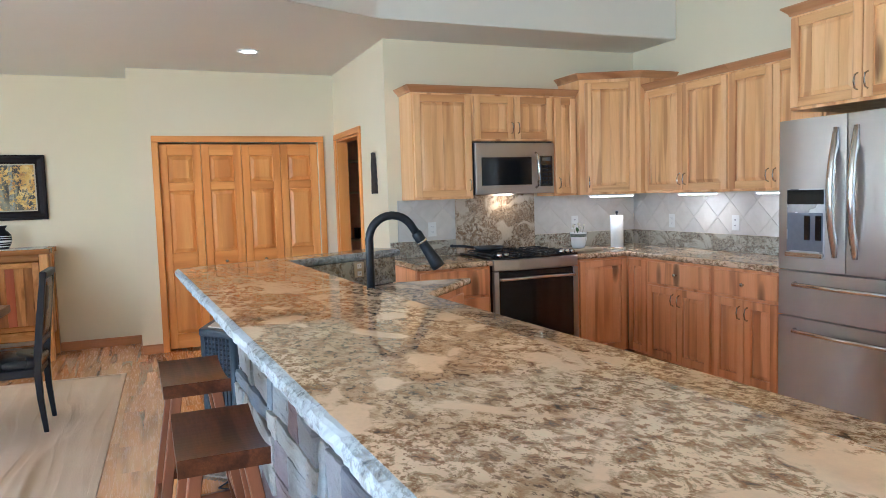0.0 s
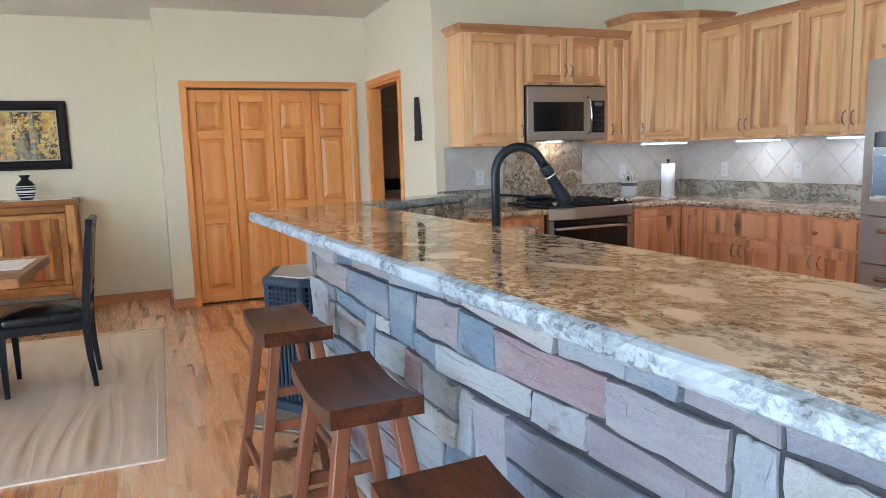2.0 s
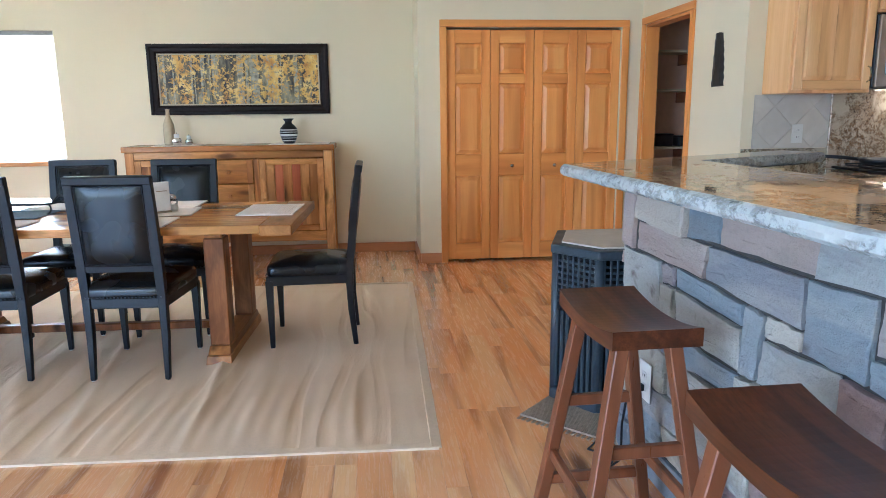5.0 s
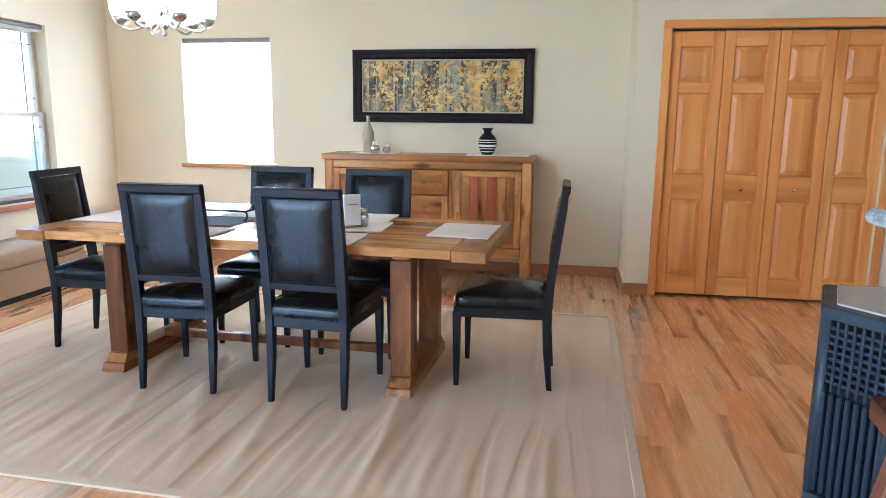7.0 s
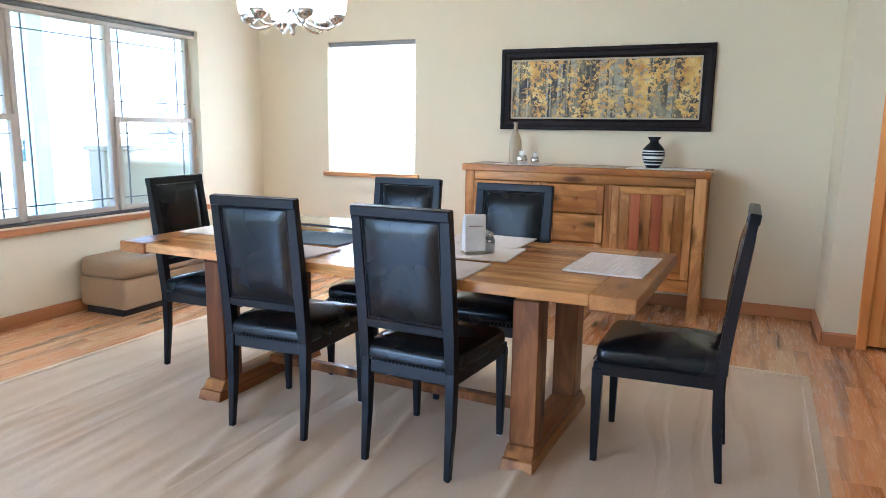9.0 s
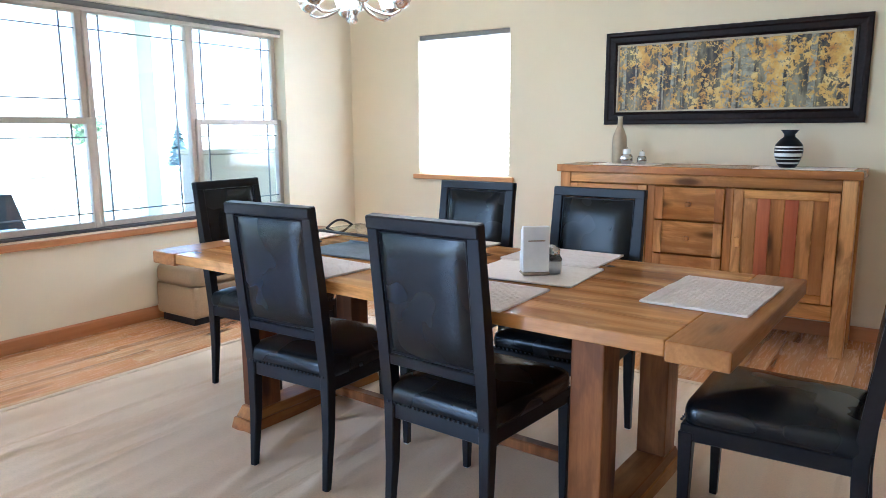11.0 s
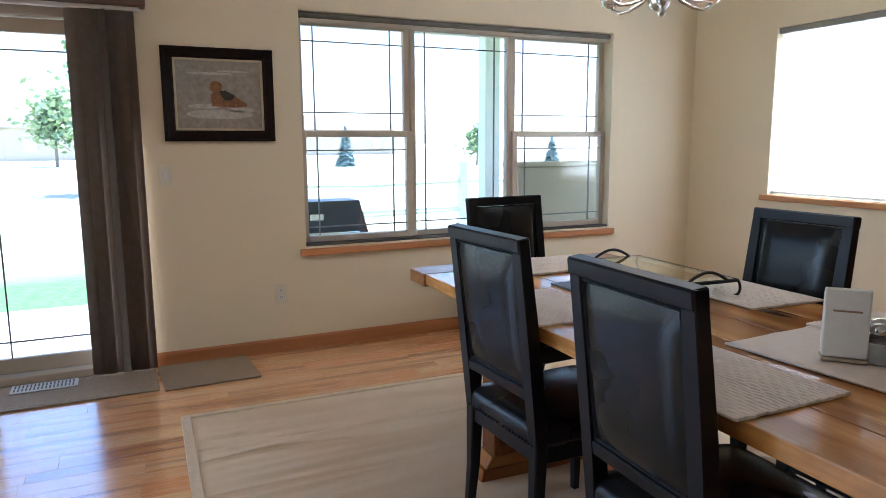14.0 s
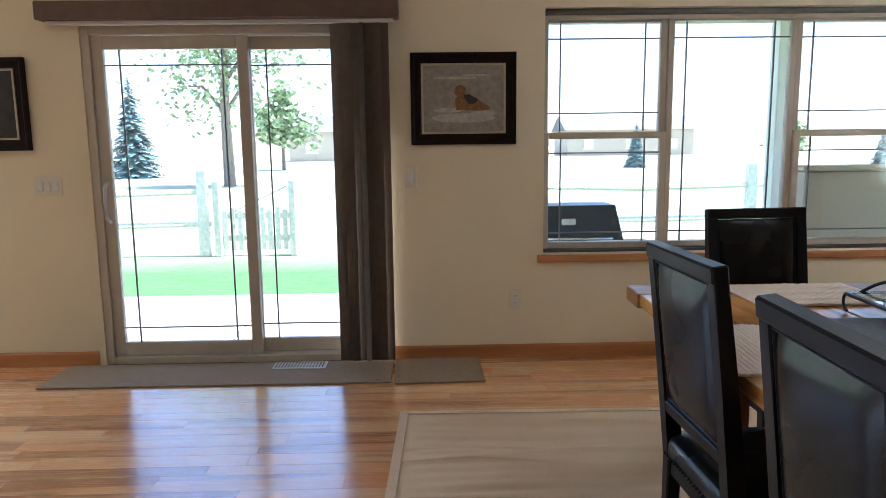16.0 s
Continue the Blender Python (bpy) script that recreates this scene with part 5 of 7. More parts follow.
# carved wooden strip on the pantry wall
cv = thing("wooden_wall_carving", "weathered dark driftwood strip hung on a white wall", "wall decoration", pose(PANTRY - 0.002, 6.25, 1.485))
bm = bmesh.new()
rows = []
for i in range(13):
    z = 0.35 * i / 12
    w0 = 0.075 - 0.03 * (i / 12) + 0.006 * math.sin(i * 2.1)
    w1 = 0.085 - 0.045 * (i / 12) ** 2 + 0.005 * math.sin(i * 3.3 + 1)
    rows.append([bm.verts.new(p) for p in ((0, -w1, z), (-0.02, -w1 * 0.7, z + 0.004), (-0.03, 0.01 * math.sin(i), z), (-0.018, w0 * 0.7, z - 0.003), (0, w0, z))])
for a, b in zip(rows, rows[1:]):
    for k in range(5):
        bm.faces.new((a[k], a[(k + 1) % 5], b[(k + 1) % 5], b[k]))
bm.faces.new(rows[0])
bm.faces.new(rows[-1][::-1])
part("wood_strip", bm, wood("driftwood", (0.10, 0.075, 0.06), (0.06, 0.045, 0.036), (0.02, 0.015, 0.012), "Z", 0.7, 0.4, 1.5, 0.4), cv)

# ---- dining ----
rug = thing("area_rug", "large tan flatwoven rug with painted fold shading and a bound edge", "rug", pose(0, 0, 0))
C = [Vector((-3.36, 4.27)), Vector((0.43, 4.15)), Vector((0.47, 6.93)), Vector((-3.32, 7.02))]
bm = bmesh.new()
nx, ny = 340, 48
grid = []
for i in range(nx + 1):
    row = []
    for j in range(ny + 1):
        u, v = i / nx, j / ny
        p = C[0].lerp(C[1], u).lerp(C[3].lerp(C[2], u), v)
        edge = min(u, 1 - u, v, 1 - v) * 8
        z = 0.006 + min(1, edge) * (0.008 + 0.017 * max(-0.5, noise.noise(Vector((p.x * 8.0 + 0.3 * p.y, p.y * 0.45, 0)))))
        ridge = 1 - abs(noise.noise(Vector((p.x * 2.3 + 0.25 * math.sin(1.3 * p.y), p.y * 0.3, 4.0)))) * 7
        z += min(1, edge) * 0.013 * max(0, ridge) ** 2
        crimp = max(0, 1 - v * 3.2) * (0.75 + 0.6 * noise.noise(Vector((p.x * 0.9, p.y * 1.1, 9.0))))
        z += min(1, edge) * 0.005 * crimp * math.sin(p.x * 82 + 3.2 * noise.noise(Vector((p.x * 1.7, p.y * 1.5, 2.0))))
        row.append(bm.verts.new((p.x, p.y, z)))
    grid.append(row)
for i in range(nx):
    for j in range(ny):
        bm.faces.new((grid[i][j], grid[i + 1][j], grid[i + 1][j + 1], grid[i][j + 1]))
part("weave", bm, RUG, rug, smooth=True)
BIND = woven("rug_binding", (0.78, 0.61, 0.43), (0.64, 0.48, 0.32), 120)
for i in range(4):
    p, q = C[i], C[(i + 1) % 4]
    d = (q - p).normalized()
    n = Vector((-d.y, d.x))
    bm = bmesh.new()
    pts = []
    for r in (p - d * 0.0, q + d * 0.0):
        pts.append([bm.verts.new((*(r + n * o), z)) for o, z in ((-0.012, 0.001), (-0.010, 0.010), (0.03, 0.0125), (0.035, 0.001))])
    for k in range(4):
        bm.faces.new((pts[0][k], pts[0][(k + 1) % 4], pts[1][(k + 1) % 4], pts[1][k]))
    bm.faces.new(pts[0])
    bm.faces.new(pts[1][::-1])
    part("binding", bm, BIND, rug)

FLOOR = 0.011


def cushion(w, d, h, z, y0=0.0, puff=0.03, n=12):
    """A padded block: flat below, crowned above, with soft sides."""
    bm = bmesh.new()
    rings = []
    for f, s in ((0.0, 0.985), (0.25, 1.0), (0.6, 1.0), (0.85, 0.985), (1.0, 0.95)):
        row = []
        for k in range(4 * n):
            a = 2 * math.pi * (k + 0.5) / (4 * n)
            c, sn = math.cos(a), math.sin(a)
            e = 0.18
            x = math.copysign(abs(c) ** e, c) * w / 2 * s
            y = math.copysign(abs(sn) ** e, sn) * d / 2 * s
            row.append(bm.verts.new((x, y + y0, z + h * f)))
        rings.append(row)
    for s in (0.75, 0.45, 0.15):
        rings.append([bm.verts.new((v.co.x * s / 0.95, (v.co.y - y0) * s / 0.95 + y0, z + h + puff * (1 - s * s))) for v in rings[4]])
    for a, b in zip(rings, rings[1:]):
        for k in range(4 * n):
            bm.faces.new((a[k], a[(k + 1) % (4 * n)], b[(k + 1) % (4 * n)], b[k]))
    bm.faces.new(rings[0][::-1])
    bm.faces.new(rings[-1])
    return bm


def chair(m):
    """Black dining chair, facing +y."""
    c = thing("dining_chair", "black dining chair with a padded leather seat and back", "chair", m, "chairs round the table")
    W, WF, BY, FYY = 0.412, 0.455, -0.235, 0.235
    wide = lambda y: (W + (WF - W) * (y - BY) / (FYY - BY)) / 2
    for sx in (-1, 1):
        x = sx * (WF / 2 - 0.021)
        part("front_leg", taper(0.006, 0.40, (x - 0.0125, FYY - 0.0125), (x + 0.0125, FYY + 0.0125), (x - 0.021, FYY - 0.021), (x + 0.021, FYY + 0.021)), EBONY, c)
        part("glide", lathe([(0, 0), (0.011, 0), (0.011, 0.0065), (0, 0.0065)], 10), WHITE, c, m=pose(x, FYY, 0))
        x = sx * (W / 2 - 0.021)
        bm = bmesh.new()
        rows = []
        for z, y, t, e in ((0.006, BY, 0.0135, 0.013), (0.22, BY + 0.02, 0.018, 0.018), (0.42, BY + 0.025, 0.022, 0.021), (0.55, BY + 0.012, 0.021, 0.021), (0.75, BY - 0.010, 0.020, 0.021), (1.034, BY - 0.046, 0.017, 0.021)):
            rows.append([bm.verts.new(p) for p in ((x - e, y - t, z), (x + e, y - t, z), (x + e, y + t, z), (x - e, y + t, z))])
        for a, b in zip(rows, rows[1:]):
            for k in range(4):
                bm.faces.new((a[k], a[(k + 1) % 4], b[(k + 1) % 4], b[k]))
        bm.faces.new(rows[0][::-1])
        bm.faces.new(rows[-1])
        hard = [e for e in bm.edges if abs(e.verts[0].co.z - e.verts[1].co.z) > 0.1]
        bmesh.ops.bevel(bm, geom=hard, offset=0.004, segments=1, affect="EDGES")
        part("back_post", bm, EBONY, c)
        part("glide", lathe([(0, 0), (0.011, 0), (0.011, 0.0065), (0, 0.0065)], 10), WHITE if sx < 0 else EBONY, c, m=pose(x, BY, 0))
    y0, y1 = BY + 0.012, FYY + 0.016
    part("apron", prism([(-wide(y0) + 0.004, y0), (wide(y0) - 0.004, y0), (wide(y1) - 0.004, y1), (-wide(y1) + 0.004, y1)], 0.372, 0.425, 0.004, 1), EBONY, c)
    bm = cushion(1.0, 0.485, 0.062, 0.425, 0.008, 0.036)
    for v in bm.verts:
        v.co.x *= 2 * wide(v.co.y) + 0.006
    seat = part("seat", bm, LEATHER, c, "black leather seat", smooth=True)
    for yy in (BY + 0.0, FYY + 0.0175):
        span = wide(yy) - 0.022
        for k in range(22):
            x = -span + 2 * span * k / 21
            part("nail", box((x - 0.003, yy - 0.003, 0.428), (x + 0.003, yy + 0.003, 0.434)), IRON, seat)
    tilt = Matrix.Translation((0, BY + 0.010, 0.562)) @ Matrix.Rotation(radians(6.9), 4, "X")
    fw = 0.036
    h = 0.478
    part("back_rail", box((-W / 2 + 0.041, -0.019, 0.0), (W / 2 - 0.041, 0.019, fw), 0.004), EBONY, c, m=tilt)
    part("back_rail", box((-W / 2 + 0.0, -0.0205, h - fw - 0.006), (W / 2 - 0.0, 0.0205, h), 0.005), EBONY, c, m=tilt)
    pw, ph = W - 0.086, h - 2 * fw - 0.008
    bm = bmesh.new()
    nn = 16
    for side in (-1, 1):
        g = []
        for i in range(nn + 1):
            r = []
            for j in range(nn + 1):
                u, v = 2 * i / nn - 1, 2 * j / nn - 1
                puff = 0.006 + 0.018 * (1 - abs(u) ** 6) * (1 - abs(v) ** 6)
                r.append(bm.verts.new((u * pw / 2, side * puff * (1 if side < 0 else 1.3), fw + 0.001 + (v + 1) / 2 * ph)))
            g.append(r)
        for i in range(nn):
            for j in range(nn):
                bm.faces.new((g[i][j], g[i + 1][j], g[i + 1][j + 1], g[i][j + 1]))
    pad = part("back_pad", bm, LEATHER, c, "black leather back pad", m=tilt, smooth=True)
    for x0, x1, z0, z1 in ((-pw / 2, pw / 2, fw, fw + 0.008), (-pw / 2, pw / 2, fw + ph - 0.008, fw + ph), (-pw / 2, -pw / 2 + 0.008, fw, fw + ph), (pw / 2 - 0.008, pw / 2, fw, fw + ph)):
        part("welt", box((x0, -0.0125, z0), (x1, 0.0125, z1), 0.003), EBONY, pad)
    return c


ch = chair(pose(-1.75, 5.315, FLOOR, 0, 0, 2))
copy_thing(ch, pose(-1.04, 5.275, FLOOR, 0, 0, -3))
copy_thing(ch, pose(-0.165, 5.638, FLOOR, 0, 0, 90))
copy_thing(ch, pose(-2.57, 5.755, FLOOR, 0, 0, -87))
copy_thing(ch, pose(-1.683, 6.05, FLOOR, 0, 0, 181))
copy_thing(ch, pose(-1.028, 5.975, FLOOR, 0, 0, 180))

# table
TX0, TX1, TY0, TY1, TZ = -1.213, 1.213, -0.49, 0.49, 0.78
tb = thing("trestle_table", "reclaimed wood trestle dining table with a thick plank top", "table", pose(-1.415, 5.615, 0, 0, 0, -2.0))
rt = random.Random(7)
ys = [TY0, TY0 + 0.18, TY0 + 0.39, TY0 + 0.58, TY0 + 0.79, TY1]
for a, b in zip(ys, ys[1:]):
    part("top_plank", box((TX0 + 0.162, a + 0.0015, TZ - 0.044), (TX1 - 0.162, b - 0.0015, TZ - rt.uniform(0, 0.0015)), 0.004, 2), RUSTIC_X, tb)
for x0, x1 in ((TX0, TX0 + 0.16), (TX1 - 0.16, TX1)):
    part("breadboard_end", box((x0, TY0 - 0.006, TZ - 0.054), (x1, TY1 + 0.006, TZ + 0.0005), 0.006, 2), RUSTIC_Y, tb)
for cx in (0.778, -0.788):
    part("foot_beam", taper(0.010, 0.062, (cx - 0.068, -0.40), (cx + 0.068, 0.43), (cx - 0.064, -0.385), (cx + 0.064, 0.415)), RUSTIC_Y, tb)
    part("foot_cap", taper(0.0625, 0.105, (cx - 0.060, -0.375), (cx + 0.060, 0.405), (cx - 0.056, -0.345), (cx + 0.056, 0.375)), RUSTIC_Y, tb)
    part("head_beam", box((cx - 0.045, -0.33, TZ - 0.09), (cx + 0.045, 0.36, TZ - 0.0455), 0.006), RUSTIC_Y, tb)
    for y0, y1 in ((-0.335, -0.215), (0.245, 0.365)):
        part("post", box((cx - 0.053, y0, 0.1055), (cx + 0.053, y1, TZ - 0.091), 0.006, 2), POSTW, tb)
part("stretcher", box((-0.73, -0.02, 0.106), (0.72, 0.03, 0.15), 0.006), POSTW, tb)


def placemat(x, y, w, d, rz, mat=MAT_CLOTH, label="woven beige placemat on the table", z=TZ + 0.001):
    p = thing("placemat", label, "placemat", pose(x, y, z, 0, 0, rz), "placemats")
    bm = bmesh.new()
    ribbed = mat is MAT_CLOTH
    nx, ny = (72, 90) if ribbed else (24, 18)
    g = []
    sd = rt.random() * 20
    for i in range(nx + 1):
        r = []
        for j in range(ny + 1):
            u, v = (i / nx - 0.5) * w, (j / ny - 0.5) * d
            e = 0.003 * noise.noise(Vector((u * 30 + sd, v * 30, 3)))
            zz = 0.004 + 0.0025 * noise.noise(Vector((u * 14 + sd, v * 14, 0)))
            if ribbed:
                a, b = (u, v) if w > d else (v, u)
                row = math.floor(b / 0.0145)
                cord = abs(math.sin(math.pi * b / 0.0145)) ** 0.6
                knot = abs(math.sin(math.pi * (a / 0.034 + 0.5 * (row % 2) + 0.1 * noise.noise(Vector((a * 40, row, sd))))))
                zz += 0.0042 * cord * (0.45 + 0.55 * knot ** 0.6)
            r.append(bm.verts.new((u + e, v + e, zz)))
        g.append(r)
    for i in range(nx):
        for j in range(ny):
            bm.faces.new((g[i][j], g[i + 1][j], g[i + 1][j + 1], g[i][j + 1]))
    rim = [g[i][0] for i in range(nx + 1)] + [g[nx][j] for j in range(1, ny + 1)] + [g[i][ny] for i in range(nx - 1, -1, -1)] + [g[0][j] for j in range(ny - 1, 0, -1)]
    low = [bm.verts.new((v.co.x, v.co.y, 0.0)) for v in rim]
    for k in range(len(rim)):
        q = (k + 1) % len(rim)
        bm.faces.new((low[k], low[q], rim[q], rim[k]))
    part("cloth", bm, mat, p)
    for s in (-1, 1):
        part("hem", box((-w / 2, s * d / 2 - 0.006, 0.0005), (w / 2, s * d / 2 + 0.006, 0.007), 0.002), mat, p)
    return p


placemat(-0.395, 5.645, 0.31, 0.44, -3)
placemat(-1.07, 5.25, 0.44, 0.32, 0)
placemat(-1.80, 5.27, 0.44, 0.32, -4)
placemat(-2.42, 5.72, 0.33, 0.45, 0)
placemat(-1.665, 6.00, 0.42, 0.30, -3)
placemat(-1.07, 5.985, 0.40, 0.31, 0)
PLAIN_CLOTH = woven("plain_runner", (0.95, 0.86, 0.79), (0.86, 0.75, 0.67), 150)
placemat(-1.03, 5.645, 0.42, 0.33, 3, PLAIN_CLOTH, "smooth taupe cloth mat at the middle of the table")
placemat(-1.86, 5.66, 0.44, 0.32, 0, BLUE_CLOTH, "blue-grey cloth mat under an iron tray")

mn = thing("menu_card_holder", "stack of white cards in a napkin stand", "card holder", pose(-1.0, 5.60, TZ + 0.009, 0, 0, 40))
for k in range(2):
    part("card", box((-0.048, -0.024 + k * 0.027, 0.009), (0.048, 0.0 + k * 0.027, 0.172 - 0.012 * k), 0.004, 2), PAPER, mn, m=pose(0, 0, 0, -2 + 4 * k, 0, 0))
part("stand", box((-0.05, -0.03, 0), (0.05, 0.03, 0.008), 0.003), CREAM, mn)
part("text_bar", box((-0.03, -0.0262, 0.12), (0.03, -0.0235, 0.124)), plain("tan_ink", (0.35, 0.25, 0.16), 0.7), mn)
for k, (x, y) in enumerate(((-0.945, 5.645), (-0.975, 5.685))):
    sh = thing("salt_shaker", "small glass shaker with a metal lid", "shaker", pose(x, y, TZ + 0.009), "salt and pepper")
    part("jar", lathe([(0, 0), (0.022, 0.0), (0.026, 0.01), (0.026, 0.055), (0.018, 0.07), (0, 0.07)], 18), CLEAR, sh, smooth=True)
    part("contents", lathe([(0, 0.003), (0.0215, 0.003), (0.0225, 0.04 - 0.01 * k), (0, 0.042 - 0.01 * k)], 16), CERAMIC if k == 0 else JOINT, sh, smooth=True)
    part("lid", lathe([(0.019, 0.0705), (0.02, 0.085), (0.012, 0.094), (0, 0.096)], 16), CHROME, sh, "domed metal lid", smooth=True)
tr = thing("iron_tray", "wrought iron and glass serving tray with curled handles", "tray", pose(-1.90, 5.83, TZ + 0.009, 0, 0, -4))
z = 0.050
loop = [(-0.27, -0.13, z), (0.27, -0.13, z), (0.27, 0.13, z), (-0.27, 0.13, z), (-0.27, -0.13, z)]
for a, b in zip(loop, loop[1:]):
    part("rim", tube([a, b], 0.006, 8), IRON, tr, smooth=True)
part("glass_top", box((-0.265, -0.125, z + 0.001), (0.265, 0.125, z + 0.006)), glass("tray_glass", (0.75, 0.82, 0.80)), tr, "clear glass top")
for sx in (-1, 1):
    part("handle", tube([(sx * 0.27, -0.09 + 0.18 * k / 12, z + 0.036 * math.sin(math.pi * k / 12)) for k in range(13)], 0.0055, 8), IRON, tr, smooth=True)
    for sy in (-1, 1):
        part("scroll_foot", tube([(sx * 0.27, sy * 0.13, z)] + [(sx * 0.27 + sx * 0.012 * math.sin(a), sy * 0.13, z - 0.008 * a + 0.012 * (math.cos(a) - 1)) for a in [k * 0.55 for k in range(1, 10)]], 0.005, 8), IRON, tr, smooth=True)

# sideboard
SX0, SX1, SY0, SY1, SZ = -1.95, -0.145, 7.80, 8.262, 1.065
sb = thing("sideboard", "reclaimed wood sideboard with two doors and three drawers", "sideboard", pose(0, 0, 0))
part("top", box((SX0, SY0 - 0.015, SZ - 0.048), (SX1, SY1, SZ), 0.006, 2), RUSTIC_X, sb)
for x0, x1 in ((SX0 + 0.02, SX0 + 0.095), (SX1 - 0.095, SX1 - 0.02)):
    for y0 in (SY0 + 0.005, SY1 - 0.085):
        part("leg", box((x0, y0, 0.0), (x1, y0 + 0.075, SZ - 0.049), 0.006, 2), RUSTIC_Z, sb)
L, R = SX0 + 0.096, SX1 - 0.096
part("back", box((L, SY1 - 0.03, 0.24), (R, SY1 - 0.008, SZ - 0.049)), RUSTIC_X, sb)
part("bottom", box((L, SY0 + 0.03, 0.235), (R, SY1 - 0.031, 0.262)), RUSTIC_X, sb)
for x0, x1 in ((SX0 + 0.035, SX0 + 0.06), (SX1 - 0.06, SX1 - 0.035)):
    part("side_panel", box((x0, SY0 + 0.081, 0.24), (x1, SY1 - 0.086, SZ - 0.049)), RUSTIC_Z, sb)
for z0, z1 in ((0.21, 0.30), (SZ - 0.115, SZ - 0.049)):
    part("rail", box((L, SY0 + 0.008, z0), (R, SY0 + 0.029, z1), 0.004), RUSTIC_X, sb)
d0, d1 = L + 0.53, R - 0.56
for x in (d0, d1 - 0.05):
    part("divider", box((x, SY0 + 0.008, 0.301), (x + 0.05, SY0 + 0.029, SZ - 0.116), 0.004), RUSTIC_Z, sb)
z0, z1 = 0.305, SZ - 0.120
for k in range(3):
    a, b = z0 + (z1 - z0) * k / 3, z0 + (z1 - z0) * (k + 1) / 3
    dr = part("drawer", box((d0 + 0.053, SY0 + 0.002, a + 0.004), (d1 - 0.053, SY0 + 0.03, b - 0.004), 0.005, 2), RUSTIC_X, sb)
    part("drawer_frame", box((d0 + 0.053, SY0 - 0.004, a + 0.004), (d0 + 0.105, SY0 + 0.0015, b - 0.004), 0.002), RUSTIC_Z, dr)
    part("drawer_frame", box((d1 - 0.105, SY0 - 0.004, a + 0.004), (d1 - 0.053, SY0 + 0.0015, b - 0.004), 0.002), RUSTIC_Z, dr)
    part("knob", box(((d0 + d1) / 2 - 0.016, SY0 - 0.024, (a + b) / 2 - 0.014), ((d0 + d1) / 2 + 0.016, SY0 + 0.0015, (a + b) / 2 + 0.014), 0.006, 2), RUSTIC_Z, dr, "wooden knob")
for x0, x1, hx in ((L + 0.003, d0 - 0.003, d0 - 0.035), (d1 + 0.003, R - 0.003, d1 + 0.035)):
    dr = part("door", box((x0, SY0 + 0.010, z0), (x1, SY0 + 0.03, z1), 0.002), RUSTIC_X, sb)
    n = 6
    for k in range(n):
        a, b = x0 + 0.055 + (x1 - x0 - 0.11) * k / n, x0 + 0.055 + (x1 - x0 - 0.11) * (k + 1) / n
        part("board", box((a + 0.001, SY0 + 0.003 + 0.002 * (k % 2), z0 + 0.05), (b - 0.001, SY0 + 0.0098, z1 - 0.05), 0.002), RED_BOARD if k in (1, 3) else RUSTIC_Z, dr)
    for a, b, c, e, mt in ((x0, x0 + 0.055, z0, z1, RUSTIC_Z), (x1 - 0.055, x1, z0, z1, RUSTIC_Z), (x0 + 0.055, x1 - 0.055, z0, z0 + 0.05, RUSTIC_X), (x0 + 0.055, x1 - 0.055, z1 - 0.05, z1, RUSTIC_X)):
        part("frame_board", box((a, SY0 - 0.004, c), (b, SY0 + 0.0098, e), 0.003), mt, dr)
    part("pull", box((hx - 0.016, SY0 - 0.022, 0.60), (hx + 0.016, SY0 - 0.0045, 0.66), 0.005), RUSTIC_Z, dr, "wooden pull block")

for x, w in ((-1.52, 0.40), (-0.46, 0.52)):
    rn = thing("table_runner", "pale cloth runner on a sideboard", "cloth", pose(x, 8.0, SZ + 0.0005), "sideboard cloths")
    part("cloth", box((-w / 2, -0.14, 0), (w / 2, 0.14, 0.003), 0.001), PLAIN_CLOTH, rn)
bt = thing("bottle_vase", "tall cream ceramic bottle vase", "vase", pose(-1.60, 8.02, SZ + 0.004))
part("body", lathe([(0, 0), (0.042, 0), (0.048, 0.02), (0.050, 0.13), (0.046, 0.18), (0.03, 0.225), (0.018, 0.25), (0.015, 0.30), (0.019, 0.315), (0.012, 0.315), (0.011, 0.25), (0, 0.22)], 28), CREAM, bt, smooth=True)
for x, y, r, h in ((-1.52, 7.95, 0.042, 0.065), (-1.42, 7.96, 0.032, 0.055)):
    cd = thing("candle_holder", "mercury glass candle holder with a white candle", "candle", pose(x, y, SZ + 0.004), "candles on the sideboard")
    part("cup", lathe([(0, 0), (r * 0.7, 0), (r, h * 0.35), (r, h * 0.7), (r * 0.75, h), (r * 0.7, h), (r * 0.9, h * 0.6), (0, h * 0.2)], 22), CHROME, cd, smooth=True)
    part("candle", lathe([(0, h * 0.3), (r * 0.55, h * 0.3), (r * 0.55, h * 1.5), (r * 0.3, h * 1.55), (0, h * 1.5)], 18), CERAMIC, cd, "white wax candle", smooth=True)
    part("wick", tube([(0, 0, h * 1.5), (0.002, 0, h * 1.7)], 0.0015, 6), IRON, cd)
vs = thing("striped_vase", "black and white banded pottery vase", "vase", pose(-0.555, 8.02, SZ + 0.004))
prof = [(0.045, 0.0), (0.062, 0.03), (0.076, 0.07), (0.080, 0.10), (0.074, 0.135), (0.05, 0.165), (0.032, 0.18), (0.03, 0.195), (0.05, 0.222)]
part("body", lathe([(0, 0)] + prof + [(0.046, 0.222), (0.026, 0.195), (0, 0.18)], 32), EBONY, vs, smooth=True)


def ring_at(z):
    for (r0, z0), (r1, z1) in zip(prof, prof[1:]):
        if z0 <= z <= z1:
            return r0 + (r1 - r0) * (z - z0) / (z1 - z0)


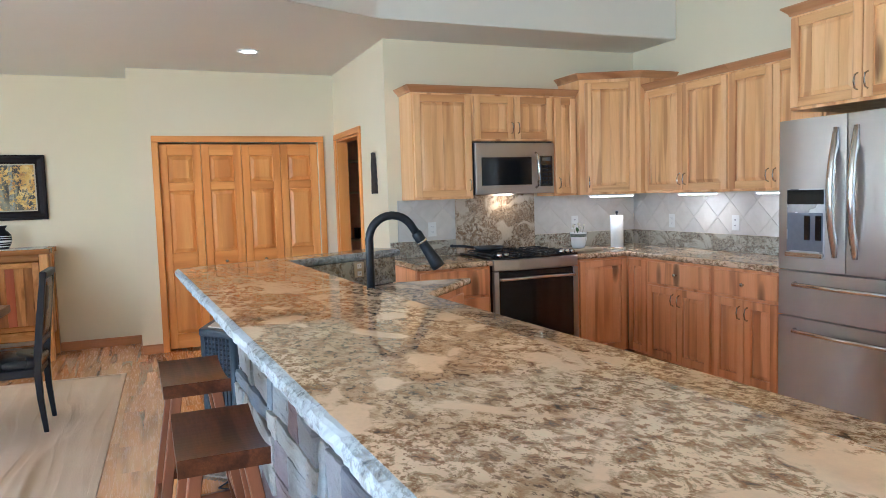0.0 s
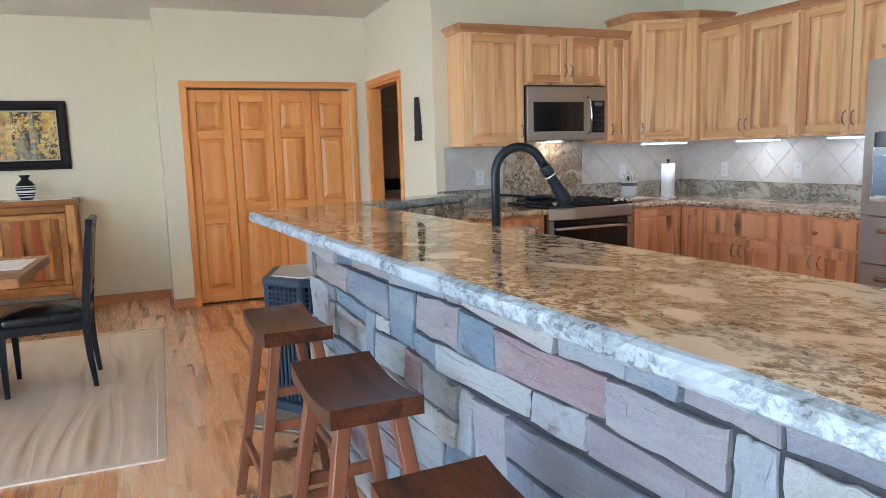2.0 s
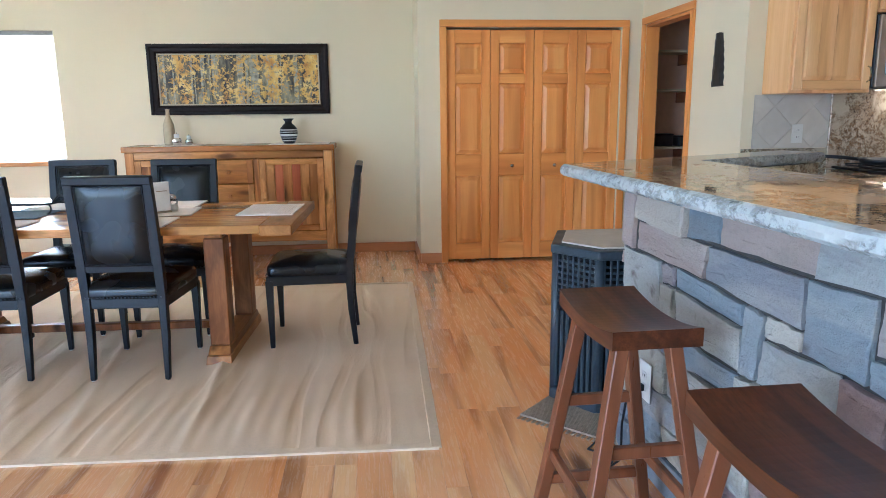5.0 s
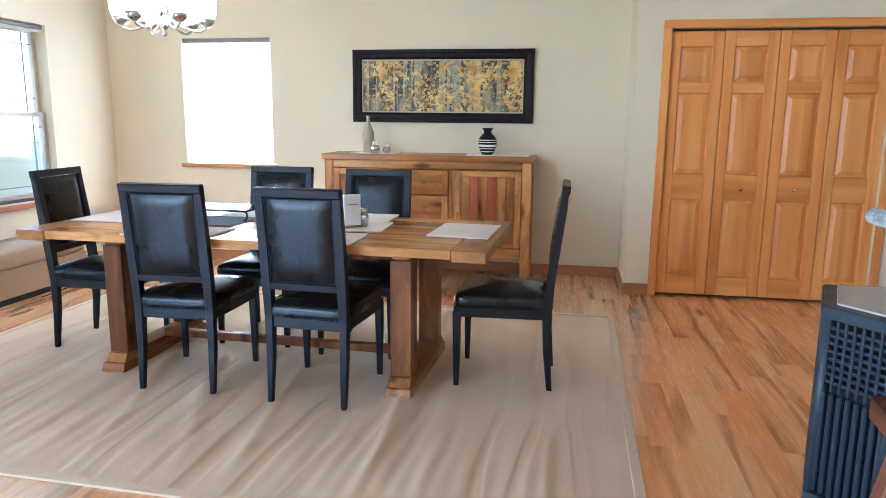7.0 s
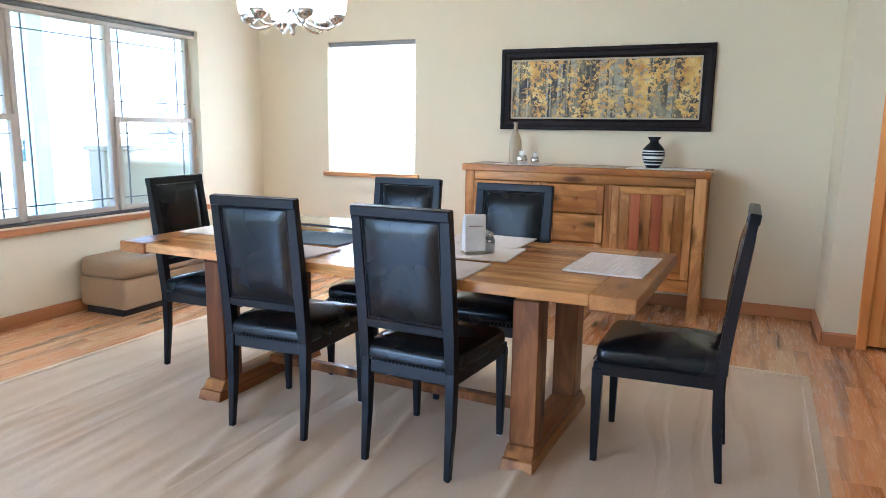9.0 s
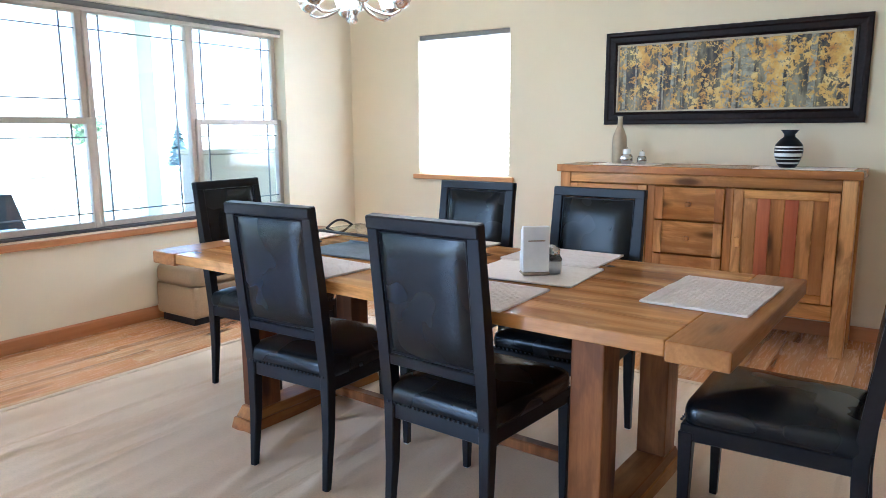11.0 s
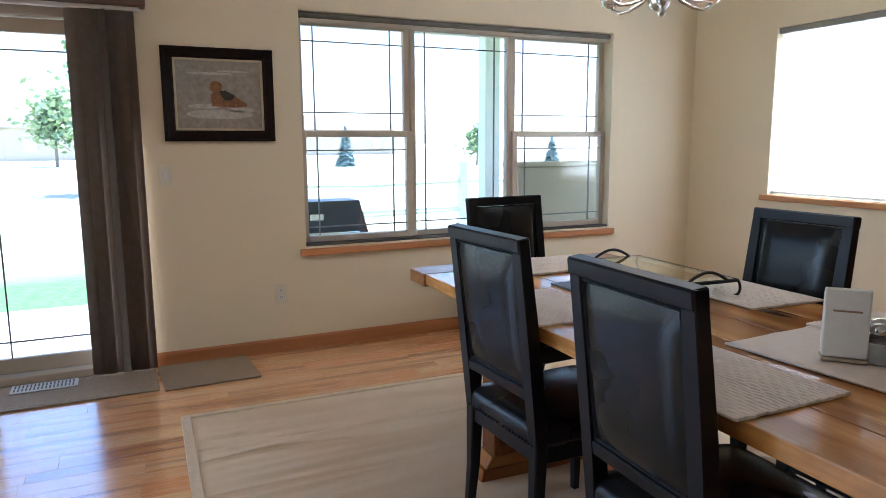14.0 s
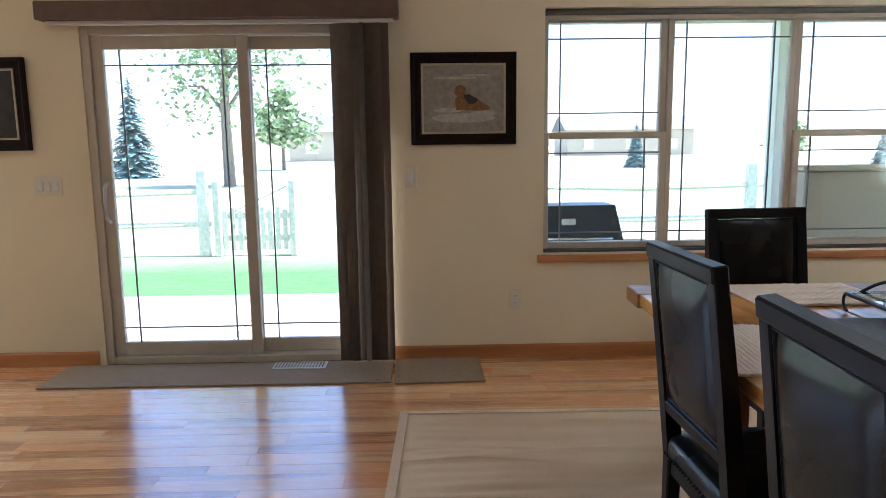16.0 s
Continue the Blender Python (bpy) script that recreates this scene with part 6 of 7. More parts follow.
for z0, z1 in ((0.022, 0.032), (0.048, 0.054), (0.066, 0.085), (0.10, 0.106), (0.118, 0.126)):
    part("painted_band", lathe([(ring_at(z0) + 0.0006, z0), (ring_at((z0 + z1) / 2) + 0.0018, (z0 + z1) / 2), (ring_at(z1) + 0.0006, z1)], 32), CERAMIC, vs, "white painted band", smooth=True)


# pictures


def mitred(long, out, fw, depth):
    """One moulded side of a picture frame along x at the top, its ends cut to 45 degrees."""
    bm = bmesh.new()
    prof = [(0.0, -0.002), (0.0, -depth + 0.006), (0.006, -depth), (fw * 0.30, -depth), (fw * 0.42, -depth + 0.005), (fw * 0.78, -depth + 0.008), (fw * 0.84, -depth + 0.004), (fw, -depth + 0.010), (fw, -0.002)]
    ends = [[bm.verts.new((s * (long / 2 - v), y, out - v)) for v, y in prof] for s in (-1, 1)]
    n = len(prof)
    for k in range(n):
        bm.faces.new((ends[0][k], ends[0][(k + 1) % n], ends[1][(k + 1) % n], ends[1][k]))
    for e in ends:
        bm.faces.new(e)
    bmesh.ops.recalc_face_normals(bm, faces=bm.faces)
    return bm


def framed(name, label, m, w, h, fw, canvas, depth=0.035, liner=0.012):
    """A framed picture; back against y = 0, facing -y, centred."""
    root = thing(name, label, "picture", m)
    for turn, long, tall in ((0, w, h), (180, w, h), (90, h, w), (270, h, w)):
        part("frame", mitred(long, tall / 2, fw, depth), FRAMEW, root, "dark polished frame", m=pose(0, 0, 0, 0, turn, 0))
    a, b = w / 2 - fw, h / 2 - fw
    for x0, x1, z0, z1 in ((-a, a, b - liner, b), (-a, a, -b, -b + liner), (-a, -a + liner, -b + liner, b - liner), (a - liner, a, -b + liner, b - liner)):
        part("liner", box((x0, -depth * 0.75, z0), (x1, -0.003, z1), 0.002), LINER, root, "pale inner liner")
    part("canvas", box((-a + liner, -depth * 0.45, -b + liner), (a - liner, -0.004, b - liner)), canvas, root)
    return root


def aspen():
    m = Mat("autumn_aspen_print", 0.5)
    v = m.coords((1, 1, 1))
    leaf = m.noise(v, 34, 6, 0.72, 0.5)
    zone = m.noise(m.coords((1, 1, 0.6)), 5, 4, 0.6, 0.5)
    tone = m.ramp(m.noise(v, 9, 4, 0.65), (0.3, (0.40, 0.16, 0.03)), (0.48, (0.66, 0.39, 0.07)), (0.66, (0.76, 0.58, 0.20)))
    back = m.ramp(m.noise(m.coords((1, 1, 0.25)), 13, 4, 0.6, 0.6), (0.40, (0.022, 0.020, 0.022)), (0.52, (0.13, 0.11, 0.06)), (0.66, (0.30, 0.27, 0.17)))
    trunk = m.noise(m.coords((1, 1, 0.015)), 11, 3, 0.6)
    bark = m.ramp(m.noise(m.coords((1, 1, 1.6)), 26, 4), (0.35, (0.16, 0.15, 0.11)), (0.6, (0.42, 0.40, 0.29)))
    c = m.mix(m.ramp(trunk, (0.52, 0.0), (0.54, 0.9)), back, bark)
    amount = m.math("ADD", leaf, m.math("MULTIPLY", m.math("SUBTRACT", zone, 0.5), 0.55))
    m.color(m.mix(m.ramp(amount, (0.50, 0.0), (0.55, 1.0)), c, tone))
    return m.done()


pic = framed("landscape_picture", "wide dark-framed print of a yellow autumn aspen grove", pose(-1.0, NORTH - 0.002, 1.647), 1.615, 0.63, 0.085, aspen())
SNOW = plain("snow_print", (0.30, 0.265, 0.225), 0.5, 0, 0.3, 30, 0.0)
fx = framed("animal_picture", "dark-framed picture of an animal lying in snow", pose(WEST + 0.002, 4.63, 1.585, 0, 0, 90), 0.62, 0.53, 0.062, SNOW, 0.03)


def blot(root, pts, y, mat, name="painted_shape"):
    bm = bmesh.new()
    a = [bm.verts.new((x, y, z)) for x, z in pts]
    b = [bm.verts.new((x, y + 0.001, z)) for x, z in pts]
    bm.faces.new(a)
    for k in range(len(pts)):
        bm.faces.new((a[k], a[(k + 1) % len(pts)], b[(k + 1) % len(pts)], b[k]))
    part(name, bm, mat, root)


oval = lambda cx, cz, rx, rz, n=18: [(cx + rx * math.cos(2 * math.pi * k / n), cz + rz * math.sin(2 * math.pi * k / n)) for k in range(n)]
TAWNY, SOOT = plain("tawny_print", (0.22, 0.10, 0.04), 0.5, 0, 0.5, 60, 0), plain("sooty_print", (0.03, 0.025, 0.022), 0.5, 0, 0.4, 60, 0)
PALE = plain("pale_snow_print", (0.44, 0.41, 0.37), 0.5, 0, 0.3, 40, 0)
for cx, cz, rx, rz in ((0.0, -0.11, 0.19, 0.028), (-0.09, -0.065, 0.09, 0.014), (0.12, -0.085, 0.08, 0.016), (-0.05, 0.12, 0.13, 0.008), (0.08, 0.135, 0.09, 0.006)):
    blot(fx, oval(cx, cz, rx, rz), -0.0145, PALE)
blot(fx, [(-0.045, -0.065), (0.10, -0.07), (0.155, -0.062), (0.15, -0.045), (0.085, -0.005), (0.03, 0.02), (-0.02, 0.03), (-0.05, 0.0)], -0.0155, TAWNY)
blot(fx, oval(-0.018, 0.045, 0.036, 0.034), -0.0165, TAWNY)
blot(fx, [(0.0, 0.022), (0.03, 0.026), (0.085, -0.002), (0.07, -0.028), (0.03, -0.03), (0.012, -0.01)], -0.0175, SOOT)
framed("dark_picture", "dark-framed dim picture beside the patio door", pose(WEST + 0.002, 1.79, 1.58, 0, 0, 90), 0.62, 0.53, 0.062, plain("dim_print", (0.03, 0.032, 0.03), 0.4, 0, 0.5, 12, 0), 0.03)
plate("light_switch", "almond light switch plate", "switch", pose(WEST, 4.31, 1.13, 0, 0, 90), "switch", 0.075, 0.12, ALMOND)
plate("light_switch", "almond triple light switch plate", "switch", pose(WEST, 2.165, 1.105, 0, 0, 90), "switch", 0.165, 0.12, ALMOND)
plate("outlet", "white outlet plate on a cream wall", "outlet", pose(WEST, 4.94, 0.375, 0, 0, 90), "outlet", 0.075, 0.12, ALMOND)

# chandelier
cl = thing("chandelier", "brushed nickel chandelier with lit frosted bell shades", "chandelier", pose(-2.43, 6.29, 1.85))
part("finial", lathe([(0, 0), (0.012, 0.006), (0.018, 0.022), (0.010, 0.04), (0.022, 0.055), (0.030, 0.075), (0.014, 0.10), (0.012, 0.3), (0.024, 0.33), (0.010, 0.36), (0.008, 0.42), (0, 0.42)], 18), CHROME, cl, smooth=True)
part("stem", tube([(0, 0, 0.4), (0, 0, LOW - 1.85 - 0.02)], 0.007, 8), CHROME, cl, smooth=True)
part("canopy", lathe([(0, LOW - 1.85 - 0.05), (0.05, LOW - 1.85 - 0.035), (0.065, LOW - 1.85 - 0.001), (0, LOW - 1.85 - 0.001)], 22), CHROME, cl, smooth=True)
for k in range(6):
    a = 2 * math.pi * (k + 0.35) / 6
    m = pose(0, 0, 0, 0, 0, math.degrees(a))
    arm = part("arm", tube([(0.016, 0, 0.15), (0.05, 0, 0.105), (0.10, 0, 0.068), (0.16, 0, 0.045), (0.21, 0, 0.040), (0.245, 0, 0.055), (0.255, 0, 0.075)], 0.008, 8), CHROME, cl, m=m, smooth=True)
    part("cup", lathe([(0, 0.066), (0.022, 0.068), (0.044, 0.088), (0.056, 0.118), (0.053, 0.119), (0.04, 0.094), (0, 0.08)], 20, c=(0.255, 0, 0)), CHROME, arm, "nickel shade cup", smooth=True)
    part("shade", lathe([(0.020, 0.084), (0.046, 0.108), (0.062, 0.15), (0.064, 0.19), (0.066, 0.23), (0.082, 0.262), (0.079, 0.263), (0.062, 0.23), (0.060, 0.19), (0.057, 0.15), (0.042, 0.112), (0.018, 0.09)], 22, c=(0.255, 0, 0)), SHADE_LAMP, arm, "lit frosted glass shade", smooth=True)

# ottoman
ot = thing("storage_ottoman", "tan leather storage ottoman against the wall", "ottoman", pose(-4.008, 6.67, 0))
part("body", box((-0.215, -0.5, 0.05), (0.215, 0.5, 0.27), 0.02, 3), TAN_LEATHER, ot)
part("lid_cushion", cushion(0.445, 1.015, 0.12, 0.272, 0, 0.025), TAN_LEATHER, ot, smooth=True)
part("base", box((-0.175, -0.48, 0.0), (0.175, 0.48, 0.05)), IRON, ot)
# mats by the patio door
dm = thing("runner_mat", "taupe door runner with a greek key border", "mat", pose(-4.01, 3.205, 0, 0, 0, 0))
part("field", box((-0.20, -0.985, 0.001), (0.20, 0.985, 0.011), 0.003), DOORMAT, dm)
PALE = plain("pale_pattern", (0.36, 0.31, 0.22), 0.9)
for s in (-1, 1):
    for k in range(44):
        y = -0.94 + k * 0.0435
        part("key_mark", box((s * 0.165 - 0.014, y, 0.011), (s * 0.165 + 0.014, y + 0.006, 0.0122)), PALE, dm)
        part("key_mark", box((s * 0.165 - 0.014, y + 0.006, 0.011), (s * 0.165 - 0.008 if k % 2 else s * 0.165 - 0.002, y + 0.032, 0.0122)), PALE, dm)
    part("border_line", box((s * 0.19 - 0.003, -0.97, 0.011), (s * 0.19 + 0.003, 0.97, 0.0122)), PALE, dm)
d2 = thing("small_mat", "plain taupe mat on the wooden floor", "mat", pose(-4.01, 4.46, 0, 0, 0, 2))
part("field", box((-0.22, -0.255, 0.001), (0.22, 0.255, 0.013), 0.005, 2), DOORMAT, d2)
vt = thing("floor_register", "white slotted floor register", "vent", pose(-4.12, 3.63, 0.011, 0, 0, 0))
part("frame", box((-0.065, -0.16, 0.0015), (0.065, 0.16, 0.008), 0.002), CERAMIC, vt)
for k in range(16):
    for x in (-0.028, 0.028):
        part("slot", box((x - 0.022, -0.145 + k * 0.0185, 0.0082), (x + 0.022, -0.137 + k * 0.0185, 0.0092)), IRON, vt)

# ---- outside ----


def ground_mat():
    m = Mat("lawn_and_field", 0.95)
    tc = m.node("TexCoord")
    sep = m.node("SeparateXYZ", Vector=tc.outputs["Object"])
    v = m.coords()
    wob = m.math("ADD", sep.outputs[0], m.math("MULTIPLY", m.noise(v, 0.8, 3), 0.9))
    f = m.ramp(m.math("DIVIDE", m.math("ADD", wob, 10.6), 3.0), (0.0, 0.0), (1.0, 1.0))
    lawn = m.ramp(m.noise(v, 14, 5), (0.3, (0.045, 0.13, 0.035)), (0.7, (0.10, 0.22, 0.07)))
    field = m.ramp(m.noise(v, 3, 5), (0.3, (0.34, 0.35, 0.23)), (0.7, (0.44, 0.44, 0.31)))
    m.color(m.mix(f, field, lawn))
    return m.bump(m.noise(v, 40, 4), 0.5, 0.03).done()


bm = bmesh.new()
for lo, hi in (((-900, -900), (WEST - 0.17, 900)), ((WEST - 0.17, -900), (900, SOUTH - 0.17)), ((WEST - 0.17, NORTH + 0.17), (900, 900)), ((EAST + 0.17, SOUTH - 0.17), (900, NORTH + 0.17))):
    bm.faces.new([bm.verts.new((x, y, -0.12)) for x, y in ((lo[0], lo[1]), (hi[0], lo[1]), (hi[0], hi[1]), (lo[0], hi[1]))])
tagged(part("ground", bm, ground_mat()), kind="structure")
CONC = plain("pale_concrete", (0.48, 0.47, 0.45), 0.85, 0, 0.12, 8, 0.15)
for i in range(5):
    tagged(part("patio_slab", box((-6.45, -1.0 + i * 2.0, -0.14), (WEST - 0.18, 0.99 + i * 2.0, -0.04), 0.006), CONC), kind="structure")
STUCCO = plain("beige_stucco", (0.48, 0.42, 0.34), 0.9, 0, 0.08, 60, 0.4)
wing = thing("patio_wall", "low beige stucco wall beside the patio", "wall", pose(0, 0, 0))
part("wall", box((-5.22, 7.13, -0.04), (-5.02, 10.5, 1.10), 0.01), STUCCO, wing)
part("cap", box((-5.25, 7.10, 1.101), (-4.99, 10.5, 1.14), 0.01), STUCCO, wing)
cover = thing("patio_roof", "patio roof with a beam on stucco posts", "roof", pose(0, 0, 0))
part("soffit", box((-6.9, 4.9, 2.64), (WEST - 0.17, 9.3, 2.74)), plain("soffit_board", (0.55, 0.48, 0.38), 0.7, 0, 0.06, 20, 0.1), cover)
part("beam", box((-6.9, 4.9, 2.44), (-6.65, 9.3, 2.639), 0.01), STUCCO, cover)
for y in (7.72,):
    part("post", box((-6.86, y, -0.04), (-6.68, y + 0.18, 2.439), 0.01), WHITE, cover)

gl = thing("gas_grill", "black covered gas grill on the patio", "grill", pose(-5.85, 5.55, -0.04, 0, 0, 90))
part("hood", taper(0.52, 0.86, (-0.46, -0.24), (0.46, 0.24), (-0.39, -0.17), (0.39, 0.17)), plain("charcoal_enamel", (0.03, 0.034, 0.04), 0.4), gl)
part("cart", box((-0.42, -0.22, 0.06), (0.42, 0.22, 0.519), 0.01), IRON, gl)
part("badge", box((-0.06, -0.215, 0.70), (0.06, -0.195, 0.76), 0.01, 2), CHROME, gl, "silver badge")
part("handle", tube([(-0.34, -0.24, 0.60), (-0.34, -0.29, 0.60), (0.34, -0.29, 0.60), (0.34, -0.24, 0.60)], 0.012, 8), CHROME, gl, smooth=True)
for x in (-0.36, 0.36):
    part("wheel", lathe([(0, -0.02), (0.07, -0.02), (0.07, 0.02), (0, 0.02)], 16), IRON, gl, m=pose(x, 0.24, 0.07, 90, 0, 0))
for s in (-1, 1):
    part("side_shelf", box((s * 0.45 if s > 0 else -0.75, -0.2, 0.50), (0.75 if s > 0 else -0.45, 0.2, 0.53), 0.006), IRON, gl)

RAIL = plain("weathered_rail", (0.72, 0.69, 0.64), 0.9, 0, 0.25, 20, 0.3)
fc = thing("split_rail_fence", "weathered split rail fence along the lawn", "fence", pose(0, 0, -0.12))
fy = [-16 + 2.9 * k for k in range(7)] + [3.0 + 2.9 * k for k in range(1, 9)]
for y in fy:
    part("post", taper(0.0, 1.15, (-9.47, y - 0.07), (-9.33, y + 0.07), (-9.45, y - 0.06), (-9.35, y + 0.06)), RAIL, fc)
for a, b in zip(fy, fy[1:]):
    if a < 1.8 < b:
        continue
    for z in (0.42, 0.85):
        part("rail", tube([(-9.4, a - 0.1, z + 0.02), (-9.4, (a + b) / 2, z - 0.01), (-9.4, b + 0.1, z + 0.015)], [0.035, 0.05, 0.038], 7), RAIL, fc)
gt = thing("picket_gate", "small wooden picket gate in a fence", "gate", pose(-9.35, 1.66, -0.12))
for k in range(9):
    part("picket", box((-0.015, k * 0.10, 0.08), (0.0, 0.065 + k * 0.10, 0.62 + 0.04 * (k % 2)), 0.004), RAIL, gt)
for y in (-0.10, 0.90):
    part("gate_post", box((-0.07, y, 0), (0.07, y + 0.09, 1.02), 0.01), RAIL, gt)
for z in (0.2, 0.5):
    part("rail", box((-0.05, 0.0, z), (-0.016, 0.9, z + 0.08)), RAIL, gt)
part("brace", tube([(-0.03, 0.02, 0.55), (-0.03, 0.88, 0.95)], 0.025, 6), RAIL, gt)

BARK = plain("bark", (0.24, 0.20, 0.16), 0.9, 0, 0.4, 30, 0.4)
NEEDLE = plain("blue_spruce_needles", (0.15, 0.23, 0.23), 0.8, 0, 0.4, 4, 0)
LEAVES = plain("summer_leaves", (0.27, 0.36, 0.19), 0.6, 0, 0.45, 4, 0)


def spruce(x, y, h, seed):
    t = thing("spruce_tree", "blue spruce on a pale field", "tree", pose(x, y, -0.12), "spruces")
    r = random.Random(seed)
    part("trunk", tube([(0, 0, 0), (0, 0, h)], [h * 0.03, 0.01], 8), BARK, t)
    vs, fs = [], []
    for k in range(46):
        f = k / 46
        z = h * (0.06 + 0.92 * f)
        rad = h * 0.27 * (1 - f) ** 0.85 + 0.06
        for j in range(max(5, int(15 * (1 - f)) + 4)):
            a = r.uniform(0, 6.283)
            rr = rad * r.uniform(0.72, 1.08)
            c, s = math.cos(a), math.sin(a)
            for q in range(6):
                u = (q + 1) / 6
                p = Vector((c * rr * u, s * rr * u, z - rr * 0.22 * u + r.uniform(-0.05, 0.05) * h * 0.1))
                w = rr * 0.17 * (1.1 - u * 0.6) + 0.03
                n = len(vs)
                t1 = Vector((-s, c, 0)) * w
                vs += [p - t1, p + t1, p + Vector((c, s, -0.35)) * w * 1.3, p + Vector((0, 0, w * 0.5))]
                fs += [(n, n + 1, n + 2), (n, n + 1, n + 3)]
    me = bpy.data.meshes.new("foliage")
    me.from_pydata(vs, [], fs)
    me.materials.append(NEEDLE)
    tagged(place("foliage", me, t), kind="stuff")


def broadleaf(x, y, h, seed, spread=0.32, n=2600, size=0.12):
    t = thing("leafy_tree", "green leafy tree beyond a lawn", "tree", pose(x, y, -0.12), "leafy trees")
    r = random.Random(seed)
    part("trunk", tube([(0, 0, 0), (0.05 * h * 0.3, 0, h * 0.3), (0, 0.02 * h, h * 0.75)], [h * 0.022, h * 0.016, h * 0.005], 8), BARK, t)
    tips = []
    for k in range(16):
        z = h * r.uniform(0.26, 0.8)
        a = r.uniform(0, 6.283)
        L = h * spread * r.uniform(0.5, 1.0) * (1.15 - z / h)
        e = Vector((math.cos(a) * L, math.sin(a) * L, z + L * r.uniform(0.3, 0.9)))
        part("limb", tube([(0, 0, z), tuple((Vector((0, 0, z)) + e) / 2 + Vector((0, 0, 0.05 * h))), tuple(e)], [h * 0.008, h * 0.005, 0.004], 6), BARK, t)
        tips += [(e, L * 0.55 + 0.07 * h), ((Vector((0, 0, z)) + e) / 2, L * 0.45 + 0.05 * h)]
    vs, fs = [], []
    for k in range(n):
        c, rad = tips[r.randrange(len(tips))]
        p = c + Vector((r.gauss(0, 0.45), r.gauss(0, 0.45), r.gauss(0, 0.4))) * rad
        a, b = r.uniform(0, 6.28), r.uniform(-1, 1)
        u = Vector((math.cos(a), math.sin(a), b)).normalized() * size * r.uniform(0.6, 1.3)
        w = u.cross(Vector((r.uniform(-1, 1), r.uniform(-1, 1), r.uniform(-1, 1)))).normalized() * size * 0.6
        i = len(vs)
        vs += [p - u, p + w, p + u, p - w]
        fs.append((i, i + 1, i + 2, i + 3))
    me = bpy.data.meshes.new("foliage")
    me.from_pydata(vs, [], fs)
    me.materials.append(LEAVES)
    tagged(place("foliage", me, t), kind="stuff")


spruce(-36, -10.6, 5.2, 1)
spruce(-28.4, 30.9, 3.9, 2)
spruce(-25, 20.9, 1.75, 4)
spruce(-42, 17.0, 2.6, 3)
broadleaf(-27, -3.2, 10.5, 5, 0.36, 3600, 0.14)
broadleaf(-22, 4.4, 6.5, 6, 0.3, 1800, 0.13)
broadleaf(-46, -5.0, 6, 8, 0.35, 1500, 0.25)
broadleaf(-40, 25.2, 3.0, 9, 0.4, 1200, 0.16)
broadleaf(-52, 0.5, 5, 10, 0.4, 1200, 0.25)


def far_house(x, y, w, d, h):
    t = thing("far_house", "pale distant house with a grey roof", "house", pose(x, y, -0.12), "far houses")
    part("wall", box((-d / 2, -w / 2, 0), (d / 2, w / 2, h)), STUCCO, t)
    bm = bmesh.new()
    q = [bm.verts.new(c) for c in ((-d / 2 - 0.4, -w / 2 - 0.4, h), (d / 2 + 0.4, -w / 2 - 0.4, h), (d / 2 + 0.4, w / 2 + 0.4, h), (-d / 2 - 0.4, w / 2 + 0.4, h), (0, -w / 2 - 0.4, h + 1.9), (0, w / 2 + 0.4, h + 1.9))]
    for f in ((0, 1, 2, 3), (0, 4, 5, 3), (1, 2, 5, 4), (0, 1, 4), (3, 5, 2)):
        bm.faces.new([q[i] for i in f])
    part("roof", bm, plain("grey_shingle", (0.16, 0.15, 0.15), 0.9, 0, 0.2, 6, 0.1), t)
    for k in range(3):
        yy = -w / 2 + w * (k + 0.5) / 3
        wd = part("window", box((d / 2 + 0.01, yy - 0.6, 0.9), (d / 2 + 0.06, yy + 0.6, 2.1), 0.01), CHROME, t)
        part("sill", box((d / 2 + 0.02, yy - 0.7, 0.8), (d / 2 + 0.12, yy + 0.7, 0.895)), WHITE, wd)


far_house(-78, -3, 14, 9, 3.0)
far_house(-92, 30, 16, 9, 3.2)

# ---- ledge stones of the bar ----
rs = random.Random(22)


def ledge_stone(corners, m, root, deep=0.028):
    """One rough stone with a broken outline and a nearly flat face, in the plane x = 0 facing -x, along y."""
    bm = bmesh.new()
    sk = lambda k: rs.uniform(-k, k)
    mid = sum((Vector(p) for p in corners), Vector((0, 0))) / 4
    corners = [Vector(p) + Vector((math.copysign(0.0038 + abs(sk(0.004)), mid.x - p[0]), math.copysign(0.0036 + abs(sk(0.004)), mid.y - p[1]))) for p in corners]
    out = []
    for i in range(4):
        p, q = corners[i], corners[(i + 1) % 4]
        n = Vector((-(q - p).y, (q - p).x)).normalized()
        out.append(p)
        for f in (0.2, 0.42, 0.6, 0.8):
            out.append(p.lerp(q, f + sk(0.07)) + n * sk(0.0042))
    face = rs.uniform(0.010, deep)
    cen = sum(out, Vector((0, 0))) / len(out)
    tilt_u, tilt_z = sk(0.04), sk(0.07)
    rows = []
    for s, d in ((1.0, 0.0), (1.0, face * 0.70), (0.97, face * 0.95), (0.55, face)):
        rows.append([bm.verts.new((-(d + ((p.x - cen.x) * tilt_u + (p.y - cen.y) * tilt_z + sk(0.0022) if d else 0)), cen.x + (p.x - cen.x) * s, cen.y + (p.y - cen.y) * s)) for p in out])
    for x, y in zip(rows, rows[1:]):
        for k in range(len(out)):
            bm.faces.new((x[k], x[(k + 1) % len(out)], y[(k + 1) % len(out)], y[k]))
    bm.faces.new(rows[-1])
    part("stone", bm, STONE, root, m=m)


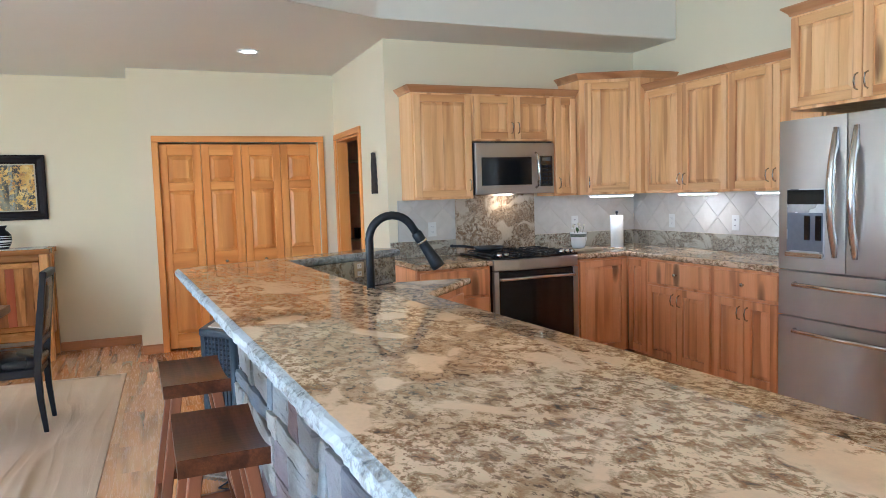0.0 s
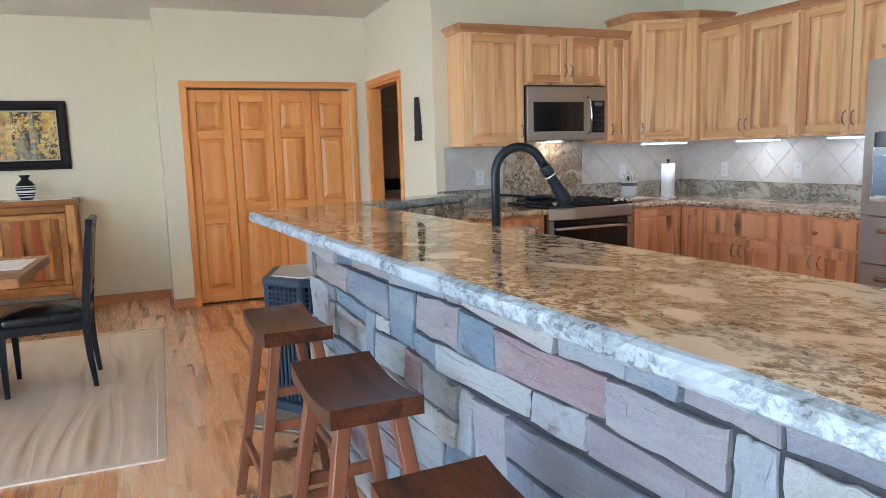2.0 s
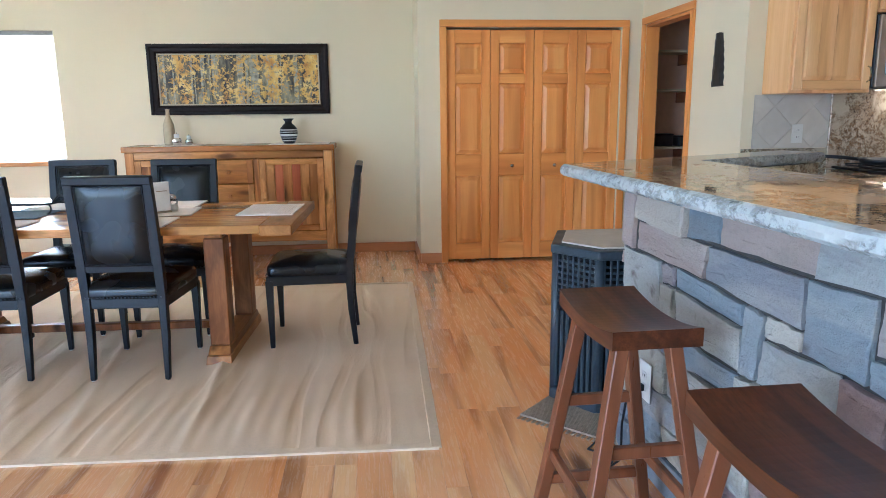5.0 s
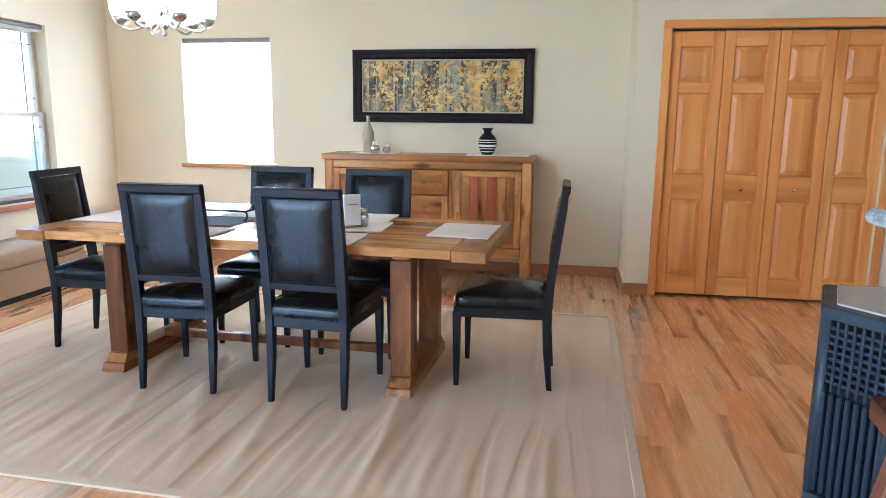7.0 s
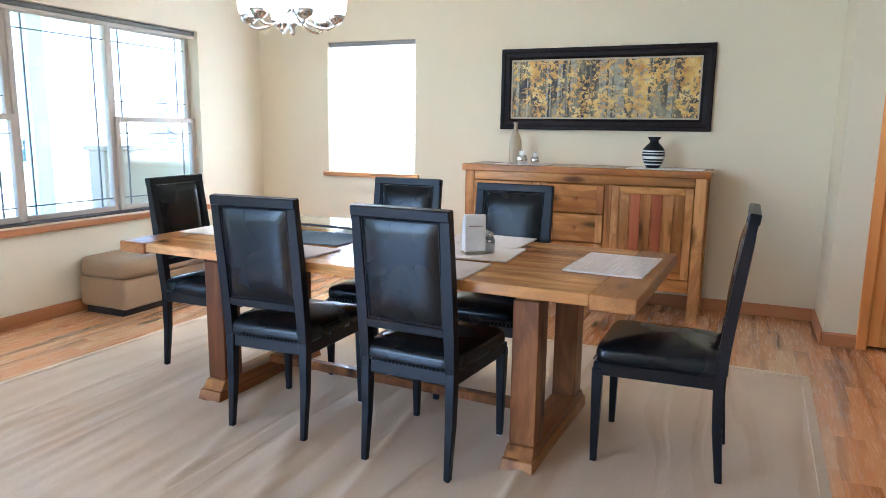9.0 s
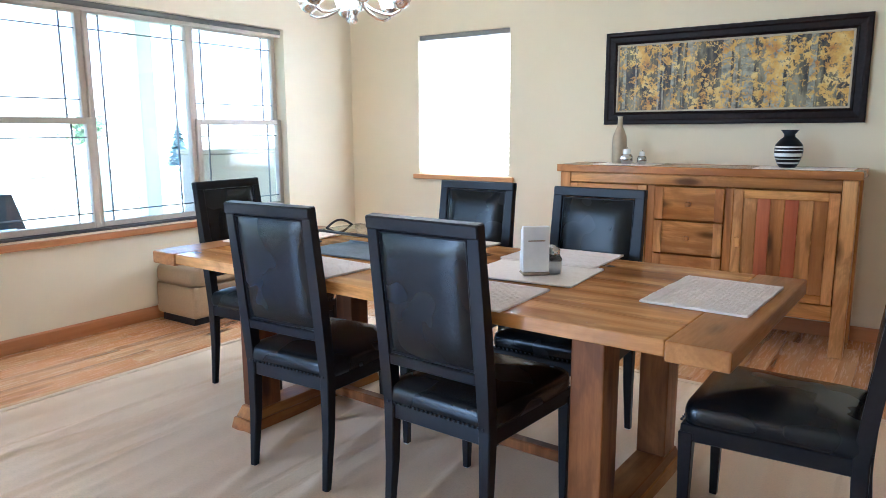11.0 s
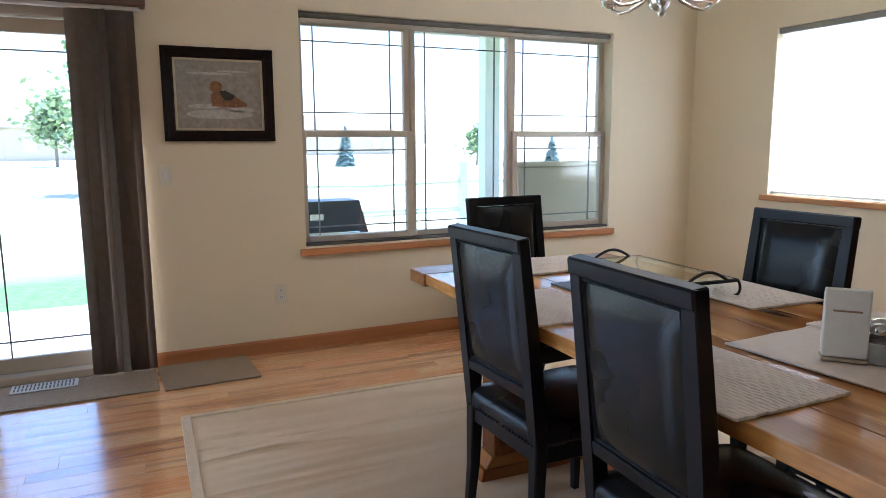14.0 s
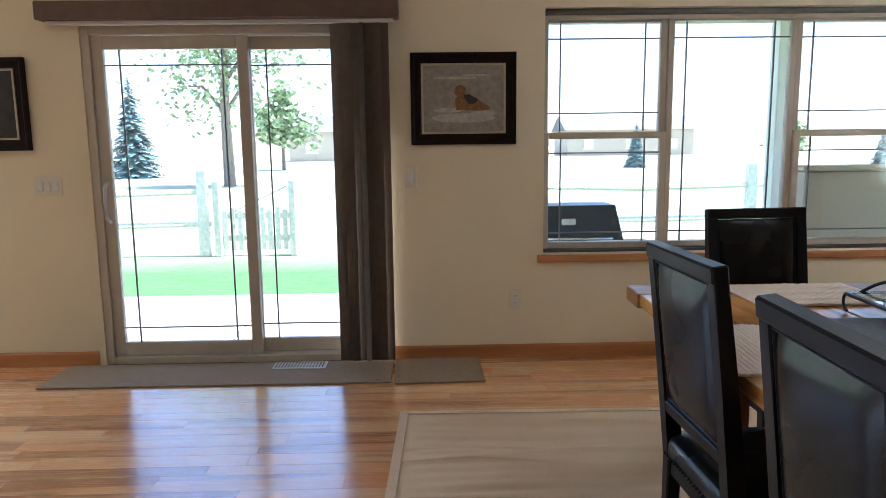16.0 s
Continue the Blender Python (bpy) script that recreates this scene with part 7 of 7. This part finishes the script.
def stone_face(length, root, m):
    """Uneven courses with slanting ends; now and then one stone takes two courses."""
    zs = [0.0]
    for h in (0.15, 0.12, 0.10, 0.15, 0.09, 0.13, 0.08, 0.12, 0.154):
        zs.append(zs[-1] + h)
    last = len(zs) - 1
    bed = lambda k, u: zs[k] + (0.009 * math.sin(u * 3.1 + k * 2) + 0.008 * math.sin(u * 7.7 + k * 5) if 0 < k < last else 0)
    lean = lambda u: 0.0 if u < 0.01 or u > length - 0.01 else (0.10 * math.sin(u * 1371.3) if math.sin(u * 911.7) > 0.45 else 0.02 * math.sin(u * 733.1))
    taken = [[] for _ in zs]
    for k in range(last):
        u = 0.0
        while u < length - 0.02:
            hit = [b for a, b in taken[k] if a - 0.001 <= u < b]
            if hit:
                u = hit[0]
                continue
            w = rs.choice((0.10, 0.15, 0.2, 0.28, 0.36, 0.44, 0.52)) * rs.uniform(0.85, 1.15)
            nxt = min([a for a, b in taken[k] if a > u] + [length])
            e = u + w
            if nxt - e < 0.09 or e > nxt:
                e = nxt
            tall = k < last - 1 and rs.random() < 0.2 and e - u < 0.34 and not [1 for a, b in taken[k + 1] if a < e and b > u]
            top = k + 2 if tall else k + 1
            if tall:
                taken[k + 1].append((u, e))
            half = (zs[top] - zs[k]) / 2
            lu, le = lean(u) * half, lean(e) * half
            ledge_stone([(-e - le, bed(k, e)), (-u - lu, bed(k, u)), (-u + lu, bed(top, u)), (-e + le, bed(top, e))], m, root)
            u = e


stone_face(4.68, wall_bar, pose(0.284, 0.06, 0))
d = Vector((1.17 - 0.285, 0.48 - 0.06, 0))
stone_face(d.length, wall_bar, pose(1.17, 0.482, 0, 0, 0, math.degrees(math.atan2(d.y, d.x)) - 90))

# ---- floor boards ----
rf = random.Random(3)
MESHES = {}
WIDTHS = (0.083, 0.108, 0.083, 0.133)


def board_mesh(w, L):
    k = (round(w, 3), round(L, 2))
    if k not in MESHES:
        bm = bmesh.new()
        e, g = 0.0007, 0.0002
        lo = [bm.verts.new(p) for p in ((g, g, -0.012), (w - g, g, -0.012), (w - g, L - g, -0.012), (g, L - g, -0.012))]
        md = [bm.verts.new((v.co.x, v.co.y, -e * 0.6)) for v in lo]
        hi = [bm.verts.new(p) for p in ((g + e, g + e, 0), (w - g - e, g + e, 0), (w - g - e, L - g - e, 0), (g + e, L - g - e, 0))]
        for a, b in ((lo, md), (md, hi)):
            for i in range(4):
                bm.faces.new((a[i], a[(i + 1) % 4], b[(i + 1) % 4], b[i]))
        bm.faces.new(hi)
        me = bpy.data.meshes.new("plank")
        bm.to_mesh(me)
        bm.free()
        me.materials.append(OAK)
        MESHES[k] = me
    return MESHES[k]


single = 0
rest_v, rest_f = [], []
x, row = WEST + 0.001, 0
while x < EAST - 0.01:
    w = WIDTHS[row % 4]
    w = min(w, EAST - x)
    y = SOUTH + 0.001 - rf.uniform(0, 0.5)
    while y < NORTH + 0.05:
        L = rf.choice((0.45, 0.6, 0.75, 0.9, 1.05, 1.2, 1.5))
        y0, y1 = max(y, SOUTH), min(y + L, NORTH + 0.05)
        near = (0.35 < x < 1.2 and 2.4 < y0 < 7.6 or -0.9 < x <= 0.35 and 2.6 < y0 < 4.1 or 0.3 < x < 2.5 and 4.8 < y0 < 7.6 or -4.2 < x < -3.3 and 2.0 < y0 < 6.2) and y1 - y0 == L and single < 300
        if near:
            place("plank", board_mesh(w, L), floor, m=pose(x, y0, 0))
            single += 1
        elif y1 - y0 > 0.03:
            n = len(rest_v)
            e, g = 0.0007, 0.0002
            for q in ((g, -0.012), (g, -e * 0.6), (g + e, 0.0)):
                rest_v += [(x + q[0], y0 + q[0], q[1]), (x + w - q[0], y0 + q[0], q[1]), (x + w - q[0], y1 - q[0], q[1]), (x + q[0], y1 - q[0], q[1])]
            for b in (0, 4):
                for i in range(4):
                    j = (i + 1) % 4
                    rest_f.append((n + b + i, n + b + j, n + b + 4 + j, n + b + 4 + i))
            rest_f.append((n + 8, n + 9, n + 10, n + 11))
        y += L
    x += w
    row += 1
me = bpy.data.meshes.new("planks")
me.from_pydata(rest_v, [], rest_f)
me.materials.append(OAK)
tagged(place("planks", me, floor), kind="stuff")
